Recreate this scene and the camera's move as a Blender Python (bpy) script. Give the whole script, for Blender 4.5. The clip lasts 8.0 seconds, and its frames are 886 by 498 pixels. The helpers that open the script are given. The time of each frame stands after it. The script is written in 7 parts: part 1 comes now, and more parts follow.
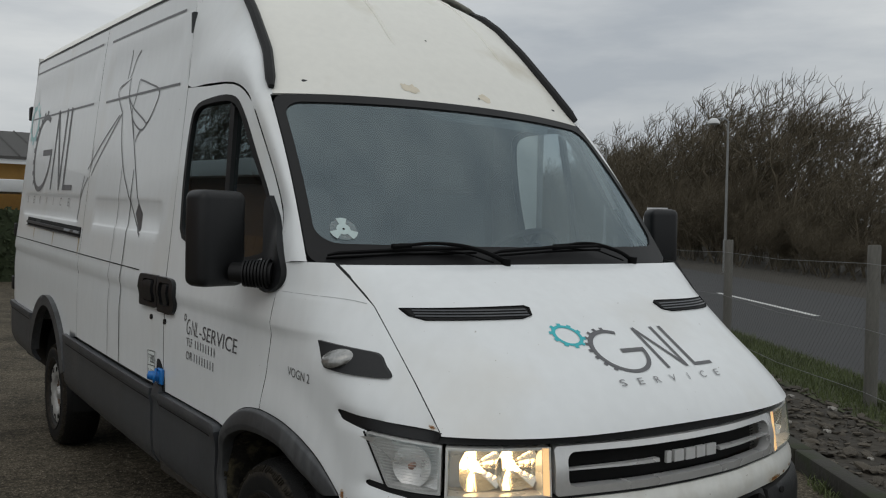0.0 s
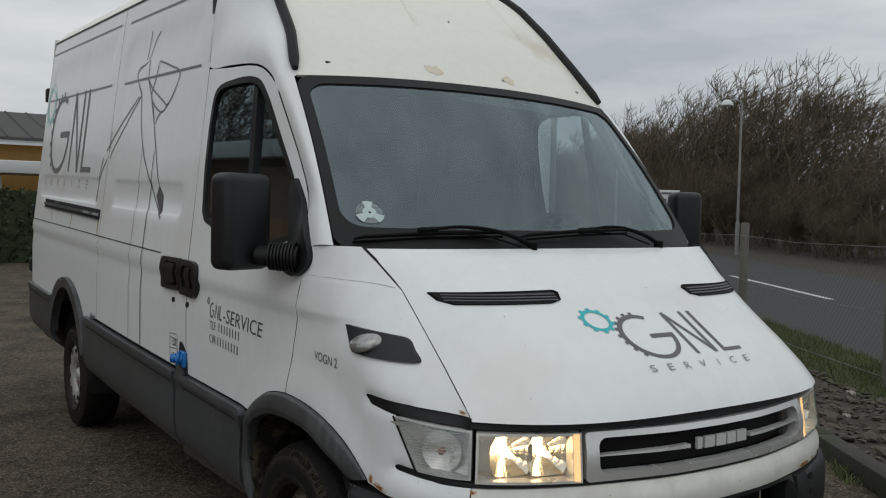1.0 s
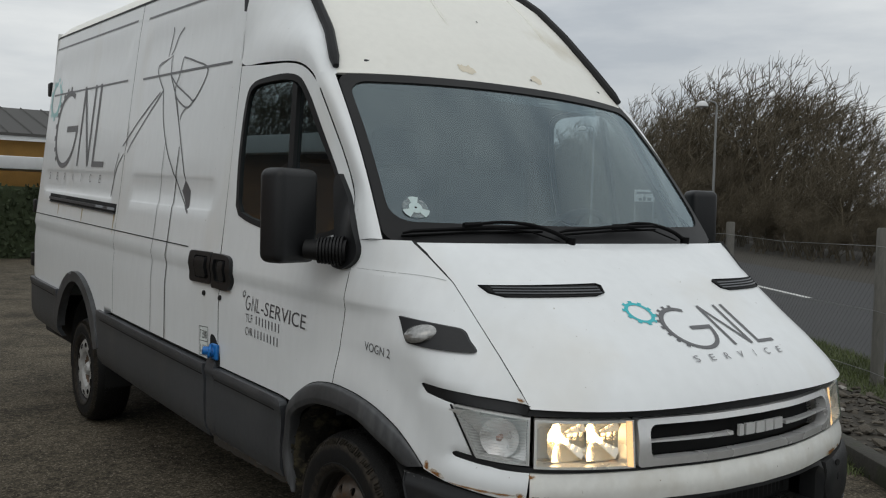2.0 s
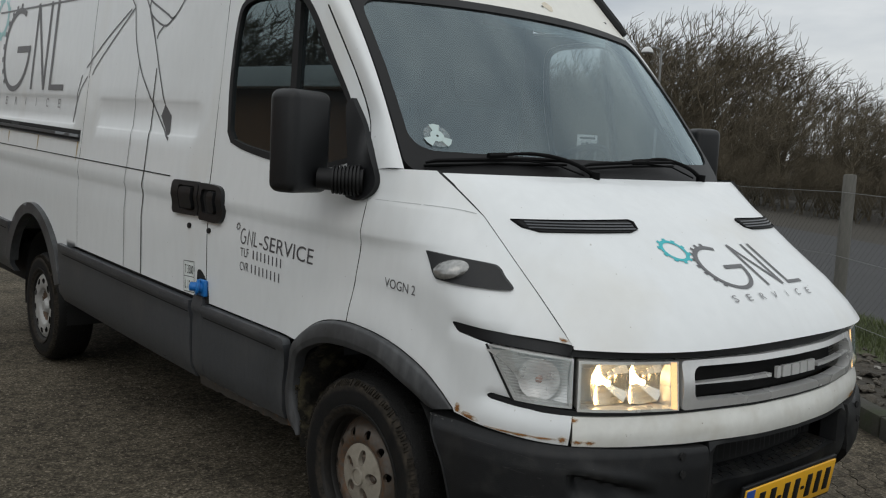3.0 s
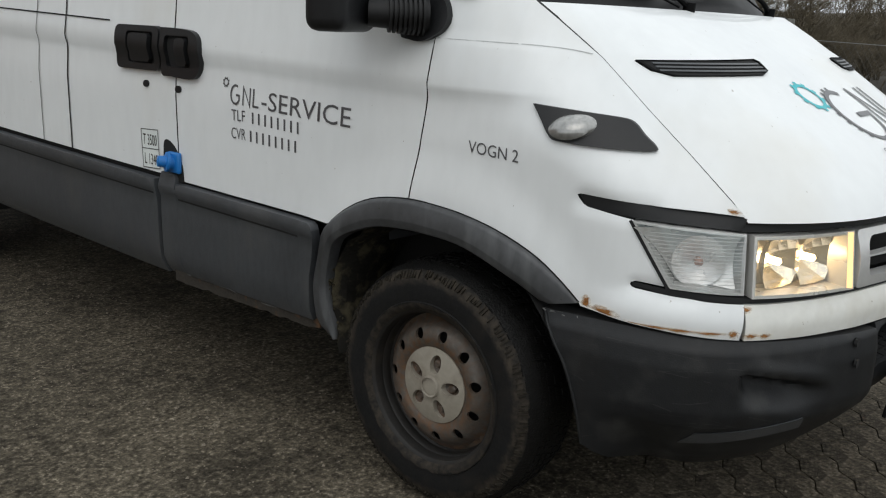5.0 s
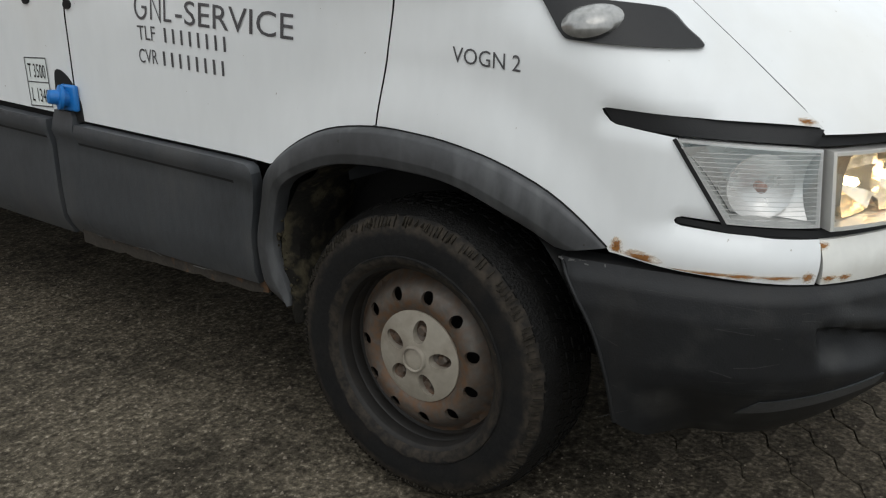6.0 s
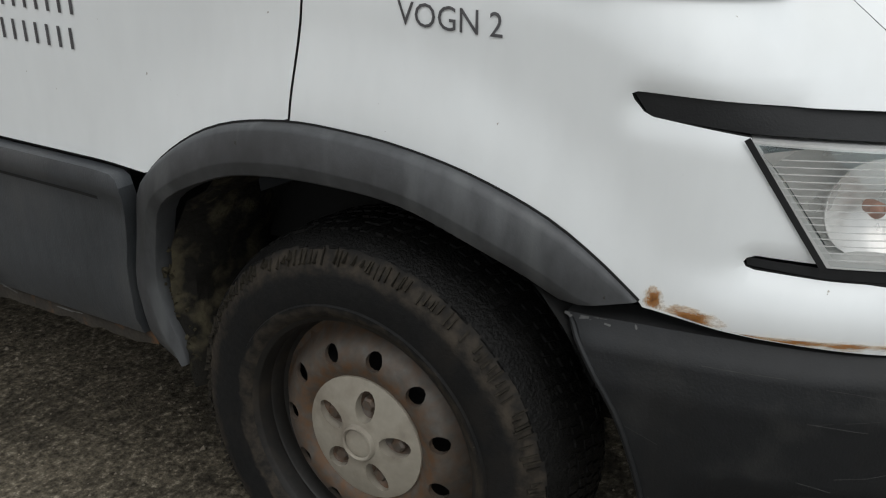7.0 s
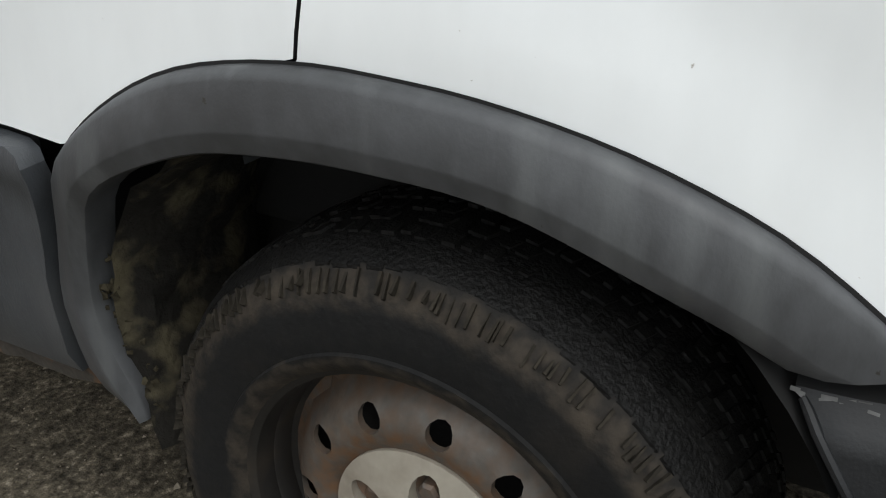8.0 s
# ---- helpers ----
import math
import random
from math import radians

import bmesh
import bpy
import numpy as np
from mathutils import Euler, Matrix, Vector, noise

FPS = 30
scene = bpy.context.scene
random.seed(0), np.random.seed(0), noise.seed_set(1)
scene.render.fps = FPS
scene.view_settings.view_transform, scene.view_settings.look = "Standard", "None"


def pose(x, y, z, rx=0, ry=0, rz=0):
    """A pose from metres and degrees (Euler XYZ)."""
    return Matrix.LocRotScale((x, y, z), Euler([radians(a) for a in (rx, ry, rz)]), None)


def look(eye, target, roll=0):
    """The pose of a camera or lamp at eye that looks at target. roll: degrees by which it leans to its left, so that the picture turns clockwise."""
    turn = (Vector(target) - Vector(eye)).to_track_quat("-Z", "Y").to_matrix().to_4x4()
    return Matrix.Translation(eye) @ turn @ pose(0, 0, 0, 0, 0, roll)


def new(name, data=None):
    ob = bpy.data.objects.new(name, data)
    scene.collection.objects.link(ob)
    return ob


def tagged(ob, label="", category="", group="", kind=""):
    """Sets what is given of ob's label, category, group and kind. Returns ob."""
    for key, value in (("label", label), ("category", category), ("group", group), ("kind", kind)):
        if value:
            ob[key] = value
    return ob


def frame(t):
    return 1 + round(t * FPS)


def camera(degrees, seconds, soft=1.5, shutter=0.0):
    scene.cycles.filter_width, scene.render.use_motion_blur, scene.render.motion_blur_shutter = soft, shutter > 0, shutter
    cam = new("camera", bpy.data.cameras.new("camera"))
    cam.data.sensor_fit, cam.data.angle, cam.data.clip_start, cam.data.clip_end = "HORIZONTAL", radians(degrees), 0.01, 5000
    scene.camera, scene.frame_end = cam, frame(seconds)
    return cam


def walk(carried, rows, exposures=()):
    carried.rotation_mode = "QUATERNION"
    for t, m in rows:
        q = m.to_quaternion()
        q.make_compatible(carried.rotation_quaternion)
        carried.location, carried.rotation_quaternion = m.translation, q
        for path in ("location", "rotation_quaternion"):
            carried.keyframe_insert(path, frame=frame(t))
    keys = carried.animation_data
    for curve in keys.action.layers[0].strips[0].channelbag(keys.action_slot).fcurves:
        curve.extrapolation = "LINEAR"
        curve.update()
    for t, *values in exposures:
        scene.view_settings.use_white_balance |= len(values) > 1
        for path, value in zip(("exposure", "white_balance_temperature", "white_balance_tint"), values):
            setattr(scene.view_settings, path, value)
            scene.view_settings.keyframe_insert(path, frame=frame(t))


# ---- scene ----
cam = camera(53.0, 8.0, soft=1.15)
PATH = [
    (0, (-2.038, -2.598, 1.384), (-0.909, -0.947, 1.34), 1.1),
    (0.5, (-2.053, -2.569, 1.372), (-0.933, -0.914, 1.285), 1.3),
    (1, (-2.071, -2.547, 1.388), (-0.96, -0.886, 1.303), 1.2),
    (2.3, (-2.391, -2.429, 1.359), (-1.197, -0.828, 1.262), 1.9),
    (2.5, (-2.422, -2.379, 1.347), (-1.206, -0.796, 1.224), 2.3),
    (3, (-2.432, -2.182, 1.321), (-1.154, -0.658, 1.111), 2.8),
    (3.5, (-2.514, -2.012, 1.301), (-1.219, -0.526, 0.961), 3.7),
    (4, (-2.657, -1.798, 1.281), (-1.27, -0.421, 0.857), 3.8),
    (4.5, (-2.637, -1.605, 1.244), (-1.167, -0.342, 0.751), 3.6),
    (4.7, (-2.585, -1.501, 1.234), (-1.108, -0.245, 0.742), 2.7),
    (5.8, (-2.268, -1.07, 1.152), (-0.746, 0.085, 0.561), 0.9),
    (6, (-2.223, -0.999, 1.118), (-0.672, 0.09, 0.479), 0.4),
    (6.5, (-2.005, -0.856, 1.086), (-0.426, 0.165, 0.404), -0.6),
    (7, (-1.777, -0.695, 1.065), (-0.199, 0.289, 0.331), -0.4),
    (7.5, (-1.599, -0.497, 1.025), (-0.04, 0.44, 0.195), -0.4),
    (8, (-1.441, -0.347, 0.979), (0.103, 0.531, 0.06), -1.1),
]
walk(cam, [(t, look(eye, target, roll)) for t, eye, target, roll in PATH], exposures=((0.0, -0.22), (1.0, -0.12), (2.5, 0.02), (3.0, 0.10), (3.5, 0.40), (4.5, 0.48), (6.0, 0.60), (7.0, 0.64), (7.5, 0.90), (8.0, 1.12)))


# ---- world and light ----
world = bpy.data.worlds.new("overcast_sky")
scene.world = world
world.use_nodes = True
wn, wl = world.node_tree.nodes, world.node_tree.links
bg = wn["Background"]
sky = wn.new("ShaderNodeTexSky")
sky.sky_type, sky.sun_disc = "NISHITA", False
sky.sun_elevation, sky.sun_rotation = radians(52), radians(230)
sky.air_density, sky.dust_density = 1.0, 3.0
coord = wn.new("ShaderNodeTexCoord")
stretch = wn.new("ShaderNodeMapping")
stretch.inputs["Scale"].default_value = (1.0, 1.0, 4.5)
clouds = wn.new("ShaderNodeTexNoise")
clouds.inputs["Scale"].default_value, clouds.inputs["Detail"].default_value = 2.2, 7.0
clouds.inputs["Roughness"].default_value = 0.55
cloud_ramp = wn.new("ShaderNodeValToRGB")
cloud_ramp.color_ramp.elements[0].position, cloud_ramp.color_ramp.elements[0].color = 0.32, (5.0, 5.4, 5.8, 1)
cloud_ramp.color_ramp.elements[1].position, cloud_ramp.color_ramp.elements[1].color = 0.70, (9.0, 9.2, 9.1, 1)
cover = wn.new("ShaderNodeMix")
cover.data_type = "RGBA"
cover.inputs["Factor"].default_value = 0.93
wl.new(coord.outputs["Generated"], stretch.inputs["Vector"])
wl.new(stretch.outputs["Vector"], clouds.inputs["Vector"])
wl.new(clouds.outputs["Fac"], cloud_ramp.inputs["Fac"])
wl.new(sky.outputs["Color"], cover.inputs[6])
# an overcast sky is brightest overhead
height = wn.new("ShaderNodeSeparateXYZ")
dome = wn.new("ShaderNodeMapRange")
dome.inputs["From Min"].default_value, dome.inputs["From Max"].default_value = 0.0, 1.0
dome.inputs["To Min"].default_value, dome.inputs["To Max"].default_value = 0.93, 1.48
lit = wn.new("ShaderNodeVectorMath")
lit.operation = "SCALE"
wl.new(coord.outputs["Generated"], height.inputs[0])
wl.new(height.outputs["Z"], dome.inputs["Value"])
wl.new(dome.outputs["Result"], lit.inputs["Scale"])
wl.new(cloud_ramp.outputs["Color"], lit.inputs[0])
wl.new(lit.outputs["Vector"], cover.inputs[7])
wl.new(cover.outputs[2], bg.inputs["Color"])
bg.inputs["Strength"].default_value = 0.093
sun = new("sun", bpy.data.lights.new("sun", "SUN"))
sun.data.energy, sun.data.angle, sun.data.color = 0.25, radians(40), (1.0, 0.97, 0.92)
sun.matrix_world = look((-6, -5, 10), (0, 0, 0))


# ---- materials ----
def material(name, colour, rough=0.5, metal=0.0, vary=0.12, scale=6.0, fine=80.0, bump=0.0, bump_scale=60.0,
             stain=None, stain_at=(0.58, 0.7), stain_scale=3.0, stretch_z=1.0, coat=0.0, rough_vary=0.1, per_piece=0.0,
             spec=0.5, streak=None, specks=None):
    """A surface with colour that varies at two scales, optional stains and fine relief."""
    mat = bpy.data.materials.new(name)
    mat.use_nodes = True
    n, l = mat.node_tree.nodes, mat.node_tree.links
    b = n["Principled BSDF"]
    b.inputs["Metallic"].default_value = metal
    b.inputs["Coat Weight"].default_value = coat
    b.inputs["Specular IOR Level"].default_value = spec
    tc = n.new("ShaderNodeTexCoord")
    mp = n.new("ShaderNodeMapping")
    mp.inputs["Scale"].default_value = (1, 1, stretch_z)
    l.new(tc.outputs["Object"], mp.inputs["Vector"])

    def noise_of(sc, detail=5.0):
        t = n.new("ShaderNodeTexNoise")
        t.inputs["Scale"].default_value, t.inputs["Detail"].default_value = sc, detail
        l.new(mp.outputs["Vector"], t.inputs["Vector"])
        return t.outputs["Fac"]

    big, small = noise_of(scale), noise_of(fine, 3.0)
    add = n.new("ShaderNodeMath")
    add.operation = "ADD"
    l.new(big, add.inputs[0]), l.new(small, add.inputs[1])
    rng = n.new("ShaderNodeMapRange")
    rng.inputs["From Min"].default_value, rng.inputs["From Max"].default_value = 0.6, 1.4
    rng.inputs["To Min"].default_value, rng.inputs["To Max"].default_value = 1 - vary, 1 + vary
    l.new(add.outputs[0], rng.inputs["Value"])
    value = rng.outputs["Result"]
    if per_piece:
        info = n.new("ShaderNodeObjectInfo")
        pr = n.new("ShaderNodeMapRange")
        pr.inputs["To Min"].default_value, pr.inputs["To Max"].default_value = 1 - per_piece, 1 + per_piece
        l.new(info.outputs["Random"], pr.inputs["Value"])
        pm = n.new("ShaderNodeMath")
        pm.operation = "MULTIPLY"
        l.new(value, pm.inputs[0]), l.new(pr.outputs["Result"], pm.inputs[1])
        value = pm.outputs[0]
    mul = n.new("ShaderNodeVectorMath")
    mul.operation = "SCALE"
    mul.inputs[0].default_value = colour
    l.new(value, mul.inputs["Scale"])
    out = mul.outputs["Vector"]
    if stain:
        sr = n.new("ShaderNodeValToRGB")
        sr.color_ramp.elements[0].position, sr.color_ramp.elements[1].position = stain_at
        l.new(noise_of(stain_scale, 8.0), sr.inputs["Fac"])
        mx = n.new("ShaderNodeMix")
        mx.data_type = "RGBA"
        l.new(sr.outputs["Color"], mx.inputs["Factor"])
        l.new(out, mx.inputs[6])
        mx.inputs[7].default_value = (*stain, 1)
        out = mx.outputs[2]
    for layer, grain, at, squash in ((streak, 22.0, (0.52, 0.72), 0.12), (specks, 75.0, (0.735, 0.76), 1.0)):
        if layer:
            m2, t2, r2, x2 = n.new("ShaderNodeMapping"), n.new("ShaderNodeTexNoise"), n.new("ShaderNodeValToRGB"), n.new("ShaderNodeMix")
            m2.inputs["Scale"].default_value = (1, 1, squash)
            m2.inputs["Location"].default_value = (3.1, 1.7, 0.9)
            t2.inputs["Scale"].default_value, t2.inputs["Detail"].default_value = grain, 6.0
            r2.color_ramp.elements[0].position, r2.color_ramp.elements[1].position = at
            x2.data_type = "RGBA"
            x2.inputs[7].default_value = (*layer, 1)
            l.new(tc.outputs["Object"], m2.inputs["Vector"]), l.new(m2.outputs["Vector"], t2.inputs["Vector"])
            l.new(t2.outputs["Fac"], r2.inputs["Fac"]), l.new(r2.outputs["Color"], x2.inputs["Factor"]), l.new(out, x2.inputs[6])
            out = x2.outputs[2]
    l.new(out, b.inputs["Base Color"])
    rr = n.new("ShaderNodeMapRange")
    rr.inputs["To Min"].default_value, rr.inputs["To Max"].default_value = max(0.02, rough - rough_vary), min(1, rough + rough_vary)
    l.new(big, rr.inputs["Value"])
    l.new(rr.outputs["Result"], b.inputs["Roughness"])
    if bump:
        bp = n.new("ShaderNodeBump")
        bp.inputs["Strength"].default_value, bp.inputs["Distance"].default_value = 1.0, bump
        l.new(noise_of(bump_scale, 6.0), bp.inputs["Height"])
        l.new(bp.outputs["Normal"], b.inputs["Normal"])
    return mat


def glass(name, tint, rough=0.0, ior=1.45):
    mat = bpy.data.materials.new(name)
    mat.use_nodes = True
    b = mat.node_tree.nodes["Principled BSDF"]
    b.inputs["Base Color"].default_value = (*tint, 1)
    b.inputs["Transmission Weight"].default_value = 1.0
    b.inputs["Roughness"].default_value, b.inputs["IOR"].default_value = rough, ior
    return mat


def pane(name, tint, ior=1.5, haze=0.0, cast=(0.79, 0.97, 1.0)):
    """Thin window glass: clear with a tint, mirror reflection by Fresnel, and a thin pale haze."""
    mat = bpy.data.materials.new(name)
    mat.use_nodes = True
    n, l = mat.node_tree.nodes, mat.node_tree.links
    n.remove(n["Principled BSDF"])
    out = n["Material Output"]
    tr, gl, mx = n.new("ShaderNodeBsdfTransparent"), n.new("ShaderNodeBsdfGlossy"), n.new("ShaderNodeMixShader")
    lw, pw, sk = n.new("ShaderNodeLayerWeight"), n.new("ShaderNodeMath"), n.new("ShaderNodeMapRange")
    lw.inputs["Blend"].default_value = 0.5
    pw.operation, pw.inputs[1].default_value = "POWER", 5.0
    # both faces of the pane mirror
    sk.inputs["To Min"].default_value, sk.inputs["To Max"].default_value = 2 * ((ior - 1) / (ior + 1)) ** 2, 1.0
    l.new(lw.outputs["Facing"], pw.inputs[0]), l.new(pw.outputs[0], sk.inputs["Value"])
    tr.inputs["Color"].default_value = (*tint, 1)
    gl.inputs["Roughness"].default_value = 0.015
    gl.inputs["Color"].default_value = (*cast, 1)
    l.new(sk.outputs["Result"], mx.inputs["Fac"]), l.new(tr.outputs[0], mx.inputs[1]), l.new(gl.outputs[0], mx.inputs[2])
    last = mx.outputs[0]
    if haze:
        df, m2, nt = n.new("ShaderNodeBsdfDiffuse"), n.new("ShaderNodeMixShader"), n.new("ShaderNodeTexNoise")
        df.inputs["Color"].default_value = (0.55, 0.6, 0.6, 1)
        nt.inputs["Scale"].default_value = 5.0
        rg = n.new("ShaderNodeMapRange")
        rg.inputs["To Min"].default_value, rg.inputs["To Max"].default_value = haze * 0.5, haze * 1.5
        l.new(nt.outputs["Fac"], rg.inputs["Value"]), l.new(rg.outputs["Result"], m2.inputs["Fac"])
        l.new(last, m2.inputs[1]), l.new(df.outputs[0], m2.inputs[2])
        last = m2.outputs[0]
    l.new(last, out.inputs["Surface"])
    return mat


def glow(name, colour, strength):
    mat = bpy.data.materials.new(name)
    mat.use_nodes = True
    b = mat.node_tree.nodes["Principled BSDF"]
    b.inputs["Base Color"].default_value = (*colour, 1)
    b.inputs["Emission Color"].default_value = (*colour, 1)
    b.inputs["Emission Strength"].default_value = strength
    return mat


WHITE = material("white_van_paint", (0.735, 0.755, 0.757), 0.40, spec=0.4, specks=(0.35, 0.33, 0.29), vary=0.04, scale=1.6, fine=25, stain=(0.60, 0.57, 0.50), stain_at=(0.56, 1.0), stain_scale=2.2, stretch_z=0.35, coat=0.35)
NOSEWHITE = material("grimy_white_paint", (0.70, 0.70, 0.66), 0.42, spec=0.4, specks=(0.3, 0.27, 0.22), vary=0.07, scale=5, fine=40, stain=(0.52, 0.49, 0.42), stain_at=(0.50, 0.85), stain_scale=9, coat=0.3)
CREAM = material("cream_white_roof_paint", (0.79, 0.78, 0.72), 0.5, vary=0.04, scale=2, fine=30, stain=(0.60, 0.56, 0.46), stain_at=(0.62, 0.82), stain_scale=3)
CLAD = material("faded_black_plastic", (0.049, 0.053, 0.058), 0.42, vary=0.25, scale=5, fine=60, bump=0.0006, bump_scale=350, stain=(0.075, 0.075, 0.075), stain_at=(0.55, 0.8), stain_scale=6, stretch_z=0.4)
FLARE = material("chalky_grey_plastic", (0.052, 0.054, 0.057), 0.48, vary=0.3, scale=9, fine=60, bump=0.0002, bump_scale=350, stain=(0.026, 0.027, 0.028), stain_at=(0.5, 0.75), stain_scale=7, stretch_z=0.7, streak=(0.085, 0.089, 0.091), specks=(0.02, 0.018, 0.015))
BUMPER = material("black_bumper_plastic", (0.0105, 0.0112, 0.0122), 0.50, spec=0.30, streak=(0.012, 0.012, 0.012), specks=(0.10, 0.095, 0.09), vary=0.2, scale=4, fine=60, bump=0.0004, bump_scale=300, stain=(0.030, 0.030, 0.029), stain_at=(0.52, 0.74), stain_scale=11)
WIPER = material("matt_black_wiper", (0.003, 0.003, 0.0032), 0.7, vary=0.2, spec=0.12)
BLACK = material("black_rubber", (0.007, 0.007, 0.0075), 0.55, vary=0.2, spec=0.3)
TRIM = material("black_trim", (0.010, 0.0105, 0.0115), 0.42, spec=0.35, vary=0.15, bump=0.0003, bump_scale=400)
GAP = material("dark_gap", (0.006, 0.006, 0.006), 0.9, vary=0.1)
# near-black base colour holds the deep shade of the wheel wells
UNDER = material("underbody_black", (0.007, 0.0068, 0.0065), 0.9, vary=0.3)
SILVER = material("silver_plastic", (0.66, 0.66, 0.65), 0.30, metal=0.45, vary=0.06)
REFLECT = material("lamp_reflector", (0.80, 0.77, 0.70), 0.20, metal=0.92, vary=0.05, rough_vary=0.05, bump=0.0015, bump_scale=25)
LAMPBASE = material("lamp_housing_grey", (0.66, 0.65, 0.62), 0.28, metal=0.35, vary=0.06)
BULB = glow("lit_bulb", (1.0, 0.70, 0.36), 11.0)
# glow on the divider stands in for bulb light in the lens edge
EDGE_GLOW = glow("warm_edge_glow", (1.0, 0.62, 0.28), 0.9)
BOWL = material("white_lamp_bowl", (0.86, 0.85, 0.83), 0.30, metal=0.6, vary=0.06, scale=20)
SCUFF = material("pale_scuff", (0.085, 0.085, 0.083), 0.8, vary=0.5, scale=60)
DARKSCUFF = material("grey_scuff", (0.035, 0.035, 0.034), 0.8, vary=0.5, scale=60)
GREYVINYL = material("grey_vinyl", (0.22, 0.22, 0.225), 0.5, vary=0.2, scale=20)
INDBASE = material("indicator_housing", (0.50, 0.50, 0.485), 0.35, metal=0.15, vary=0.1)
AMBER = material("amber_bulb", (0.34, 0.15, 0.09), 0.4)
LENS = pane("clear_lens", (0.96, 0.96, 0.95), 1.45, 0.05)
RIBGLASS = material("lens_rib_glass", (0.52, 0.52, 0.51), 0.2, vary=0.1, coat=0.5)
MILKY = pane("milky_lens", (0.94, 0.94, 0.94), 1.5, 0.08)
# the screen's pale haze stands in for part of the reflected sky
WINDSCREEN = pane("windscreen_glass", (0.62, 0.69, 0.70), 1.69, 0.03, (0.78, 0.94, 1.0))
SIDEGLASS = pane("side_glass", (0.62, 0.67, 0.67), 1.76, 0.008)
MIRRORGLASS = material("mirror_glass", (0.8, 0.8, 0.8), 0.02, metal=1.0, vary=0.01, rough_vary=0.0)
VINYL = material("charcoal_vinyl", (0.078, 0.078, 0.083), 0.38, vary=0.25, scale=20, spec=0.6)
# charcoal vinyl lightened: the sheen on the flank's mark is in its colour
SHEEN_INK = material("sheen_charcoal_vinyl", (0.14, 0.14, 0.145), 0.5, vary=0.25, scale=12)
TEAL = material("teal_vinyl", (0.02, 0.42, 0.46), 0.45, vary=0.1, scale=20)
FADED_TEAL = material("faded_teal_vinyl", (0.36, 0.60, 0.60), 0.5, vary=0.1, scale=20)
STICKER = material("pale_sticker", (0.72, 0.76, 0.74), 0.4, vary=0.05)
RIMLIP = material("grimy_rim_lip", (0.011, 0.010, 0.0088), 0.6, metal=0.2, vary=0.4, scale=14, fine=90, stain=(0.04, 0.031, 0.022), stain_at=(0.55, 0.8), stain_scale=12)
TREAD = material("black_tread", (0.0045, 0.0043, 0.0040), 0.6, vary=0.7, scale=25, fine=120, spec=0.25, bump=0.003, bump_scale=200, specks=(0.04, 0.035, 0.027))
PEEL = material("bare_primer", (0.68, 0.62, 0.50), 0.8, vary=0.1, scale=30)
TYRE = material("dusty_tyre_rubber", (0.0085, 0.0088, 0.0090), 0.72, spec=0.16, specks=(0.06, 0.055, 0.045), vary=0.3, scale=9, fine=120, bump=0.0008, bump_scale=200, stain=(0.016, 0.014, 0.012), stain_at=(0.5, 0.8), stain_scale=14)
TYREDUST = material("dusty_tread_shoulder", (0.030, 0.026, 0.020), 0.95, spec=0.12, stain=(0.018, 0.016, 0.013), stain_at=(0.45, 0.65), stain_scale=35, vary=0.6, scale=16, fine=120, bump=0.001, bump_scale=200)
OLDSILL = material("corroded_sill", (0.032, 0.027, 0.021), 0.9, vary=0.5, scale=25, fine=120, bump=0.002, bump_scale=80, stain=(0.10, 0.05, 0.022), stain_at=(0.60, 0.70), stain_scale=22)
RIM = material("grimy_steel_rim", (0.098, 0.093, 0.084), 0.55, metal=0.3, vary=0.35, scale=14, fine=90, bump=0.0005, bump_scale=120, stain=(0.045, 0.036, 0.028), stain_at=(0.46, 0.70), stain_scale=14)
CAP = material("grey_plastic_cap", (0.27, 0.245, 0.20), 0.6, vary=0.12, scale=14, fine=90, stain=(0.13, 0.105, 0.08), stain_at=(0.5, 0.75), stain_scale=12)
REARCAP = material("silver_grey_cap", (0.34, 0.34, 0.33), 0.45, metal=0.2, vary=0.15, scale=14, stain=(0.14, 0.125, 0.11), stain_at=(0.55, 0.8), stain_scale=10)
DARKSTEEL = material("dark_steel", (0.05, 0.05, 0.05), 0.6, metal=0.5, vary=0.3)
BLUE = material("blue_plastic", (0.012, 0.16, 0.48), 0.4, vary=0.12)
PLATE = material("yellow_plate", (0.80, 0.42, 0.02), 0.4, vary=0.06)
PLATEBLUE = material("blue_plate_band", (0.03, 0.10, 0.42), 0.4, vary=0.06)
DASH = material("dashboard_plastic", (0.035, 0.037, 0.04), 0.7, vary=0.15)
SEAT = material("seat_cloth", (0.04, 0.045, 0.055), 0.95, vary=0.25, fine=200, bump=0.001, bump_scale=400)
CABIN = material("cabin_lining", (0.035, 0.037, 0.04), 0.85, vary=0.1)
MUDLIGHT = material("dry_mud", (0.036, 0.031, 0.020), 0.95, vary=0.5, scale=30, fine=120, spec=0.1, bump=0.002, bump_scale=120)
MUD = material("caked_mud", (0.011, 0.010, 0.008), 0.95, spec=0.2, stain=(0.060, 0.052, 0.032), stain_at=(0.5, 0.62), stain_scale=18, vary=0.4, scale=12, fine=80, bump=0.006, bump_scale=50)


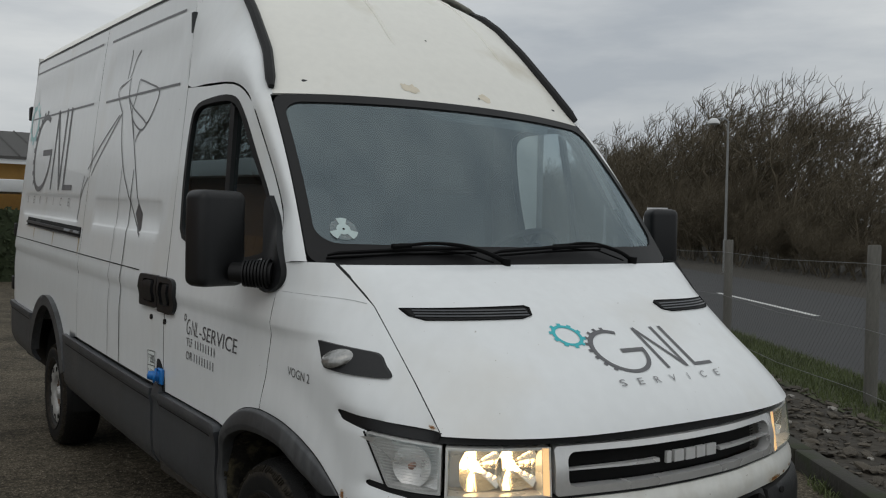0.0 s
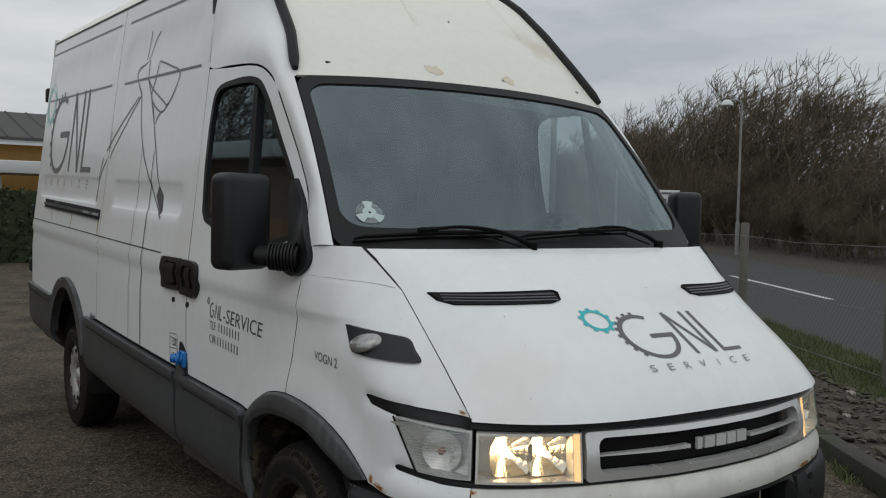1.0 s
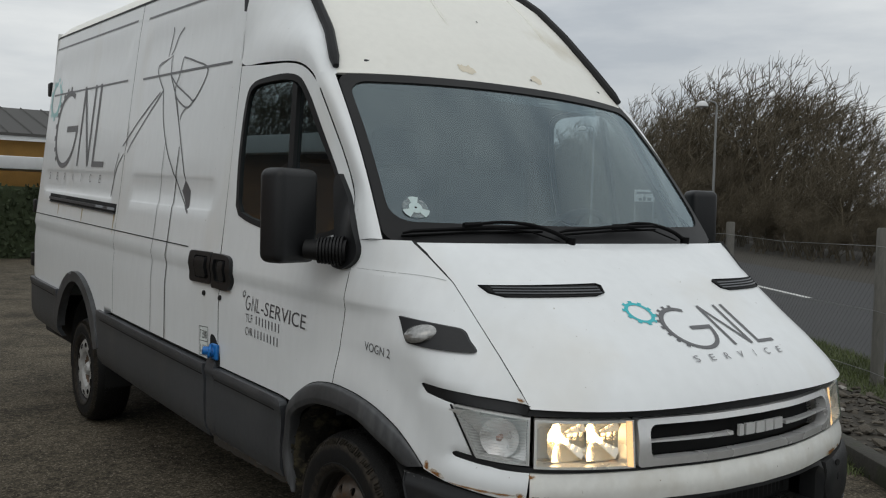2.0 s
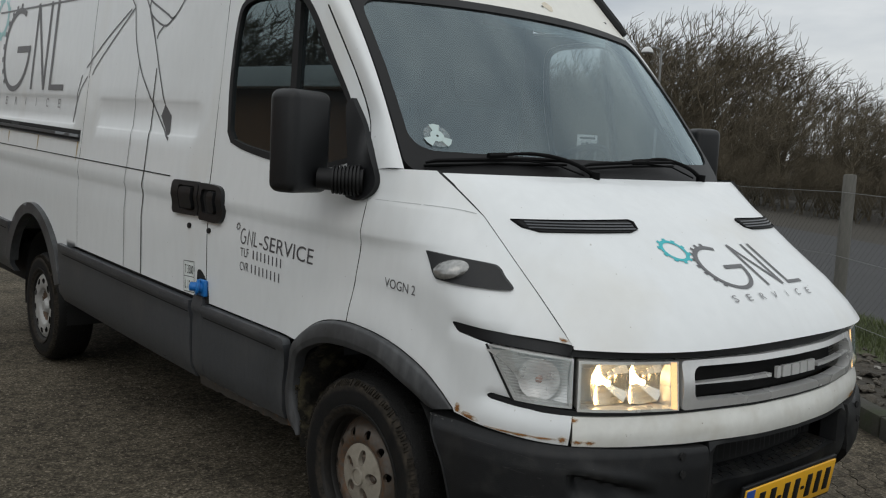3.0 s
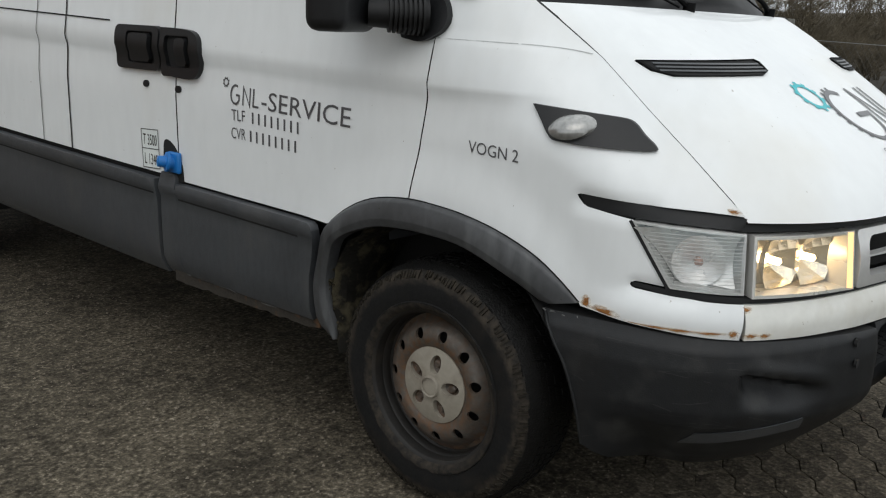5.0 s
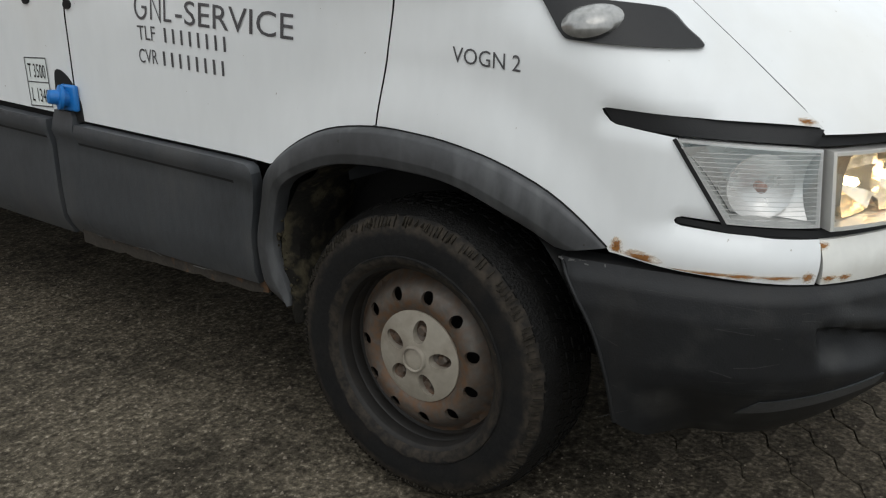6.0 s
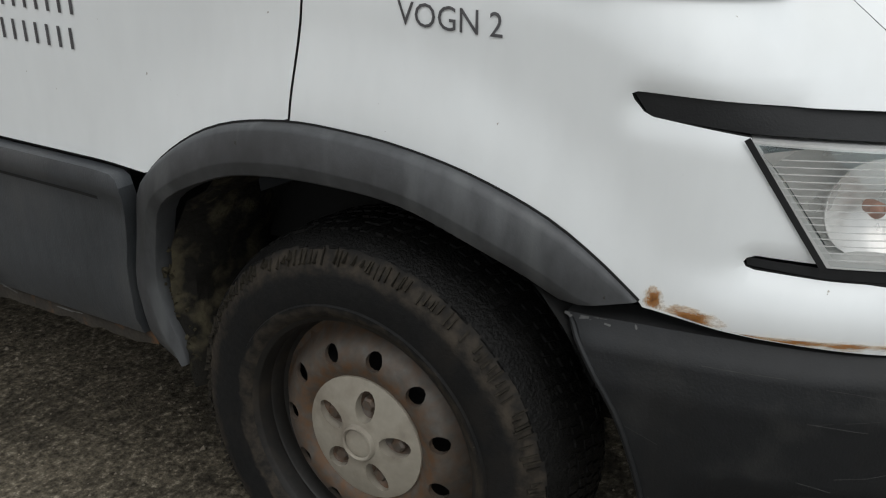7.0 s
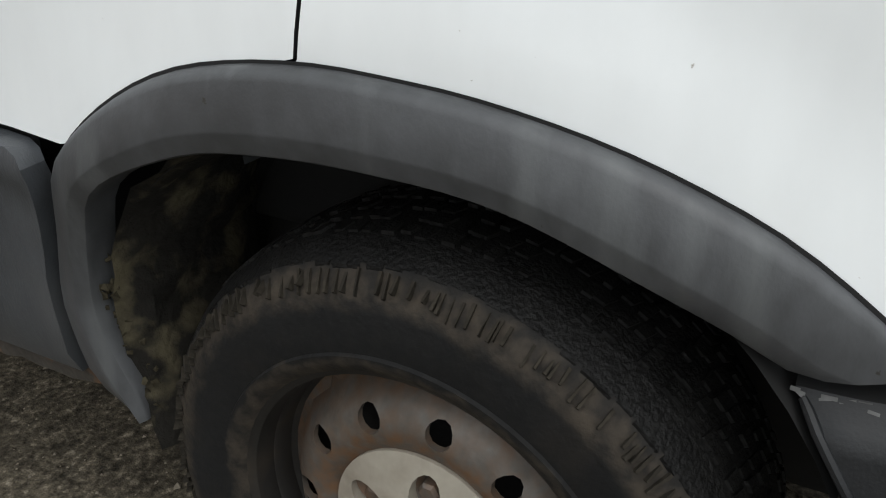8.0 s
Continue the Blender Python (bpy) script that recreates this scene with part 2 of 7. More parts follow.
def ring_dirt(mat, stops, colour, patchy=0.6):
    """Dirt in rings round a wheel's axle: (radius, amount) stops, broken up by noise."""
    n, l = mat.node_tree.nodes, mat.node_tree.links
    b = n["Principled BSDF"]
    was = b.inputs["Base Color"].links[0].from_socket
    tc = n.new("ShaderNodeTexCoord")
    flat = n.new("ShaderNodeVectorMath")
    flat.operation = "MULTIPLY"
    flat.inputs[1].default_value = (0, 1, 1)
    ln = n.new("ShaderNodeVectorMath")
    ln.operation = "LENGTH"
    l.new(tc.outputs["Object"], flat.inputs[0]), l.new(flat.outputs["Vector"], ln.inputs[0])
    nz = n.new("ShaderNodeTexNoise")
    nz.inputs["Scale"].default_value, nz.inputs["Detail"].default_value = 28.0, 7.0
    l.new(tc.outputs["Object"], nz.inputs["Vector"])
    wob = n.new("ShaderNodeMath")
    wob.operation = "MULTIPLY_ADD"
    wob.inputs[1].default_value = 0.03
    l.new(nz.outputs["Fac"], wob.inputs[0]), l.new(ln.outputs["Value"], wob.inputs[2])
    rm = n.new("ShaderNodeValToRGB")
    e = rm.color_ramp.elements
    for el, (r, v) in ((e[0], stops[0]), (e[1], stops[-1])):
        el.position, el.color = (r + 0.015) / 0.4, (v, v, v, 1)
    for r, v in stops[1:-1]:
        e.new((r + 0.015) / 0.4).color = (v, v, v, 1)
    sc = n.new("ShaderNodeMath")
    sc.operation = "DIVIDE"
    sc.inputs[1].default_value = 0.4
    l.new(wob.outputs[0], sc.inputs[0]), l.new(sc.outputs[0], rm.inputs["Fac"])
    fine = n.new("ShaderNodeTexNoise")
    fine.inputs["Scale"].default_value, fine.inputs["Detail"].default_value = 60.0, 5.0
    l.new(tc.outputs["Object"], fine.inputs["Vector"])
    fr = n.new("ShaderNodeMapRange")
    fr.inputs["From Min"].default_value, fr.inputs["From Max"].default_value = 0.35, 0.65
    fr.inputs["To Min"].default_value, fr.inputs["To Max"].default_value = 1 - patchy, 1.0
    l.new(fine.outputs["Fac"], fr.inputs["Value"])
    ml = n.new("ShaderNodeMath")
    ml.operation = "MULTIPLY"
    l.new(rm.outputs["Color"], ml.inputs[0]), l.new(fr.outputs["Result"], ml.inputs[1])
    mx = n.new("ShaderNodeMix")
    mx.data_type = "RGBA"
    mx.inputs[7].default_value = (*colour, 1)
    l.new(ml.outputs[0], mx.inputs["Factor"]), l.new(was, mx.inputs[6])
    l.new(mx.outputs[2], b.inputs["Base Color"])


ring_dirt(TYRE, ((0.0, 0.0), (0.19, 0.0), (0.206, 0.62), (0.229, 0.55), (0.233, 0.04), (0.280, 0.03), (0.286, 0.3), (0.300, 0.8), (0.314, 0.75), (0.322, 0.2), (0.328, 0.0)), (0.058, 0.047, 0.035), 0.8)
ring_dirt(RIM, ((0.0, 0.0), (0.10, 1.0), (0.124, 0.95), (0.136, 0.55), (0.150, 0.35), (0.166, 0.4), (0.176, 0.8), (0.21, 0.8)), (0.13, 0.070, 0.036), 0.85)


# ---- geometry helpers ----
def part(name, mesh, mat, parent, label=""):
    """Links a mesh (or a bmesh) as one object under its thing."""
    if isinstance(mesh, bmesh.types.BMesh):
        me = bpy.data.meshes.new(name)
        mesh.to_mesh(me)
        mesh.free()
        mesh = me
    if mat is WHITE:
        mat = [WHITE, GAP]     # folded rims painted dark for the shade in the panel gaps
    for m in (mat if isinstance(mat, (list, tuple)) else [mat, mat]):
        mesh.materials.append(m)
    ob = new(name, mesh)
    if parent:
        ob.parent = parent
    if label:
        tagged(ob, label)
    return ob


def thing(name, label, category, group="", kind="", at=None):
    ob = new(name)
    ob.empty_display_size = 0.1
    if at:
        ob.matrix_basis = at
    return tagged(ob, label, category, group, kind)


def raw(verts, faces, smooth=True, sharp=35, name="mesh"):
    me = bpy.data.meshes.new(name)
    me.from_pydata([tuple(v) for v in verts], [], [tuple(f) for f in faces])
    if smooth:
        me.shade_smooth()
        me.set_sharp_from_angle(angle=radians(sharp))
    me.update()
    return me


def join(*lists):
    """Joins (verts, faces) pairs."""
    V, F = [], []
    for v, f in lists:
        o = len(V)
        V += [tuple(p) for p in v]
        F += [tuple(i + o for i in q) for q in f]
    return V, F


def tube(path, radii, k=6, cap=True):
    path = [Vector(p) for p in path]
    if not isinstance(radii, (list, tuple)):
        radii = [radii] * len(path)
    V, F = [], []
    side = None
    for i, p in enumerate(path):
        d = (path[min(i + 1, len(path) - 1)] - path[max(i - 1, 0)]).normalized()
        if side is None:
            side = d.orthogonal().normalized()
        else:
            side = (side - d * side.dot(d)).normalized()
        up = d.cross(side)
        for j in range(k):
            a = 2 * math.pi * j / k
            V.append(p + radii[i] * (math.cos(a) * side + math.sin(a) * up))
        if i:
            o = (i - 1) * k
            F += [(o + j, o + (j + 1) % k, o + k + (j + 1) % k, o + k + j) for j in range(k)]
    if cap:
        F.append(tuple(reversed(range(k))))
        F.append(tuple(range(len(V) - k, len(V))))
    return V, F


def lathe(profile, n=64, axis="x", closed=False):
    """Turns (along, radius) pairs round an axis."""
    V, F = [], []
    m = len(profile)
    for j in range(n):
        a = 2 * math.pi * j / n
        for u, r in profile:
            p = (u, r * math.cos(a), r * math.sin(a))
            V.append(p if axis == "x" else (p[1], p[2], p[0]))
    for j in range(n):
        for i in range(m - (0 if closed else 1)):
            a, b = j * m + i, j * m + (i + 1) % m
            c, d = ((j + 1) % n) * m + (i + 1) % m, ((j + 1) % n) * m + i
            F.append((a, d, c, b))
    return V, F


def box(x0, x1, y0, y1, z0, z1, bevel=0.0, seg=2):
    bm = bmesh.new()
    bmesh.ops.create_cube(bm, size=1.0)
    for v in bm.verts:
        v.co = Vector(((x0 + x1) / 2 + v.co.x * (x1 - x0), (y0 + y1) / 2 + v.co.y * (y1 - y0), (z0 + z1) / 2 + v.co.z * (z1 - z0)))
    if bevel:
        bmesh.ops.bevel(bm, geom=bm.edges[:], offset=bevel, segments=seg, affect="EDGES", profile=0.5)
        for f in bm.faces:
            f.smooth = True
    return bm


def box_vf(*a, **k):
    bm = box(*a, **k)
    bm.verts.index_update()
    V, F = [v.co.copy() for v in bm.verts], [[v.index for v in f.verts] for f in bm.faces]
    bm.free()
    return V, F


def smooth01(t):
    t = min(1.0, max(0.0, t))
    return t * t * (3 - 2 * t)


def spline(points, n=8):
    """A Catmull-Rom curve through the points."""
    P = [np.array(p, float) for p in points]
    P = [2 * P[0] - P[1]] + P + [2 * P[-1] - P[-2]]
    out = []
    for i in range(1, len(P) - 2):
        a, b, c, d = P[i - 1:i + 3]
        for k in range(n):
            t = k / n
            out.append(0.5 * (2 * b + (c - a) * t + (2 * a - 5 * b + 4 * c - d) * t * t + (3 * b - a - 3 * c + d) * t ** 3))
    out.append(P[-2])
    return out


def inside(poly, p):
    x, y = p
    hit = False
    for (x0, y0), (x1, y1) in zip(poly, poly[1:] + poly[:1]):
        if (y0 > y) != (y1 > y) and x < (x1 - x0) * (y - y0) / (y1 - y0) + x0:
            hit = not hit
    return hit


def dense(poly, step):
    out = []
    for (x0, y0), (x1, y1) in zip(poly, poly[1:] + poly[:1]):
        k = max(1, int(math.ceil(math.hypot(x1 - x0, y1 - y0) / step)))
        out += [(x0 + (x1 - x0) * i / k, y0 + (y1 - y0) * i / k) for i in range(k)]
    return out


def region(outer, holes=(), step=0.05, rows=()):
    """Triangles that fill an outline with holes, fine enough to be bent. Gives points, triangles and the closed loops."""
    from mathutils.geometry import delaunay_2d_cdt
    loops = [dense([tuple(map(float, p)) for p in lp], step) for lp in (outer, *holes)]
    pts, edges, ids = [], [], []
    for lp in loops:
        o = len(pts)
        pts += lp
        ids.append([o + i for i in range(len(lp))])
        edges += [(o + i, o + (i + 1) % len(lp)) for i in range(len(lp))]
    xs, ys = [p[0] for p in loops[0]], [p[1] for p in loops[0]]
    edge_pts = np.array(pts)
    gx = np.arange(min(xs) + step / 2, max(xs), step)
    for c in rows:
        for a in gx:
            if inside(loops[0], (a, c)) and not any(inside(h, (a, c)) for h in loops[1:]):
                if np.min(np.hypot(edge_pts[:, 0] - a, edge_pts[:, 1] - c)) > 0.008:
                    pts.append((a, c))
    gy = np.arange(min(ys) + step / 2, max(ys), step)
    for a in gx:
        for c in gy:
            if any(abs(c - r_) < step * 0.4 for r_ in rows):
                continue
            if inside(loops[0], (a, c)) and not any(inside(h, (a, c)) for h in loops[1:]):
                if np.min(np.hypot(edge_pts[:, 0] - a, edge_pts[:, 1] - c)) > step * 0.45:
                    pts.append((a, c))
    res = delaunay_2d_cdt([Vector(p) for p in pts], edges, [], 0, 1e-6)
    v2 = [tuple(v) for v in res[0]]
    back = {}
    for i, src in enumerate(res[3]):
        for s_ in src:
            back[s_] = i
    tris = []
    for f in res[2]:
        c = (sum(v2[i][0] for i in f) / 3, sum(v2[i][1] for i in f) / 3)
        if inside(loops[0], c) and not any(inside(h, c) for h in loops[1:]):
            tris.append(tuple(f))
    return v2, tris, [[back[i] for i in lp] for lp in ids]


def sheet(outer, holes, place, depth=0.012, step=0.05, sharp=35, rows=()):
    """Bends a filled outline on to a surface: place(a, b, off) gives the point off metres outside it. The rim is folded in."""
    v2, tris, loops = region(outer, holes, step, rows)
    V = [Vector(place(a, b, 0.0)) for a, b in v2]
    probe = sum(((V[f[1]] - V[f[0]]).cross(V[f[2]] - V[f[0]]).dot(Vector(place(*v2[f[0]], 0.01)) - V[f[0]]) for f in tris[:40]), 0.0)
    F = [f if probe > 0 else f[::-1] for f in tris]
    if depth:
        for lp in loops:
            o = len(V)
            V += [Vector(place(*v2[i], -depth)) for i in lp]
            k = len(lp)
            for i in range(k):
                q = (lp[i], lp[(i + 1) % k], o + (i + 1) % k, o + i)
                F.append(q)
    me = raw(V, F, True, sharp)
    if depth:
        bm = bmesh.new()
        bm.from_mesh(me)
        bmesh.ops.recalc_face_normals(bm, faces=bm.faces)
        bm.normal_update()
        f0 = min(bm.faces, key=lambda f: (f.calc_center_median() - V[F[0][0]]).length)
        want = Vector(place(*v2[F[0][0]], 0.01)) - V[F[0][0]]
        if f0.normal.dot(want) < 0:
            bmesh.ops.reverse_faces(bm, faces=bm.faces)
        bm.to_mesh(me)
        bm.free()
        me.set_sharp_from_angle(angle=radians(sharp))
        for f in me.polygons[len(tris):]:
            f.material_index = 1
    return me


def strokes(lines, width, place, off=0.0015):
    """Flat painted ribbons of a given width on a surface."""
    V, F = [], []
    for ln in lines:
        P = [np.array(ln[0], float)]
        for q in ln[1:]:
            q, p = np.array(q, float), P[-1]
            k = max(1, int(np.hypot(*(q - p)) / 0.05))
            P += [p + (q - p) * i / k for i in range(1, k + 1)]
        o = len(V)
        for i, p in enumerate(P):
            d0 = P[i] - P[i - 1] if i else P[1] - P[0]
            d1 = P[i + 1] - P[i] if i < len(P) - 1 else d0
            d0, d1 = d0 / max(1e-9, np.hypot(*d0)), d1 / max(1e-9, np.hypot(*d1))
            d = d0 + d1
            d = d / max(1e-9, np.hypot(*d))
            w = width / 2 / max(0.45, float(d @ d1))
            V += [place(p[0] - d[1] * w, p[1] + d[0] * w, off), place(p[0] + d[1] * w, p[1] - d[0] * w, off)]
        F += [(o + 2 * i, o + 2 * i + 1, o + 2 * i + 3, o + 2 * i + 2) for i in range(len(P) - 1)]
    return raw(V, F, False)


def lettering(text, size, place, a0, b0, flip=1.0, off=0.0015, width=None, shear=0.0):
    """Words in the built-in font, laid on a surface from the point (a0, b0); flip: the way in which the reading runs."""
    cu = bpy.data.curves.new("words", "FONT")
    cu.body, cu.size, cu.shear, cu.resolution_u = text, size, shear, 3
    tmp = bpy.data.objects.new("words", cu)
    me = bpy.data.meshes.new_from_object(tmp)
    bpy.data.objects.remove(tmp)
    wide = max(v.co.x for v in me.vertices)
    k = width / wide if width else 1.0
    for v in me.vertices:
        v.co = Vector(place(a0 + flip * v.co.x * k, b0 + v.co.y, off))
    me.update()
    return me


# ---- the van's skin ----
# half of the plan outline, from the middle of the nose round the corner, along the flank and round the tail
PLAN = spline([(0, -0.905), (0.2, -0.893), (0.408, -0.85), (0.475, -0.832), (0.62, -0.777), (0.735, -0.706), (0.80, -0.625), (0.85, -0.49),
               (0.865, -0.37), (0.879, -0.2), (0.893, 0.08), (0.909, 0.4), (0.923, 0.9), (0.935, 1.3), (0.943, 2.0), (0.945, 3.2), (0.945, 4.45), (0.935, 4.65),
               (0.90, 4.77), (0.82, 4.83), (0.6, 4.85), (0, 4.86)], 10)
PX, PY = np.array([p[0] for p in PLAN]), np.array([p[1] for p in PLAN])
PS = np.concatenate([[0], np.cumsum(np.hypot(np.diff(PX), np.diff(PY)))])
TX, TY = np.gradient(PX, PS), np.gradient(PY, PS)
RAKE = 0.03
NFRONT = int(np.argmax(PX > 0.86))


def along(y):
    """The arc length at which the flank reaches y."""
    return float(np.interp(y, PY, PS))


def front(x):
    """The arc length at which the nose reaches the half width x."""
    return float(np.interp(x, PX[:NFRONT], PS[:NFRONT]))


def skin(s, z, off=0.0, side=-1):
    """A point on the body's flank or nose: arc length, height before the rake, metres outside, and the side (-1: the van's right)."""
    hx, y = float(np.interp(s, PS, PX)), float(np.interp(s, PS, PY))
    tx, ty = float(np.interp(s, PS, TX)), float(np.interp(s, PS, TY))
    k = math.hypot(tx, ty)
    nx, ny = ty / k, -tx / k
    d = off
    flank = smooth01((y + 0.15) / 0.3)
    # lean of the flank and the swage lines
    lean = float(np.interp(z, (0.3, 0.5, 1.10, 1.16, 1.2, 1.36, 1.6, 1.9, 2.2, 2.38, 2.5), (-0.012, 0, 0, -0.010, -0.015, -0.034, -0.062, -0.097, -0.135, -0.163, -0.20)))
    d += lean * flank
    # hollow under the shoulder line
    d += float(np.interp(z, (0.96, 1.045, 1.065, 1.088), (0.0, -0.0078, -0.0070, 0.0))) * smooth01((y + 0.42) / 0.3)
    d -= 0.055 * smooth01((0.75 - y) / 0.8) * smooth01((z - 1.08) / 0.5) * flank
    if y > 1.1 and y < 4.75:
        for y0, y1, z0, z1, dep in ((1.18, 2.38, 1.32, 1.47, 0.006), (2.68, 4.45, 1.32, 1.475, 0.006), (1.2, 2.38, 2.02, 2.2, 0.006), (2.68, 4.45, 2.02, 2.2, 0.006)):
            a, b = min(y - y0, y1 - y), min(z - z0, z1 - z)
            inside = 0.05 - math.hypot(max(0.0, 0.05 - a), max(0.0, 0.05 - b))
            if a > -0.02 and b > -0.02:
                d -= dep * smooth01(inside / (0.016 if z - z0 < z1 - z else 0.03))
    # the nose leans back
    d -= 0.14 * (z - 0.72) * smooth01((-0.35 - y) / 0.3)
    # bulge of the wing over the front wheel
    if y < 0.7:
        rad = math.hypot(y - 0.02, (z - 0.42) * 1.02)
        d += 0.016 * smooth01((0.545 - rad) / 0.14) * smooth01((z - 0.55) / 0.15)
        d -= 0.006 * smooth01((z - 1.192 - 0.05 * min(0, y)) / 0.014) * smooth01((0.2 - y) / 0.1)
    px, py = hx + nx * d, y + ny * d
    if y < 0.14:
        zb = float(np.interp(y, (-0.69, -0.49, -0.3, -0.1, 0.1), (0.80, 0.86, 0.95, 1.03, 1.12)))
        zt = float(np.interp(y, (-0.69, -0.55, -0.44, -0.318, -0.165, 0.2), (0.872, 0.985, 1.07, 1.172, 1.295, 1.296)))
        xt = float(np.interp(y, (-0.69, -0.555, -0.44, -0.318, -0.2195, -0.165, -0.06, 0.03, 0.14), (0.733, 0.7255, 0.7215, 0.7235, 0.750, 0.771, 0.820, 0.852, 0.86)))
        if z > zb and y > -0.70:
            u = min(1.15, (z - zb) / (zt - zb))
            w = smooth01((0.14 - y) / 0.17)
            px += (xt + nx * off - px) * (u ** 1.9) * w
            py += float(np.interp(y, (-0.69, -0.655, -0.556, -0.44), (-0.016, -0.014, -0.0083, -0.001))) * (u ** 1.9) * w
    return (side * px, py, z + (RAKE + 0.016 * max(0.0, z - 1.3)) * max(y, 0.0))


def flank(side):
    """Surface over (y, z) for the flank."""
    return lambda y, z, off=0.0: skin(along(y), z, off, side)


def nose(x, z, off=0.0):
    """Surface over (x, z) for the nose, right to left."""
    return skin(front(abs(x)), z, off, -1 if x < 0 else 1)


def arc(s, z, off=0.0):
    """Surface over signed arc length and height, round the nose: negative on the van's right."""
    return skin(abs(s), z, off, -1 if s < 0 else 1)


# bonnet: middle line and edge line by height
HZ = (0.862, 0.90, 0.98, 1.07, 1.172, 1.25, 1.289)
HYC = (-0.897, -0.872, -0.788, -0.650, -0.495, -0.355, -0.255)
HYE = (-0.692, -0.655, -0.555, -0.44, -0.318, -0.2195, -0.164)
HXE = (0.7275, 0.7270, 0.7215, 0.7180, 0.7200, 0.7465, 0.7633)


def bonnet(x, z, off=0.0):
    xe, yc, ye = (float(np.interp(z, HZ, c)) for c in (HXE, HYC, HYE))
    u = min(1.0, abs(x) / xe)
    y = yc + (ye - yc) * (0.25 * u ** 2 + 0.75 * u ** 4.5)
    y += 0.004 * smooth01((z - 1.180) / 0.012)
    return (x, y - off * 0.75, z + off * 0.65)


# windscreen over (u, v): u from -1 (van's right) to 1, v from the bottom to the top
def screen(a, b, off=0.0):
    u, v = a / 0.78, b / 0.74
    ex, ey, ez = -0.815 + 0.068 * v, -0.06 + 0.463 * v, 1.295 + 0.582 * v
    cy, cz = -0.225 + 0.535 * v, 1.285 + 0.615 * v
    w = abs(u) ** 2.2
    ey, ez = ey, ez
    bow = 0.02 * math.sin(math.pi * min(1, max(0, v)))
    x = -ex * u
    return (x, cy + (ey - cy) * w - (bow + off) * 0.72, cz + (ez - cz) * w + (bow + off) * 0.6)


def front_roof(a, b, off=0.0):
    """The raised roof above the windscreen, over (u, v)."""
    u, v = a / 0.7, b / 0.85
    st = [(0.740, 0.410, 1.884), (0.695, 0.56, 2.06), (0.675, 0.745, 2.24), (0.66, 0.905, 2.375), (0.65, 1.02, 2.45), (0.64, 1.13, 2.495)]
    t = (0, 0.2, 0.5, 0.73, 0.87, 1)
    ex, ey, ez = (float(np.interp(v, t, [p[i] for p in st])) for i in range(3))
    cy = float(np.interp(v, t, (0.316, 0.47, 0.70, 0.90, 1.02, 1.16)))
    cz = float(np.interp(v, t, (1.903, 2.09, 2.31, 2.47, 2.54, 2.585)))
    w = abs(u) ** 2.4
    return (ex * u, cy + (ey - cy) * w - off * 0.75, cz + (ez - cz) * w + off * 0.65)


DOOR_SEAM = [(0.086, 0.814), (0.077, 0.88), (0.065, 0.97), (0.056, 1.06), (0.05, 1.17), (0.052, 1.285), (0.175, 1.50), (0.385, 1.765), (0.47, 1.855), (0.60, 1.908), (0.85, 1.92), (1.068, 1.93)]
ARCH_OUT = [(0.345, 0.372), (0.405, 0.402), (0.420, 0.46), (0.419, 0.53), (0.392, 0.620), (0.368, 0.681), (0.293, 0.745), (0.201, 0.790), (0.086, 0.810), (-0.022, 0.808), (-0.114, 0.795), (-0.198, 0.773), (-0.279, 0.739), (-0.340, 0.698), (-0.393, 0.652)]
ARCH_IN = [(-0.323, 0.637), (-0.298, 0.641), (-0.258, 0.665), (-0.185, 0.698), (-0.090, 0.729), (0.010, 0.738), (0.120, 0.733), (0.205, 0.716), (0.310, 0.665), (0.345, 0.605), (0.362, 0.54), (0.358, 0.475), (0.335, 0.41), (0.330, 0.375)]


def spl2(pts, n=5):
    return [tuple(p) for p in spline(pts, n)]


def resample(pts, n):
    """n points evenly along a polyline."""
    P = np.array(pts)
    d = np.concatenate([[0], np.cumsum(np.hypot(*np.diff(P, axis=0).T))])
    return [(float(np.interp(t, d, P[:, 0])), float(np.interp(t, d, P[:, 1]))) for t in np.linspace(0, d[-1], n)]


def grow(pts, d):
    """Moves an outline outward by d (about its middle)."""
    cx, cy = sum(p[0] for p in pts) / len(pts), sum(p[1] for p in pts) / len(pts)
    out = []
    for x, y in pts:
        k = math.hypot(x - cx, y - cy)
        out.append((x + (x - cx) / k * d, y + (y - cy) / k * d))
    return out


def rounded(x0, x1, y0, y1, r, n=5):
    out = []
    for cx, cy, a0 in ((x1 - r, y1 - r, 0), (x0 + r, y1 - r, 90), (x0 + r, y0 + r, 180), (x1 - r, y0 + r, 270)):
        out += [(cx + r * math.cos(radians(a0 + 90 * i / n)), cy + r * math.sin(radians(a0 + 90 * i / n))) for i in range(n + 1)]
    return out


WIN = spl2([(0.955, 1.36), (0.985, 1.55), (0.985, 1.76), (0.945, 1.845), (0.80, 1.868), (0.60, 1.866), (0.495, 1.805), (0.34, 1.62), (0.185, 1.43), (0.13, 1.33), (0.30, 1.272), (0.55, 1.272), (0.80, 1.298), (0.92, 1.322)], 4)

van = thing("van", "white high-roof delivery van with grey plastic cladding and rust spots", "van", at=Matrix.Translation((0, 0, -0.02)))


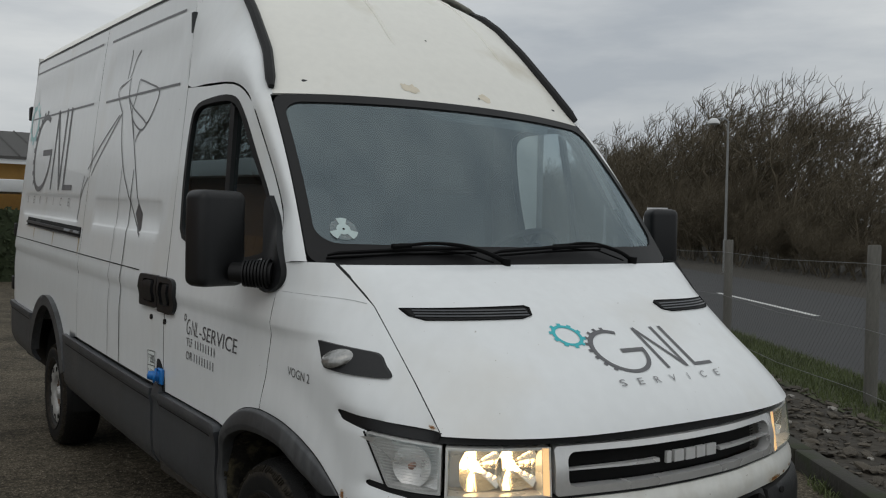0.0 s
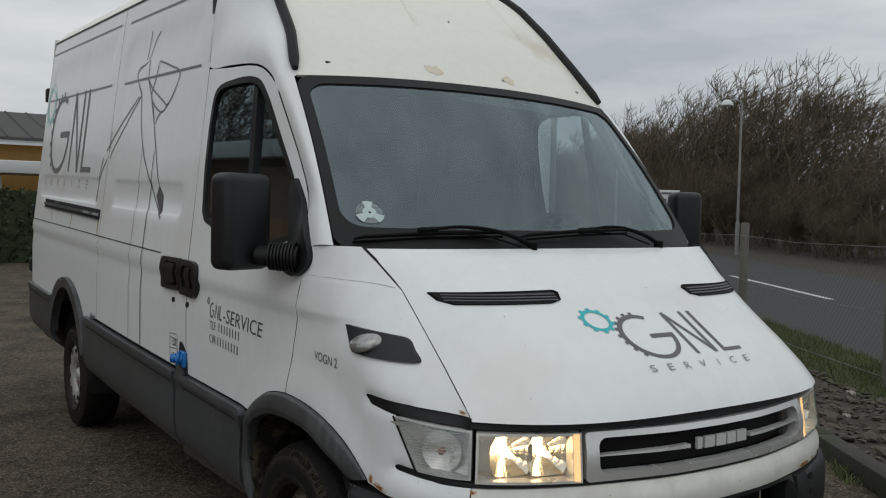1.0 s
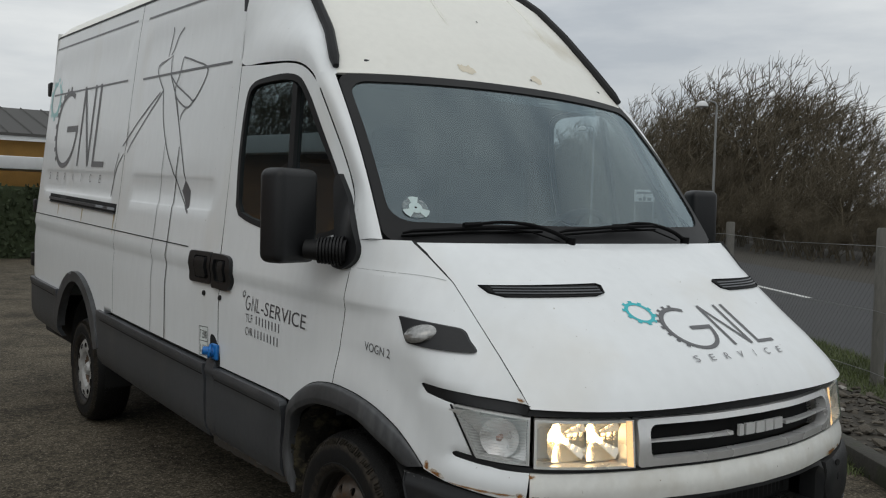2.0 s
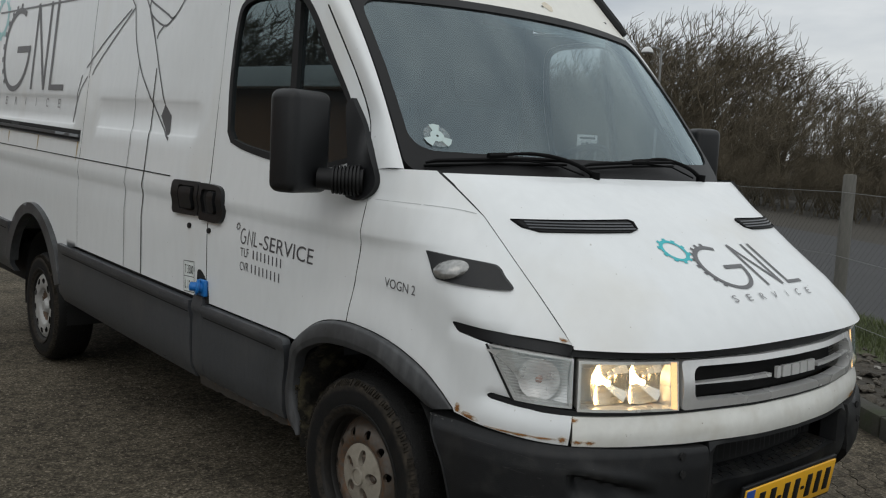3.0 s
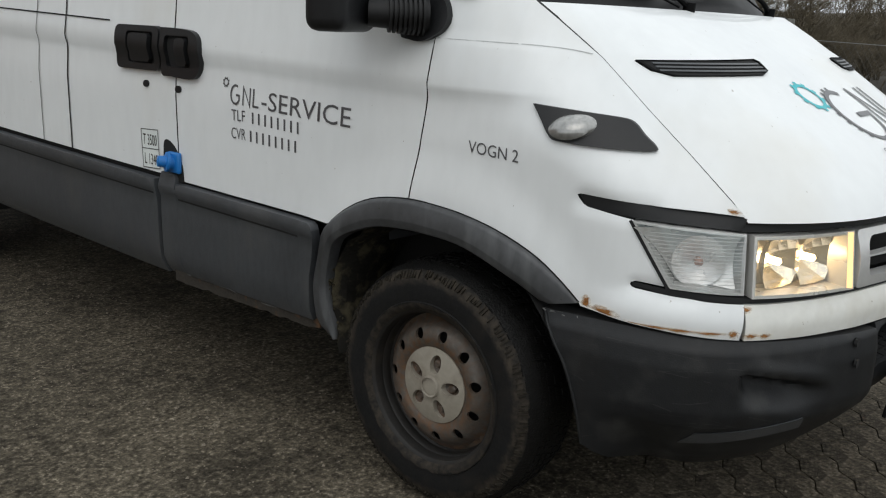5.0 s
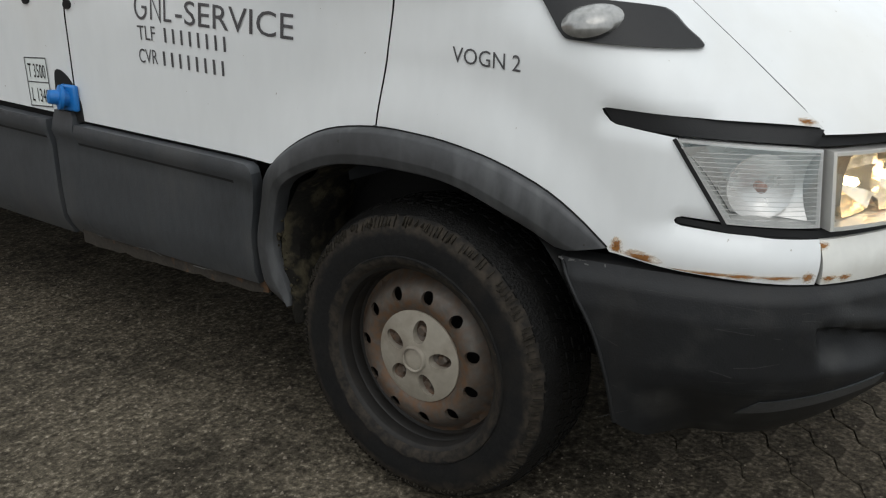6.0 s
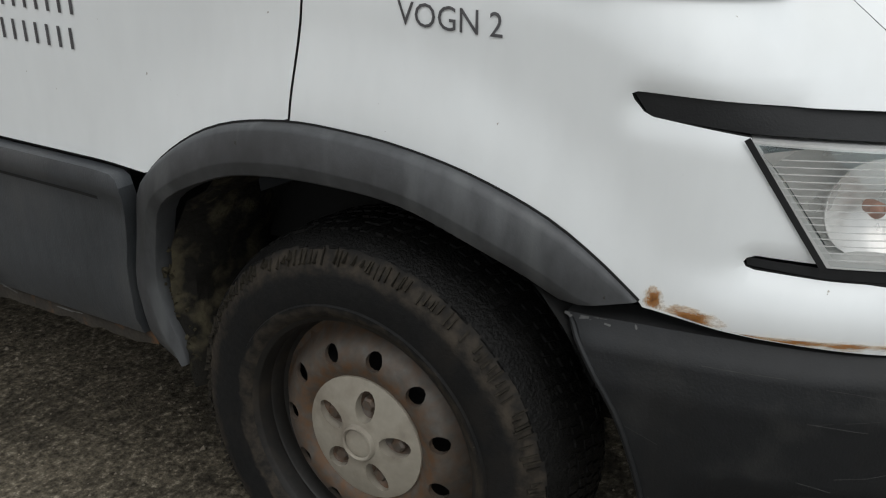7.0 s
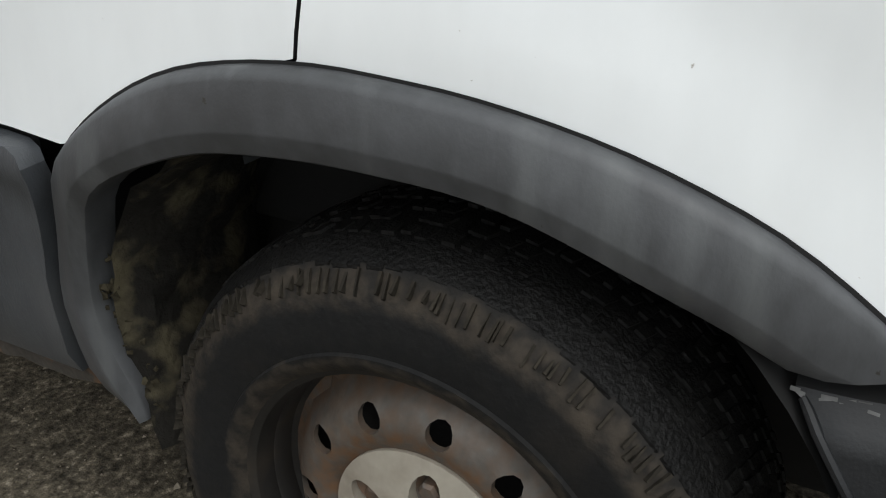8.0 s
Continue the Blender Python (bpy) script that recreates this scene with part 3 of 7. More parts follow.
def pocket(y, z):
    """How deep the wing is pressed in round the ends of the two black strips."""
    def near(a, b, wide):
        (y0, z0), (y1, z1) = a, b
        t = min(1.0, max(0.0, ((y - y0) * (y1 - y0) + (z - z0) * (z1 - z0)) / ((y1 - y0) ** 2 + (z1 - z0) ** 2)))
        return smooth01(1 - math.hypot(y - y0 - t * (y1 - y0), z - z0 - t * (z1 - z0)) / wide)
    return 0.009 * max(near((-0.384, 0.876), (-0.52, 0.866), 0.036), near((-0.512, 0.712), (-0.62, 0.706), 0.026))


ROLL = (0.637, 0.646, 0.658, 0.67, 0.679)
for side in (-1, 1):
    F = flank(side)
    # wing
    bottom = [(-0.398, 0.645), (-0.52, 0.632), (-0.62, 0.625), (-0.70, 0.620)]
    wing = spl2(DOOR_SEAM[:6], 3)
    wing = [(y - 0.004, z) for y, z in wing] + [(-0.02, 1.293), (-0.16, 1.2945), (-0.318, 1.172), (-0.44, 1.070), (-0.55, 0.985), (-0.688, 0.8735)]
    wing += [(-0.62, 0.878), (-0.5, 0.884), (-0.40, 0.8895), (-0.372, 0.8910), (-0.366, 0.8885), (-0.369, 0.881), (-0.379, 0.869), (-0.390, 0.8640), (-0.485, 0.851), (-0.493, 0.85), (-0.583, 0.716), (-0.512, 0.7215), (-0.503, 0.7185), (-0.500, 0.714), (-0.503, 0.7085), (-0.512, 0.705), (-0.585, 0.699), (-0.705, 0.694)]
    wing += bottom[::-1] + [p for p in spl2(ARCH_OUT[8:], 4)[::-1]]
    def wing_at(y, z, o=0.0, F=F):
        lip = 0.011 * math.sin(math.pi * min(1.0, max(0.0, (z - 0.606) / 0.098))) ** 1.3 * smooth01((-0.40 - y) / 0.10)
        return F(y, z, o + lip - pocket(y, z))
    part("wing", sheet(wing, (), wing_at, 0.014, 0.013, rows=(1.045, 1.065, 1.088, 1.165, 1.18, 1.194)), WHITE, van)
    # front door
    door = spl2(DOOR_SEAM[:6], 3) + spl2(DOOR_SEAM[5:], 3)[1:] + [(1.062, 1.6), (1.045, 1.2), (1.035, 0.692), (0.370, 0.692)] + spl2(ARCH_OUT[5:9], 4)[1:-1]
    door_ob = part("front_door", sheet(door, (WIN,), F, 0.016, 0.04, rows=(1.045, 1.065, 1.088, 1.16)), WHITE, van)
    part("window_seal", sheet(grow(WIN, 0.002), (grow(WIN, -0.022),), lambda y, z, o=0.0, F=F: F(y, z, o + 0.003), 0.02, 0.03), BLACK, door_ob, "black rubber window seal")
    corners = np.array([F(*p) for p in WIN])
    fitted = np.linalg.lstsq(np.c_[corners[:, 1:], np.ones(len(corners))], corners[:, 0], rcond=None)[0]

    def pane_at(y, z, o=0.0, F=F, fitted=fitted, side=side):
        p = F(y, z)
        return (float(fitted @ (p[1], p[2], 1.0)) + side * (o - 0.010), p[1], p[2])
    g = part("window_pane", sheet(grow(WIN, -0.020), (), pane_at, 0, 0.05), SIDEGLASS, door_ob, "dark tinted side window glass")
    g.visible_shadow = False
    part("window_bar", sheet([(0.50, 1.285), (0.535, 1.285), (0.60, 1.84), (0.565, 1.82)], (), lambda y, z, o=0.0, F=F: F(y, z, o + 0.001), 0.02, 0.05), BLACK, door_ob)
    # sliding door, flank behind it, upper flank
    part("sliding_door", sheet([(1.041, 0.70), (1.051, 1.2), (1.073, 1.93), (1.112, 2.37), (2.544, 2.37), (2.546, 0.70)], (), F, 0.014, 0.045, rows=(1.045, 1.065, 1.088, 1.32, 1.327, 1.335, 1.40, 1.448, 1.458, 1.467, 1.478)), WHITE, van)
    rear_arch = [(3.3 + 0.475 * math.cos(radians(a)), 0.375 + 0.475 * math.sin(radians(a))) for a in range(35, 146, 10)]
    quarter = [(2.55, 2.37), (4.80, 2.37), (4.80, 0.70)] + rear_arch + [(2.55, 0.70)]
    part("rear_flank", sheet(quarter, (), F, 0.014, 0.05, rows=(1.045, 1.065, 1.088, 1.32, 1.327, 1.335, 1.40, 1.448, 1.458, 1.467, 1.478)), WHITE, van)
    # dark shell behind the panel gaps
    part("inner_shell", sheet([(0.43, 0.42), (0.43, 0.70), (0.10, 0.86), (0.06, 1.25), (0.14, 1.40), (0.44, 1.80), (0.60, 1.89), (1.06, 1.92), (1.10, 2.36), (4.78, 2.36), (4.78, 0.86), (3.75, 0.86), (2.8, 0.86), (2.8, 0.42)], (grow(WIN, 0.004),), lambda y, z, o=0.0, F=F: F(y, z, o - 0.016), 0, 0.08), GAP, van)
    # sills
    def Fs(y, z, o=0.0, F=F):
        roll = 0.010 * math.sin(math.pi * min(1.0, max(0.0, (z - 0.637) / 0.056)))
        tuck = -0.03 * smooth01((0.43 - z) / 0.07)
        return F(y, z, o + 0.020 + roll + tuck)
    part("sill_panel", sheet([(0.432, 0.40), (0.430, 0.53), (0.412, 0.615), (0.400, 0.650), (0.401, 0.668), (0.410, 0.679), (0.428, 0.684), (1.026, 0.684), (1.029, 0.66), (1.029, 0.385)], (), Fs, 0.03, 0.04, rows=ROLL), CLAD, van, "grey plastic door cladding")
    part("sill_panel", sheet([(1.037, 0.375), (1.037, 0.66), (1.042, 0.70), (1.05, 0.712), (1.114, 0.712), (1.122, 0.685), (1.124, 0.66), (1.124, 0.375)], (), lambda y, z, o=0.0, Fs=Fs: Fs(y, z, o - 0.006), 0.03, 0.03, rows=ROLL), CLAD, van)
    part("sill_panel", sheet([(1.135, 0.37), (1.135, 0.66), (1.14, 0.684), (2.72, 0.684), (2.80, 0.684), (2.80, 0.37)], (), Fs, 0.03, 0.05, rows=ROLL), CLAD, van)
    part("sill_panel", sheet([(3.80, 0.37), (3.80, 0.684), (4.66, 0.684), (4.72, 0.66), (4.74, 0.60), (4.72, 0.42), (4.66, 0.37)], (), Fs, 0.03, 0.05, rows=ROLL), CLAD, van)
    # flat dark line painted for the shade in the groove under the roll
    for y0, y1 in ((0.47, 1.02), (1.15, 2.72), (3.85, 4.68)):
        part("sill_moulding", strokes([[(y0, 0.637), (y1, 0.637)]], 0.006, Fs, 0.0015), GAP, van)
    # wheel arches
    out_c, in_c = resample(spl2(ARCH_OUT, 4), 44), resample(spl2(ARCH_IN, 4)[::-1], 44)[::-1]
    fold = ((0.0, 0.0), (0.0, 0.005), (0.02, 0.011), (0.07, 0.0155), (0.14, 0.018), (0.66, 0.028), (0.71, 0.0275), (0.96, 0.0205), (0.99, 0.017), (1.01, 0.004), (1.02, -0.012))
    V, Q = [], []
    for (y0, z0), (y1, z1) in zip(out_c, in_c[::-1]):
        k = 0.35 + 0.65 * smooth01((y0 + 0.40) / 0.16)
        for t, o in fold:
            y, z = y0 + (y1 - y0) * t, z0 + (z1 - z0) * t
            V.append(F(y, z, o * k if o > 0 else o - 0.004))
    m = len(fold)
    for i in range(43):
        for k in range(m - 1):
            a = i * m + k
            Q.append((a, a + m, a + m + 1, a + 1) if side < 0 else (a, a + 1, a + m + 1, a + m))
    part("wheel_arch_flare", raw(V, Q, True, 33), FLARE, van, "scuffed grey wheel arch flare")
    # dark line painted on for the shade in the gap above the flare
    part("arch_seal", strokes([[(y + 0.0012 * (y - 0.02) / 0.4, z + 0.0012) for y, z in out_c[10:]]], 0.0038, F, 0.002), GAP, van)
    ring = [(3.3 + (0.478 + 0.075 * abs(math.cos(radians(a))) ** 3) * math.cos(radians(a)), 0.375 + (0.478 + 0.075 * abs(math.cos(radians(a))) ** 3) * math.sin(radians(a))) for a in range(10, 171, 8)]
    ring += [(3.3 + (0.415 + 0.05 * abs(math.cos(radians(a))) ** 4) * math.cos(radians(a)), 0.375 + 0.415 * math.sin(radians(a))) for a in range(170, 9, -8)]
    part("wheel_arch_flare", sheet(ring, (), lambda y, z, o=0.0, F=F: F(y, z, o + 0.028), 0.05, 0.03), FLARE, van)
    # cab corner post between windscreen and door
    seam = spl2([(0.044, 1.285), (0.17, 1.502), (0.38, 1.77), (0.465, 1.862)], 6)
    V, Q = [], []
    m = 8
    for i, (y, z) in enumerate(seam):
        v = i / (len(seam) - 1)
        A, B = Vector(screen(0.783 * side, 0.74 * v)), Vector(F(y, z))
        for j in range(m + 1):
            t = j / m
            V.append(A.lerp(B, t) + Vector((side * 0.55, -0.8, 0.25)).normalized() * 0.018 * math.sin(math.pi * t))
    for i in range(len(seam) - 1):
        for j in range(m):
            a = i * (m + 1) + j
            Q.append((a, a + 1, a + m + 2, a + m + 1) if side > 0 else (a, a + m + 1, a + m + 2, a + 1))
    part("corner_post", raw(V, Q), WHITE, van)
    # high roof side above the cab door
    low = spl2([(0.42, 1.80), (0.475, 1.868), (0.60, 1.916), (0.85, 1.93), (1.07, 1.94), (1.085, 2.06), (1.10, 2.22), (1.11, 2.37)], 4)
    V, Q = [], []
    for i, (y, z) in enumerate(low):
        v = i / (len(low) - 1)
        A, B = Vector(front_roof(0.7 * side, 0.85 * v)), Vector(F(y, z))
        if i == 0:
            A = Vector(screen(0.775 * side, 0.745))
        for j in range(m + 1):
            t = j / m
            V.append(A.lerp(B, t) + Vector((side * 0.8, -0.5, 0.2)).normalized() * 0.045 * math.sin(math.pi * t) * math.sin(math.pi * min(1, v + 0.12)))
    for i in range(len(low) - 1):
        for j in range(m):
            a = i * (m + 1) + j
            Q.append((a, a + 1, a + m + 2, a + m + 1) if side > 0 else (a, a + m + 1, a + m + 2, a + 1))
    part("roof_side", raw(V, Q), WHITE, van)
    # black rubber strip in the roof's front corner
    strip = [Vector(front_roof(0.705 * side, 0.85 * v, 0.012)) for v in np.linspace(0.02, 1.0, 24)]
    part("roof_strip", raw(*tube(strip, [0.012] + [0.02] * 22 + [0.012], 8)), BLACK, van, "black rubber roof corner strip")

# roof
V, Q = [], []
ys, m = [1.10, 1.25, 1.5, 2, 2.5, 3, 3.5, 4, 4.4, 4.6, 4.7, 4.78], 24
for y in ys:
    e = skin(along(y), 2.375)
    for j in range(m + 1):
        u = -1 + 2 * j / m
        drop = 0.10 * smooth01((y - 4.5) / 0.3) ** 2
        V.append((-e[0] * u, y + (0.06 * (1 - u * u) if y < 1.11 else 0), e[2] + (2.565 - 2.375 - 0.01 - drop) * (1 - abs(u) ** 4) ** 0.75))
for i in range(len(ys) - 1):
    for j in range(m):
        a = i * (m + 1) + j
        Q.append((a, a + 1, a + m + 2, a + m + 1))
part("roof", raw(V, Q), CREAM, van)
part("front_roof", sheet([(-0.7, 0.0), (0.7, 0.0), (0.7, 0.85), (-0.7, 0.85)], (), front_roof, 0.01, 0.06), CREAM, van, "cream-white raised roof with peeling paint")
# tail
V, Q = [], []
for i, z in enumerate(np.linspace(0.45, 2.40, 14)):
    for s_ in np.linspace(along(4.72), PS[-1], 8):
        V.append(skin(s_, z, -0.002, -1))
    for s_ in np.linspace(PS[-1], along(4.72), 8)[1:]:
        V.append(skin(s_, z, -0.002, 1))
for i in range(13):
    for j in range(14):
        a = i * 15 + j
        Q.append((a, a + 15, a + 16, a + 1))
part("tail_panel", raw(V, Q), WHITE, van)

# bonnet
hood = [(-x, z) for x, z in zip(HXE, HZ)] + [(x, z) for x, z in zip(HXE[::-1], HZ[::-1])]
hood_ob = part("bonnet", sheet(hood, (), bonnet, 0.006, 0.035, rows=(1.178, 1.186, 1.194)), [WHITE, GAP], van, "white bonnet with air vents")

# windscreen with its black border
R = rounded(-0.78, 0.78, -0.012, 0.74, 0.05)
inner = rounded(-0.748, 0.748, 0.068, 0.700, 0.07)
part("windscreen_seal", sheet(R, (inner,), lambda a, b, o=0.0: screen(a, b, o + 0.004), 0.02, 0.05), BLACK, van, "black windscreen border")
ws = part("windscreen", sheet(grow(inner, 0.004), (), lambda a, b, o=0.0: screen(a, b, o - 0.002), 0, 0.06), WINDSCREEN, van, "windscreen glass with a slight pale haze")
ws.visible_shadow = False
shade = part("sun_strip", sheet([(-0.18, 0.684), (-0.12, 0.648), (0.44, 0.630), (0.50, 0.684)], (), lambda a, b, o=0.0: screen(a, b, o - 0.004), 0, 0.06), pane("dark_tint", (0.25, 0.28, 0.28), 1.3), van)
shade.visible_shadow = False
part("scuttle", sheet([(-0.70, -0.06), (0.70, -0.06), (0.77, 0.0), (-0.77, 0.0)], (), lambda a, b, o=0.0: screen(a, b, o - 0.006), 0.02, 0.05), TRIM, van)

# nose: strips, lamps, grille, white lower panel
part("nose_strip", sheet([(-along(-0.366), 0.890), (-along(-0.5), 0.882), (-along(-0.62), 0.875), (-front(0.735), 0.869), (-front(0.4), 0.862), (0, 0.860), (front(0.4), 0.862), (front(0.735), 0.869), (along(-0.62), 0.875), (along(-0.5), 0.882), (along(-0.366), 0.890),
                          (along(-0.385), 0.864), (along(-0.49), 0.853), (front(0.735), 0.842), (front(0.4), 0.836), (0, 0.834), (-front(0.4), 0.836), (-front(0.735), 0.842), (-along(-0.49), 0.853), (-along(-0.385), 0.864)], (), lambda s, z, o=0.0: arc(s, z, o - 0.004 - 0.006 * smooth01((abs(s) - front(0.735)) / 0.06)), 0.02, 0.02), TRIM, van, "black strip above the headlights")
part("nose_strip", sheet([(-along(-0.503), 0.718), (-along(-0.58), 0.711), (-front(0.735), 0.706), (0, 0.702), (front(0.735), 0.706), (along(-0.58), 0.711), (along(-0.503), 0.718),
                          (along(-0.504), 0.709), (along(-0.58), 0.700), (front(0.735), 0.694), (0, 0.690), (-front(0.735), 0.694), (-along(-0.58), 0.700), (-along(-0.504), 0.709)], (), lambda s, z, o=0.0: arc(s, z, o - 0.004 - 0.006 * smooth01((abs(s) - front(0.735)) / 0.06)), 0.02, 0.02), TRIM, van)
part("nose_panel", sheet([(-front(0.735), 0.692), (front(0.735), 0.692), (front(0.735), 0.619), (front(0.4), 0.614), (0, 0.612), (-front(0.4), 0.614), (-front(0.735), 0.619)], (), lambda s, z, o=0.0: arc(s, z, o + 0.011 * math.sin(math.pi * min(1, max(0, (z - 0.602) / 0.094))) ** 1.3), 0.03, 0.018), NOSEWHITE, van, "white strip above the bumper with rusty edge")
part("nose_backing", sheet([(-along(-0.40), 0.60), (along(-0.40), 0.60), (along(-0.42), 0.87), (-along(-0.42), 0.87)], (), lambda s, z, o=0.0: arc(s, z, o - 0.10), 0, 0.06), UNDER, van)


def lamps(side):
    on = lambda s, z, o=0.0: skin(s, z, o, side)
    # indicator
    mid_s = (front(0.737) + along(-0.56)) / 2 + 0.015
    out = [(along(-0.492), 0.848), (front(0.737), 0.838), (front(0.737), 0.712), (along(-0.580), 0.716)]
    ind = part("indicator", sheet(out, (grow(out, -0.010),), lambda s, z, o=0.0: on(s, z, o + 0.001), 0.05, 0.03), INDBASE, van, "clear indicator lamp")
    part("lamp_seal", strokes([[(along(-0.492) + 0.003, 0.850), (along(-0.580) + 0.003, 0.714)]], 0.007, on, 0.004), BLACK, ind)
    part("lens", sheet(grow(out, -0.004), (), lambda s, z, o=0.0: on(s, z, o + 0.003), 0, 0.03), MILKY, ind).visible_shadow = False
    part("reflector", sheet(grow(out, -0.012), (), lambda s, z, o=0.0: on(s, z, o - 0.062 + 3.2 * (s - mid_s) ** 2 + 7.0 * (z - 0.768) ** 2), 0, 0.012), BOWL, ind)
    for z in np.linspace(0.726, 0.83, 15):
        part("lens_rib", strokes([[(front(0.735) + 0.01, z), (along(-0.492 - (0.848 - z) * 0.66), z)]], 0.0011, on, 0.0038), RIBGLASS, ind)
    bowl = Vector(on((front(0.737) + along(-0.56)) / 2 + 0.012, 0.772, -0.034))
    rim_axis = (Vector(on(front(0.78), 0.775, 0.1)) - Vector(on(front(0.78), 0.775, 0.0))).normalized()
    rot = Vector((1, 0, 0)).rotation_difference(rim_axis).to_matrix()
    V, Fc = lathe([(-0.022, 0.0), (-0.020, 0.014), (-0.014, 0.031), (-0.004, 0.045), (0.006, 0.054), (0.0075, 0.056), (0.005, 0.056)], 28)
    part("bowl", raw([bowl + rot @ Vector(v) for v in V], Fc), BOWL, ind)
    V, Fc = lathe([(-0.01, 0.0), (-0.01, 0.010), (0.015, 0.012), (0.024, 0.0)], 14)
    part("bulb", raw([bowl + rot @ (Vector(v) * 0.8) for v in V], Fc), AMBER, ind)
    # headlight
    a, b = front(0.472), front(0.728)
    out = [(a, 0.832), (b, 0.836), (b, 0.708), (a, 0.704)]
    head = part("headlight", sheet(out, ([(a + 0.026, 0.825), (b - 0.007, 0.829), (b - 0.007, 0.715), (a + 0.026, 0.711)],), lambda s, z, o=0.0: on(s, z, o + 0.012), 0.08, 0.03), LAMPBASE, van, "lit clear headlight")
    part("lens", sheet(grow(out, -0.003), (), lambda s, z, o=0.0: on(s, z, o + 0.0155), 0, 0.04), LENS, head).visible_shadow = False
    back = sheet(out, (), lambda s, z, o=0.0: on(s, z, o - 0.075), 0, 0.03)
    part("reflector", back, LAMPBASE, head)
    axis = (Vector(on(front(0.6), 0.77, 0.1)) - Vector(on(front(0.6), 0.77, 0.0))).normalized()
    axis = (axis + Vector((0, -0.7, 0))).normalized()
    rot = Vector((1, 0, 0)).rotation_difference(axis).to_matrix()
    for k, f in enumerate((0.30, 0.68)):
        c = Vector(on(a + (b - a) * f, 0.77, -0.05))
        V, Fc = [], []
        n, rings = 14, 4
        for i in range(rings + 1):
            r = 0.01 + 0.055 * i / rings
            for j in range(n):
                t = 2 * math.pi * j / n
                sq = 1.0 / max(abs(math.cos(t)), abs(math.sin(t))) ** 0.75
                V.append(c + rot @ Vector((r * r * 11 - 0.02, r * math.cos(t) * sq * 0.95, r * math.sin(t) * sq * 0.85)))
        for i in range(rings):
            for j in range(n):
                p, q = i * n + j, i * n + (j + 1) % n
                Fc.append((p, q, q + n, p + n))
        part("bowl", raw(V, Fc, False), REFLECT, head)
        V, Fc = lathe([(-0.026, 0.0), (-0.026, 0.013), (-0.012, 0.012), (-0.008, 0.008), (0.020, 0.008), (0.027, 0.0)], 12)
        part("bulb", raw([c + rot @ Vector(v) for v in V], Fc), BULB, head, "lit bulb")
    part("divider", sheet([(a + 0.006, 0.829), (a + 0.024, 0.830), (a + 0.024, 0.710), (a + 0.006, 0.707)], (), lambda s, z, o=0.0: on(s, z, o + 0.0135), 0.06, 0.03), EDGE_GLOW, head, "glowing amber strip at the headlight's inner edge")


lamps(-1)
lamps(1)

# grille
gx = front(0.462)
grille_ob = part("grille", sheet(rounded(-gx, gx, 0.703, 0.832, 0.012), (rounded(-gx + 0.036, gx - 0.036, 0.725, 0.816, 0.026),), lambda s, z, o=0.0: arc(s, z, o + 0.008 + 0.012 * math.sin(math.pi * min(1, max(0, (z - 0.70) / 0.135)))), 0.035, 0.022), SILVER, van, "silver plastic radiator grille")
part("grille_mesh", sheet(rounded(-gx + 0.028, gx - 0.028, 0.718, 0.822, 0.02), (), lambda s, z, o=0.0: arc(s, z, o - 0.05), 0, 0.05), GAP, grille_ob)
for z in np.linspace(0.731, 0.811, 10):
    part("slat", strokes([[(-gx + 0.045, z), (gx - 0.045, z)]], 0.003, arc, -0.030), GAP, grille_ob)
for k in range(40):
    s_ = -gx + 0.055 + k * (2 * gx - 0.11) / 39
    part("slat", strokes([[(s_, 0.727), (s_, 0.815)]], 0.002, arc, -0.032), GAP, grille_ob)
for s0, s1 in ((-gx + 0.033, -0.13), (0.13, gx - 0.033)):
    part("grille_bar", sheet([(s0, 0.768), (s1, 0.766), (s1, 0.776), (s0, 0.772)] if s0 < 0 else [(s0, 0.766), (s1, 0.768), (s1, 0.772), (s0, 0.776)], (), lambda s, z, o=0.0: arc(s, z, o + 0.012), 0.02, 0.03), SILVER, grille_ob)
for x0, x1 in (((-0.105, -0.085), (-0.075, -0.035), (-0.028, 0.012), (0.018, 0.058), (0.064, 0.108))):
    blk = [(x0 + 0.001, 0.759), (x1 - 0.001, 0.759), (x1 + 0.004, 0.790), (x0 + 0.006, 0.790)]
    part("emblem_block", sheet(blk, (), lambda s, z, o=0.0: arc(s, z, o + 0.012), 0.010, 0.03), SILVER, grille_ob)


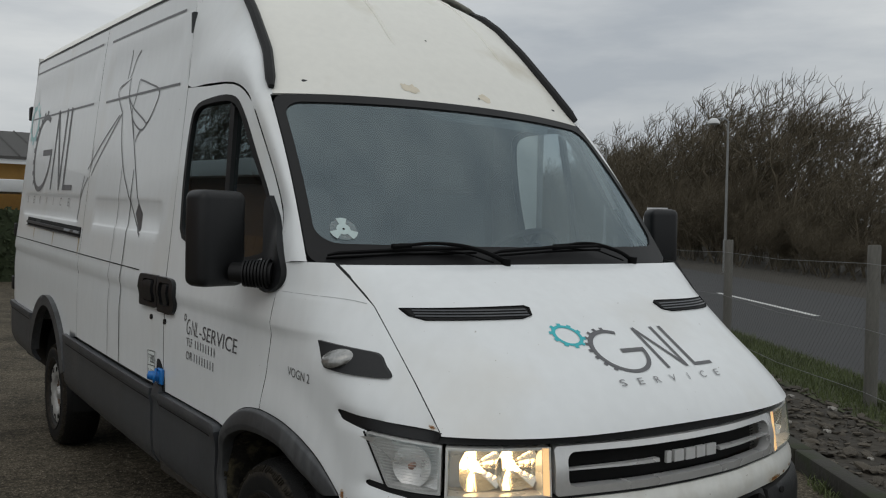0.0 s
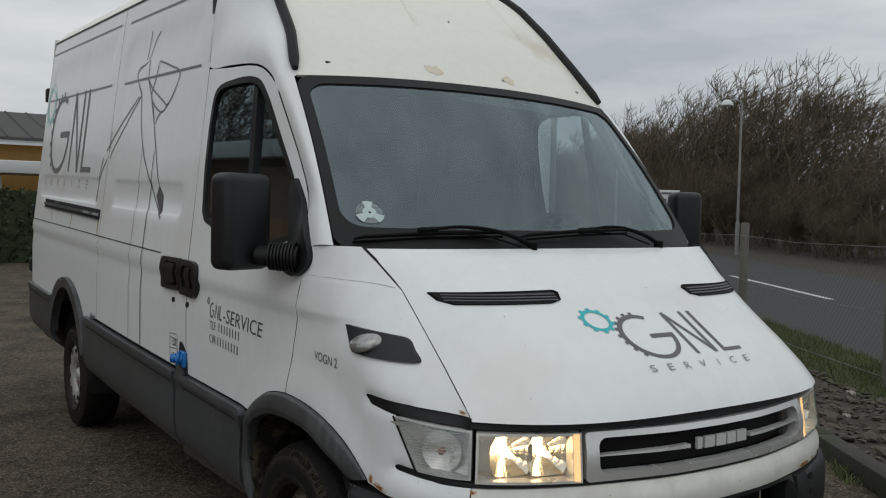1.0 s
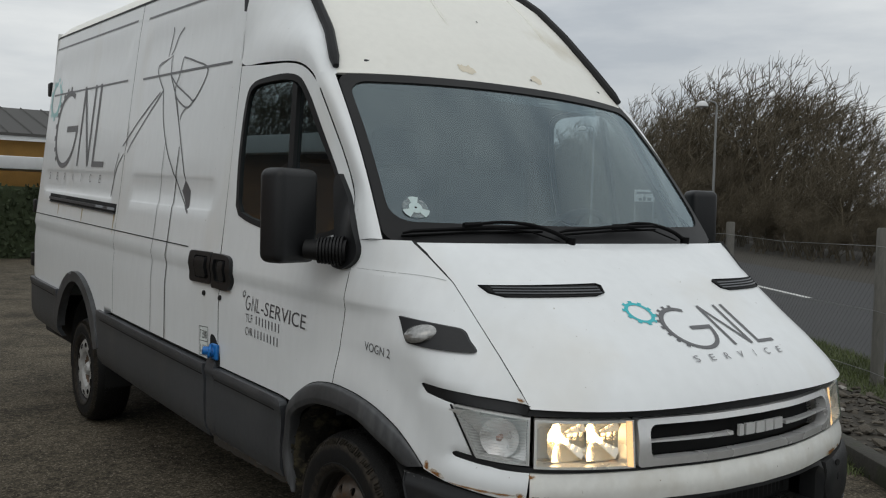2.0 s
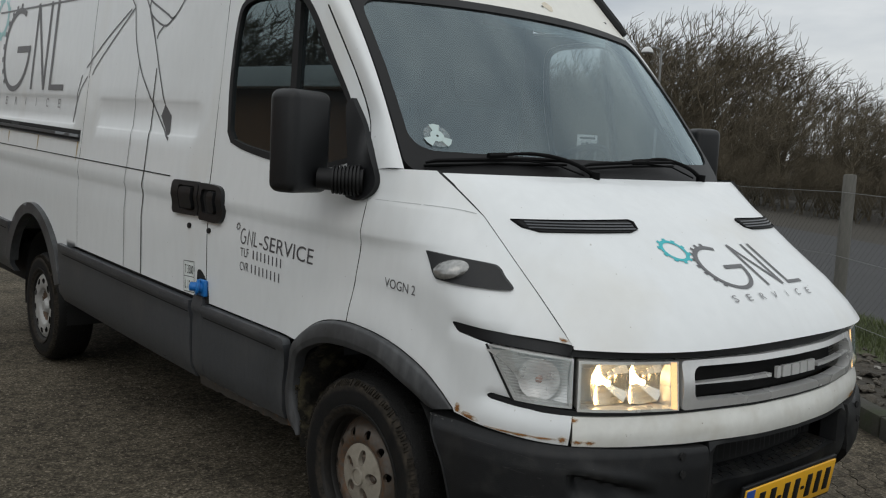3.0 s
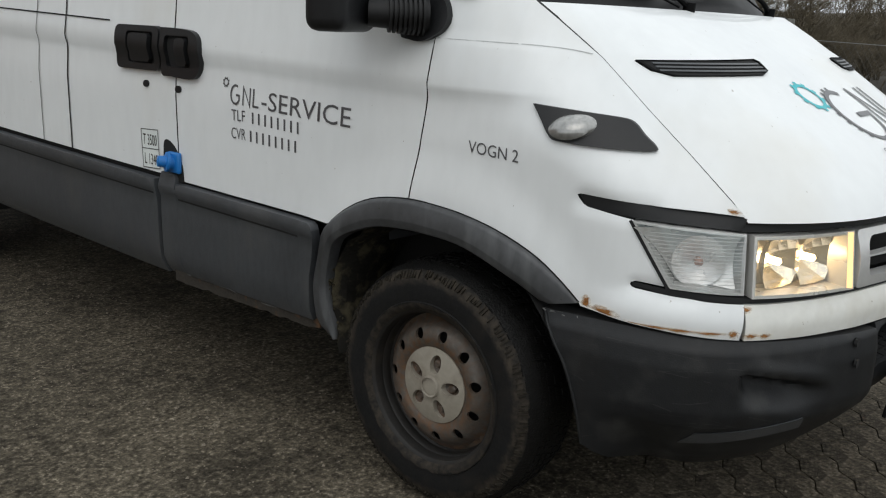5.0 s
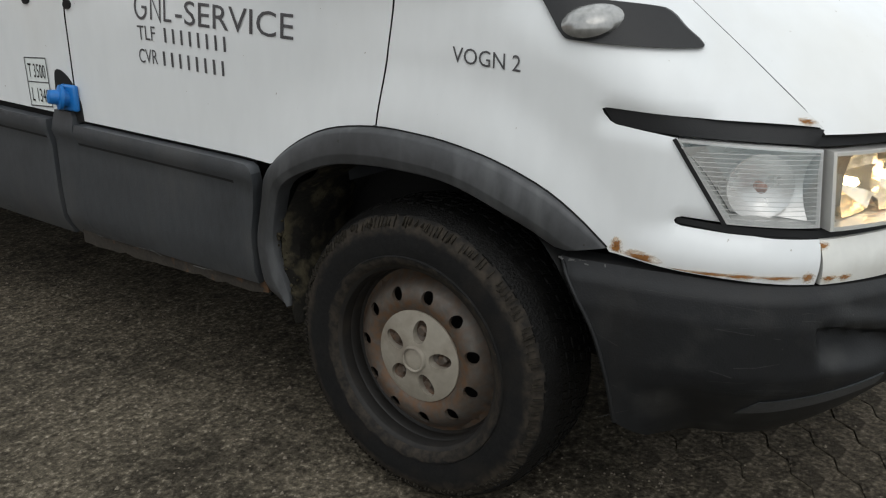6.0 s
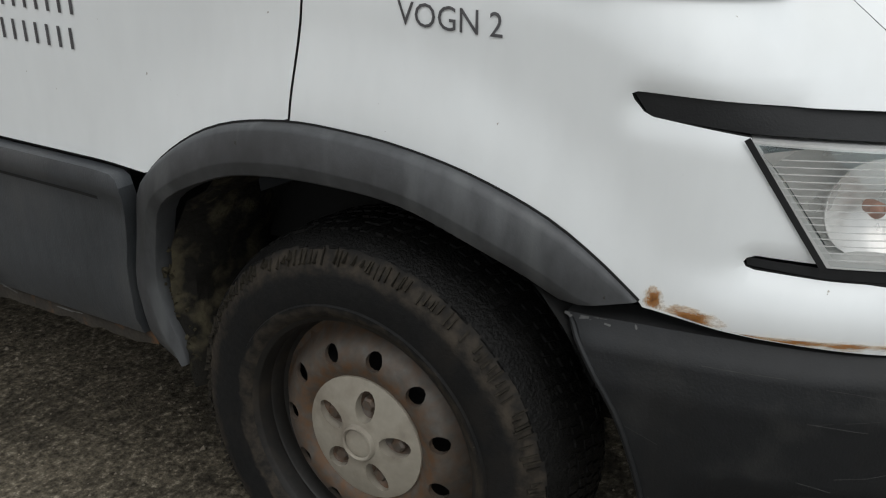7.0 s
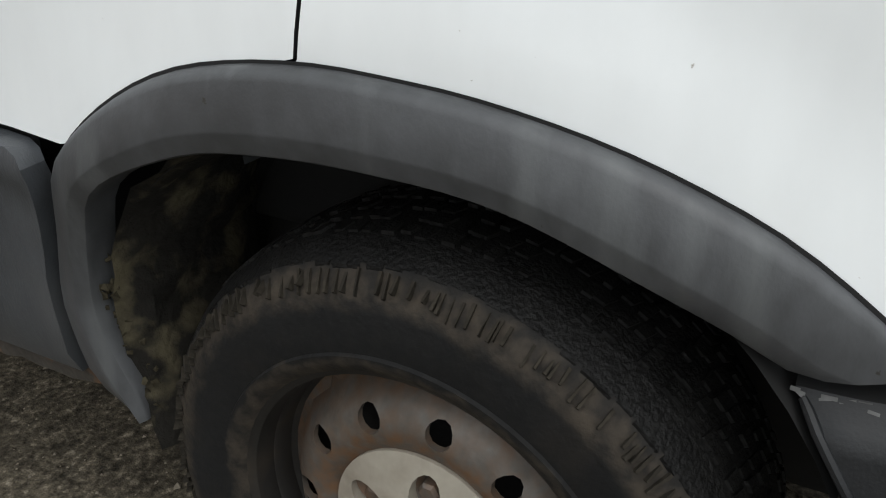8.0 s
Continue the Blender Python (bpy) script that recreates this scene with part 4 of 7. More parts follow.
# front bumper
def bumper(s, z, off=0.0):
    prof = float(np.interp((z - 0.29) / 0.33, (-0.1, 0, 0.08, 0.2, 0.5, 0.8, 0.93, 1.0), (0.0, 0.02, 0.028, 0.03, 0.034, 0.034, 0.026, 0.004)))
    y = float(np.interp(abs(s), PS, PY))
    prof = prof * smooth01((-0.27 - y) / 0.08) - 0.004
    # the lower edge is tucked in round the corner
    prof += float(np.interp(z, (0.28, 0.34, 0.39, 0.43, 0.46), (-0.12, -0.075, -0.035, -0.008, 0.0))) * smooth01((-0.42 - y) / 0.16)
    # the middle third stands back
    prof -= 0.045 * smooth01((front(0.40) - abs(s)) / 0.10) * smooth01((0.62 - z) / 0.06)
    # dent in the van's right corner: a sharp crease above, running out below
    if s < 0:
        a = (front(0.745) - abs(s)) / (front(0.745) - front(0.535))
        v = (0.560 - 0.052 * a - z) / 0.085
        prof -= 0.042 * smooth01(v / 0.22) * (1 - smooth01((v - 0.22) / 0.85)) * smooth01(a / 0.13) * (1 - smooth01((a - 0.45) / 0.6))
        prof += 0.006 * smooth01(1 - abs(v + 0.16) / 0.3) * smooth01(a / 0.3) * smooth01((1.1 - a) / 0.4)
    px, py, _ = skin(abs(s), 0.62, prof + off, -1 if s < 0 else 1)
    return (px, py, z)


sL = along(-0.309)
mid = front(0.385)
edge = spl2([(-sL, 0.622), (-along(-0.328), 0.598), (-along(-0.358), 0.555), (-along(-0.390), 0.50), (-along(-0.418), 0.42), (-along(-0.436), 0.335)], 3)
outline = edge + spl2([(-along(-0.485), 0.30), (-front(0.80), 0.288), (-front(0.62), 0.29), (-front(0.52), 0.325), (-front(0.46), 0.38), (-mid, 0.455)], 3)
outline += [(-mid + 0.012, 0.53), (-mid, 0.603), (-front(0.6), 0.611), (-front(0.735), 0.616), (-along(-0.5), 0.624)]
for sgn in (1, -1):
    o2 = [(s_ * sgn, z) for s_, z in outline]
    # near-black rim stands in for the shade behind the corner's edge
    part("bumper_corner", sheet(o2, (), bumper, 0.05, 0.009 if sgn > 0 else 0.025), [BUMPER, GAP], van, "dented black bumper corner")
    # rolled edge beside the wheel, rubbed grey
    part("bumper_lip", raw(*tube([Vector(bumper(s_ * sgn, z, -0.001)) for s_, z in edge[1:]], [0.0035] + [0.0045] * (len(edge) - 2), 8)), BUMPER, van)
    part("tow_cover", sheet([(sgn * -front(0.80), 0.370), (sgn * -front(0.585), 0.401), (sgn * -front(0.60), 0.436), (sgn * -front(0.785), 0.408)], (), lambda s, z, o=0.0: bumper(s, z, o + 0.004), 0.01, 0.03), CLAD, van)
    for z in (0.588, 0.542):
        c = Vector(bumper(sgn * -front(0.47), z, 0.0))
        part("bumper_screw", raw(*join(([c + Vector((0.011 * math.cos(a), -0.006 * (1 if i else 0), 0.011 * math.sin(a))) for i in (0, 1) for a in np.linspace(0, 5.5, 8)], [(k, (k + 1) % 8, 8 + (k + 1) % 8, 8 + k) for k in range(8)] + [tuple(range(8, 16))]))), GAP, van)
m0 = mid - 0.016
part("bumper_middle", sheet([(-m0, 0.610), (m0, 0.610), (m0 + 0.012, 0.53), (m0, 0.47), (m0 - 0.02, 0.375), (m0 - 0.06, 0.345), (-m0 + 0.06, 0.345), (-m0 + 0.02, 0.375), (-m0, 0.47), (-m0 - 0.012, 0.53)],
                            ([(-m0 + 0.025, 0.600), (m0 - 0.025, 0.600), (m0 - 0.025, 0.488), (-m0 + 0.025, 0.488)],), lambda s, z, o=0.0: bumper(s, z, o - 0.004), 0.05, 0.03), BUMPER, van, "black middle bumper section")
part("intake_back", sheet([(-m0 + 0.02, 0.606), (m0 - 0.02, 0.606), (m0 - 0.025, 0.475), (-m0 + 0.025, 0.475)], (), lambda s, z, o=0.0: bumper(s, 0.5, o - 0.09)[:2] + (z,), 0, 0.05), GAP, van)
for k in range(22):
    s_ = -m0 + 0.05 + k * (2 * m0 - 0.1) / 21
    part("intake_bar", strokes([[(s_, 0.51), (s_, 0.59)]], 0.006, lambda s, z, o=0.0: bumper(s, 0.5, o)[:2] + (z,), -0.082), BLACK, van)
# step with raised treads under the intake
V, Q = [], []
for i, s_ in enumerate(np.linspace(-m0 + 0.035, m0 - 0.035, 16)):
    a, b = Vector(bumper(s_, 0.488, 0.004)), Vector(bumper(s_, 0.5, -0.085))
    b.z = 0.500
    V += [a, b]
    if i:
        Q.append((2 * i - 2, 2 * i, 2 * i + 1, 2 * i - 1))
step_ob = part("bumper_step", raw(V, Q), BUMPER, van)
treads = []
for r in range(3):
    for k in range(16):
        s0 = -m0 + 0.05 + (k + 0.5 * (r % 2)) * (2 * m0 - 0.1) / 16
        s1 = s0 + 0.034
        if s1 > m0 - 0.04:
            continue
        f0, f1 = 0.14 + 0.27 * r, 0.33 + 0.27 * r
        c = []
        for s_, f in ((s0, f0), (s1, f0), (s1, f1), (s0, f1)):
            p = Vector(bumper(s_, 0.488, 0.004)).lerp(Vector(bumper(s_, 0.5, -0.085)), f)
            c.append((p.x, p.y, 0.489 + 0.012 * f))
        treads.append(([(x, y, z + 0.004) for x, y, z in c] + c, [(0, 1, 2, 3), (0, 4, 5, 1), (1, 5, 6, 2), (2, 6, 7, 3), (3, 7, 4, 0)]))
part("treads", raw(*join(*treads), False), BUMPER, step_ob)
# scratches on the bumper corner and scrapes on the arch flare
rsc = random.Random(17)
for i in range(26):
    s0, z0 = rsc.uniform(along(-0.36), front(0.70)), rsc.uniform(0.33, 0.60)
    ln, sl = rsc.uniform(0.02, 0.10), rsc.gauss(0, 0.3)
    part("scuff", strokes([[(-s0, z0), (-s0 + ln * 0.5, z0 + sl * ln * 0.5 + rsc.uniform(-0.003, 0.003)), (-s0 + ln, z0 + sl * ln)]], rsc.uniform(0.0004, 0.0012), bumper, 0.0008), DARKSCUFF, van)

for i in range(9):
    s0 = along(-0.305) + (along(-0.40) - along(-0.305)) * rsc.random()
    part("scuff", strokes([[(-s0, 0.6195 + rsc.uniform(-0.004, 0.002)), (-s0 + rsc.uniform(0.004, 0.012), 0.619 + rsc.uniform(-0.005, 0.002))]], rsc.uniform(0.0015, 0.004), bumper, 0.001), SCUFF, van)

for i in range(16):
    y0 = rsc.uniform(0.45, 2.6)
    part("scuff", strokes([[(y0, 0.398 + rsc.uniform(-0.006, 0.004)), (y0 + rsc.uniform(0.01, 0.05), 0.398 + rsc.uniform(-0.006, 0.004))]], rsc.uniform(0.001, 0.003), lambda y, z, o=0.0: flank(-1)(y, z, o + 0.012), 0.001), SCUFF, van)
# mud caked on the inner edge of the arch flare
lumps = []
for i in range(130):
    t = rsc.random() ** 1.4
    z0 = 0.375 + 0.20 * t
    y0 = float(np.interp(z0, (0.375, 0.41, 0.475, 0.54, 0.575), (0.330, 0.334, 0.356, 0.360, 0.352))) + rsc.gauss(0, 0.005)
    c = Vector(flank(-1)(y0, z0, rsc.uniform(-0.03, 0.010)))
    r = rsc.uniform(0.002, 0.007)
    d = [Vector((rsc.gauss(0, 1), rsc.gauss(0, 1), rsc.gauss(0, 1))).normalized() * r for _ in range(3)]
    lumps.append(([c + d[0], c - d[0] * 0.8, c + d[1], c - d[1] * 0.9, c + d[2], c - d[2]], [(0, 2, 4), (2, 1, 4), (1, 3, 4), (3, 0, 4), (2, 0, 5), (1, 2, 5), (3, 1, 5), (0, 3, 5)]))
tagged(part("mud_crust", raw(*join(*lumps), False), MUDLIGHT, van), kind="stuff")

# number plate, its characters as plain bars
plate = part("number_plate", box(-0.252, 0.252, -0.012, 0.0, -0.056, 0.056, 0.003), PLATE, van, "yellow number plate with black frame")
plate.matrix_basis = pose(0, -0.912, 0.410, 8, 0, 0)
part("plate_frame", box(-0.262, 0.262, -0.007, 0.004, -0.066, 0.066, 0.003), BLACK, plate)
part("plate_band", box(-0.250, -0.212, -0.0145, -0.011, -0.054, 0.054), PLATEBLUE, plate)
part("plate_band_mark", box(-0.238, -0.222, -0.0165, -0.014, -0.042, -0.024), STICKER, plate)
for x in (-0.165, -0.105, -0.03, 0.028, 0.10, 0.155, 0.21):
    part("plate_bar", box(x - 0.014, x + 0.014, -0.0145, -0.011, -0.036, 0.036, 0.001), BLACK, plate)
part("plate_bar", box(-0.075, -0.058, -0.0145, -0.011, -0.005, 0.004), BLACK, plate)
part("plate_bar", box(0.056, 0.073, -0.0145, -0.011, -0.005, 0.004), BLACK, plate)


# ---- wheels ----
def wheel(y, side, front_wheel):
    w = part("wheel", raw(*lathe([(-0.10, 0.05), (-0.10, 0.19), (0.02, 0.19), (0.02, 0.05)], 32)), DARKSTEEL, van)
    w.matrix_basis = pose(side * 0.806, y, 0.341, 0, 0, 0 if side > 0 else 180) @ Matrix.Diagonal((1, 0.952, 0.952, 1))
    prof = [(-0.095, 0.205), (-0.108, 0.23), (-0.113, 0.265), (-0.108, 0.305), (-0.095, 0.328), (-0.07, 0.339), (-0.035, 0.343), (0, 0.344), (0.035, 0.343), (0.07, 0.339), (0.092, 0.328),
            (0.104, 0.310), (0.110, 0.300), (0.1115, 0.285), (0.113, 0.262), (0.110, 0.238), (0.1135, 0.236), (0.113, 0.228), (0.106, 0.216), (0.094, 0.205)]
    prof = [(u, 0.205 + (r - 0.205) * 0.945) for u, r in prof]
    tyre = part("tyre", raw(*lathe(prof, 96)), TYRE, w, "worn dusty tyre")
    part("tread_band", raw(*lathe([(u, r + 0.0007) for u, r in prof[4:11]], 96)), TREAD, tyre)
    blocks, lugs = [], []
    rt = random.Random(int(y * 10) + side)
    for j in range(104):
        step = 2 * math.pi / 104
        wd = step * 0.74
        a0 = step * j + 0.010 * math.sin(j * 2.3)
        for u0, u1, sh in ((0.062, 0.094, 0.0), (0.038, 0.056, 0.5), (0.014, 0.032, 0.2), (-0.012, 0.008, 0.6), (-0.036, -0.018, 0.1), (-0.056, -0.042, 0.5), (-0.072, -0.062, 0.3), (-0.094, -0.078, 0.0)):
            if rt.random() < 0.1:
                continue
            u0, u1, sh = u0 + rt.uniform(-0.002, 0.003), u1 + rt.uniform(-0.003, 0.002), sh + rt.uniform(-0.15, 0.15)
            c = []
            cut, worn, skew = rt.uniform(0.6, 1.0), rt.uniform(-0.0030, -0.0008), rt.uniform(0.004, 0.022)
            if u1 > 0.08:
                cut, worn, skew = rt.uniform(1.1, 1.26), rt.uniform(-0.0046, -0.0034), rt.uniform(0.0, 0.006)
            for u, a in ((u0, 0), (u1, skew), (u1, wd * cut + skew), (u0, wd * cut)):
                for lift in (-0.004, 0.0056 + worn):
                    r = float(np.interp(abs(u), (0, 0.035, 0.07, 0.094), (0.3365, 0.3355, 0.3315, 0.319))) + lift
                    t = a0 + a + sh * step
                    c.append((u, r * math.cos(t), r * math.sin(t)))
            blocks.append((c, [(1, 3, 5, 7), (0, 2, 3, 1), (2, 4, 5, 3), (4, 6, 7, 5), (6, 0, 1, 7)]))
        # thin shoulder ribs, worn unevenly
        for half in (0.0, 0.5):
            if rt.random() < 0.12:
                continue
            c, h0, h1 = [], rt.uniform(0.0, 0.009), rt.uniform(0.0, 0.012)
            for u, r, a in ((0.096, 0.3195 - h0, wd * 0.06), (0.1105, 0.297 + h1, 0.0), (0.1105, 0.297 + h1, wd * rt.uniform(0.10, 0.26)), (0.096, 0.3195 - h0, wd * rt.uniform(0.12, 0.30))):
                for lift in (-0.004, 0.0022):
                    t = a0 + a + (half + rt.uniform(-0.03, 0.03)) * step
                    c.append((u + lift * 0.7, (r + lift * 0.8) * math.cos(t), (r + lift * 0.8) * math.sin(t)))
            lugs.append((c, [(1, 3, 5, 7), (0, 2, 3, 1), (2, 4, 5, 3), (4, 6, 7, 5), (6, 0, 1, 7)]))
    tagged(part("tread", raw(*join(*blocks), False), TREAD, tyre), kind="stuff")
    tagged(part("tread_shoulder", raw(*join(*lugs), False), TYREDUST, tyre), kind="stuff")
    # rim: dished disc with round holes
    def dish(a, b, off=0.0):
        r = math.hypot(a, b)
        u = float(np.interp(r, (0, 0.085, 0.1, 0.116, 0.130, 0.150, 0.164, 0.174, 0.180, 0.194), (0.064, 0.064, 0.072, 0.084, 0.086, 0.081, 0.070, 0.052, 0.044, 0.040)))
        return (u + off, a, b)
    circle = [(0.193 * math.cos(t), 0.193 * math.sin(t)) for t in np.linspace(0, 2 * math.pi, 64, endpoint=False)]
    holes = []
    for k in range(11):
        t = 2 * math.pi * k / 11 + 0.25
        cx, cy = 0.1435 * math.cos(t), 0.1435 * math.sin(t)
        holes.append([(cx + 0.0155 * math.cos(q) * math.cos(t) - 0.0145 * math.sin(q) * math.sin(t), cy + 0.0155 * math.cos(q) * math.sin(t) + 0.0145 * math.sin(q) * math.cos(t)) for q in np.linspace(0, 2 * math.pi, 12, endpoint=False)])
    rim = part("rim", sheet(circle, holes, dish, 0.008, 0.014), RIM, w, "rusty grey steel rim")
    part("rim_lip", raw(*lathe([(0.036, 0.185), (0.046, 0.196), (0.068, 0.198), (0.071, 0.2005), (0.085, 0.2005), (0.096, 0.204), (0.102, 0.212), (0.104, 0.219), (0.100, 0.222), (0.094, 0.218)], 72)), RIMLIP, rim)
    if front_wheel:
        def dome(a, b, off=0.0):
            r = math.hypot(a, b)
            return (0.094 - 0.014 * (r / 0.105) ** 2.5 + (0.004 if r < 0.026 else 0.0) + off, a, b)
        circle = [(0.105 * math.cos(t), 0.105 * math.sin(t)) for t in np.linspace(0, 2 * math.pi, 48, endpoint=False)]
        holes = []
        for k in range(5):
            t = 2 * math.pi * k / 5 + 0.14
            cx, cy = 0.064 * math.cos(t), 0.064 * math.sin(t)
            holes.append([(cx + 0.027 * math.cos(q) * math.cos(t) - 0.0175 * math.sin(q) * math.sin(t), cy + 0.027 * math.cos(q) * math.sin(t) + 0.0175 * math.sin(q) * math.cos(t)) for q in np.linspace(0, 2 * math.pi, 16, endpoint=False)])
        cap = part("hub_cap", sheet(circle, holes, dome, 0.024, 0.008), [CAP, CAP], w, "dirty grey plastic hub cap")
        ringv = lathe([(0.094, 0.031), (0.1005, 0.029), (0.1015, 0.0265), (0.1000, 0.0245), (0.0975, 0.024)], 32)
        part("cap_ring", raw(*ringv), CAP, cap)
        for k in range(5):
            t = 2 * math.pi * k / 5 + 0.14
            V, Fc = lathe([(0.052, 0.0), (0.052, 0.0135), (0.080, 0.0125), (0.084, 0.009), (0.084, 0.0)], 6)
            # sloping floor of the pocket round each nut
            V2, F2 = [], []
            for f, u in ((1.12, 0.078), (0.8, 0.073), (0.45, 0.066)):
                for q in np.linspace(0, 2 * math.pi, 16, endpoint=False):
                    ra, ta = 0.064 + 0.027 * f * math.cos(q), 0.0175 * f * math.sin(q)
                    V2.append((u, ra * math.cos(t) - ta * math.sin(t), ra * math.sin(t) + ta * math.cos(t)))
            for i in range(2):
                F2 += [(i * 16 + j, i * 16 + (j + 1) % 16, i * 16 + 16 + (j + 1) % 16, i * 16 + 16 + j) for j in range(16)]
            # darker rim colour on the cap's own floor, for the shade in the pocket
            part("nut_pocket", raw(V2, F2), RIM, cap)
            part("wheel_nut", raw([(x, y_ + 0.064 * math.cos(t), z + 0.064 * math.sin(t)) for x, y_, z in V], Fc, False), RIM, w)
    else:
        def plate(a, b, off=0.0):
            r = math.hypot(a, b)
            return (float(np.interp(r, (0, 0.035, 0.042, 0.060, 0.095, 0.112, 0.15, 0.185, 0.195), (0.094, 0.092, 0.070, 0.058, 0.064, 0.092, 0.098, 0.094, 0.086))) + off, a, b)
        circle = [(0.195 * math.cos(t), 0.195 * math.sin(t)) for t in np.linspace(0, 2 * math.pi, 56, endpoint=False)]
        holes = []
        for k in range(10):
            t = 2 * math.pi * k / 10 + 0.2
            cx, cy = 0.158 * math.cos(t), 0.158 * math.sin(t)
            holes.append([(cx + 0.017 * math.cos(q) * math.cos(t) - 0.027 * math.sin(q) * math.sin(t), cy + 0.017 * math.cos(q) * math.sin(t) + 0.027 * math.sin(q) * math.cos(t)) for q in np.linspace(0, 2 * math.pi, 14, endpoint=False)])
        # hole walls take the dark lip colour for the shade inside them
        part("hub_cap", sheet(circle, holes, plate, 0.02, 0.014), [REARCAP, RIMLIP], w, "grey slotted hub cap")
    return w


for side in (-1, 1):
    wheel(0.0, side, True)
    wheel(3.3, side, False)

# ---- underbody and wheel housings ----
# plain boxes added under the body to block light
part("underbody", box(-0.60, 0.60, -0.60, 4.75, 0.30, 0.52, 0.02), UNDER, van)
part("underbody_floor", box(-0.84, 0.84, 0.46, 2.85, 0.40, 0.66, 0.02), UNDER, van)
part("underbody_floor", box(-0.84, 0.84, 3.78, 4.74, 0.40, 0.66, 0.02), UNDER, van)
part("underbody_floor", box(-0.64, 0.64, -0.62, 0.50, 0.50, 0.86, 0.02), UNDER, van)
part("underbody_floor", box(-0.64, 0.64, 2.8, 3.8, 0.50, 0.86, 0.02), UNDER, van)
part("cargo_floor", box(-0.85, 0.85, 1.0, 4.75, 0.90, 0.95), UNDER, van)
part("axle", raw(*tube([(-0.8, 3.3, 0.345), (0.8, 3.3, 0.345)], 0.06, 12)), UNDER, van)
part("axle", raw(*tube([(-0.8, 0.0, 0.345), (0.8, 0.0, 0.345)], 0.05, 12)), UNDER, van)
for side in (-1, 1):
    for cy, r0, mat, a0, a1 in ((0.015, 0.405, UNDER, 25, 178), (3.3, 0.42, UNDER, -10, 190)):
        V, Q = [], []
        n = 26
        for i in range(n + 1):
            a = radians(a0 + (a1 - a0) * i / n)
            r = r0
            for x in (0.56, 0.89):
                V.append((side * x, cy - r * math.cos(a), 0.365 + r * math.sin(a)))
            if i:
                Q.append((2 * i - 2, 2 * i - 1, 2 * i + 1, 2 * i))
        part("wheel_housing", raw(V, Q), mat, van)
    # walls added to close the lit gap behind the wheels
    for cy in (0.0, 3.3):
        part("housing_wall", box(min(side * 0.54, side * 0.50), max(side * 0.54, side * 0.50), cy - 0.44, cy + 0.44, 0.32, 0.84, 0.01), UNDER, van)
    # mud-caked splash guard behind the front wheel
    V, Q = [], []
    rnd = random.Random(4)
    for i in range(15):
        t = i / 14
        y, z = float(np.interp(0.35 + 0.37 * t, (0.35, 0.41, 0.475, 0.54, 0.605, 0.665, 0.72), (0.325, 0.333, 0.355, 0.359, 0.342, 0.307, 0.22))), 0.35 + 0.37 * t
        for j, x in enumerate((0.915, 0.88, 0.83, 0.76, 0.68)):
            V.append((side * (x - 0.01 * t), y - 0.02 * (1 if 0 < j < 4 else 0) + rnd.uniform(-0.008, 0.008), z + rnd.uniform(-0.008, 0.008)))
        if i:
            for j in range(4):
                a = (i - 1) * 5 + j
                Q.append((a, a + 1, a + 6, a + 5))
    part("splash_guard", raw(V, Q), MUD, van, "mud-caked splash guard")
    # rusty sill edge under the door cladding
    part("sill_edge", sheet([(0.42, 0.375)] + [(0.42 + 0.68 * i / 24, 0.368 - 0.02 * i / 24 + 0.012 * noise.noise(Vector((i * 0.7, 0, 3)))) for i in range(1, 25)] + [(1.10, 0.40), (0.42, 0.41)], (), lambda y, z, o=0.0, S=flank(side): S(y, z, o - 0.006), 0.02, 0.06), OLDSILL, van, "rusty sill edge")

# ---- mirrors ----
def door_mirror(side):
    half = 0.091 if side < 0 else 0.068
    mir = part("door_mirror", box(-half, half, -0.055, 0.055, -0.157, 0.155, 0.030, 4), TRIM, van, "black plastic door mirror on a ribbed arm")
    mir.matrix_basis = pose(side * (1.015 if side < 0 else 1.095), 0.215, 1.362, 0, 0, -18 * side)
    part("mirror_glass", box(-0.058, 0.058, 0.050, 0.0565, -0.12, 0.12, 0.002), MIRRORGLASS, mir)
    arm = tube([(side * 0.975, 0.165, 1.252), (side * 0.93, 0.115, 1.250), (side * 0.875, 0.07, 1.248)], [0.033, 0.035, 0.039], 14)
    part("mirror_arm", raw(*arm), BLACK, van)
    for k in range(8):
        t = k / 7
        c = Vector((side * (0.945 - 0.060 * t), 0.128 - 0.050 * t, 1.250))
        ring = tube([c + Vector((side * 0.0024, 0.0020, 0)), c - Vector((side * 0.0024, 0.0020, 0))], 0.043 + 0.006 * t, 16)
        part("arm_rib", raw(*ring), BLACK, van)
    F = flank(side)
    tri = spl2([(0.211, 1.501), (0.232, 1.475), (0.203, 1.39), (0.167, 1.301), (0.145, 1.205), (0.110, 1.190), (0.066, 1.190), (0.018, 1.221), (0.015, 1.268), (0.062, 1.347), (0.118, 1.401), (0.178, 1.467)], 3)
    part("mirror_mount", sheet(tri, (), lambda y, z, o=0.0: F(y, z, o + 0.02), 0.035, 0.03), TRIM, van)


door_mirror(-1)
door_mirror(1)

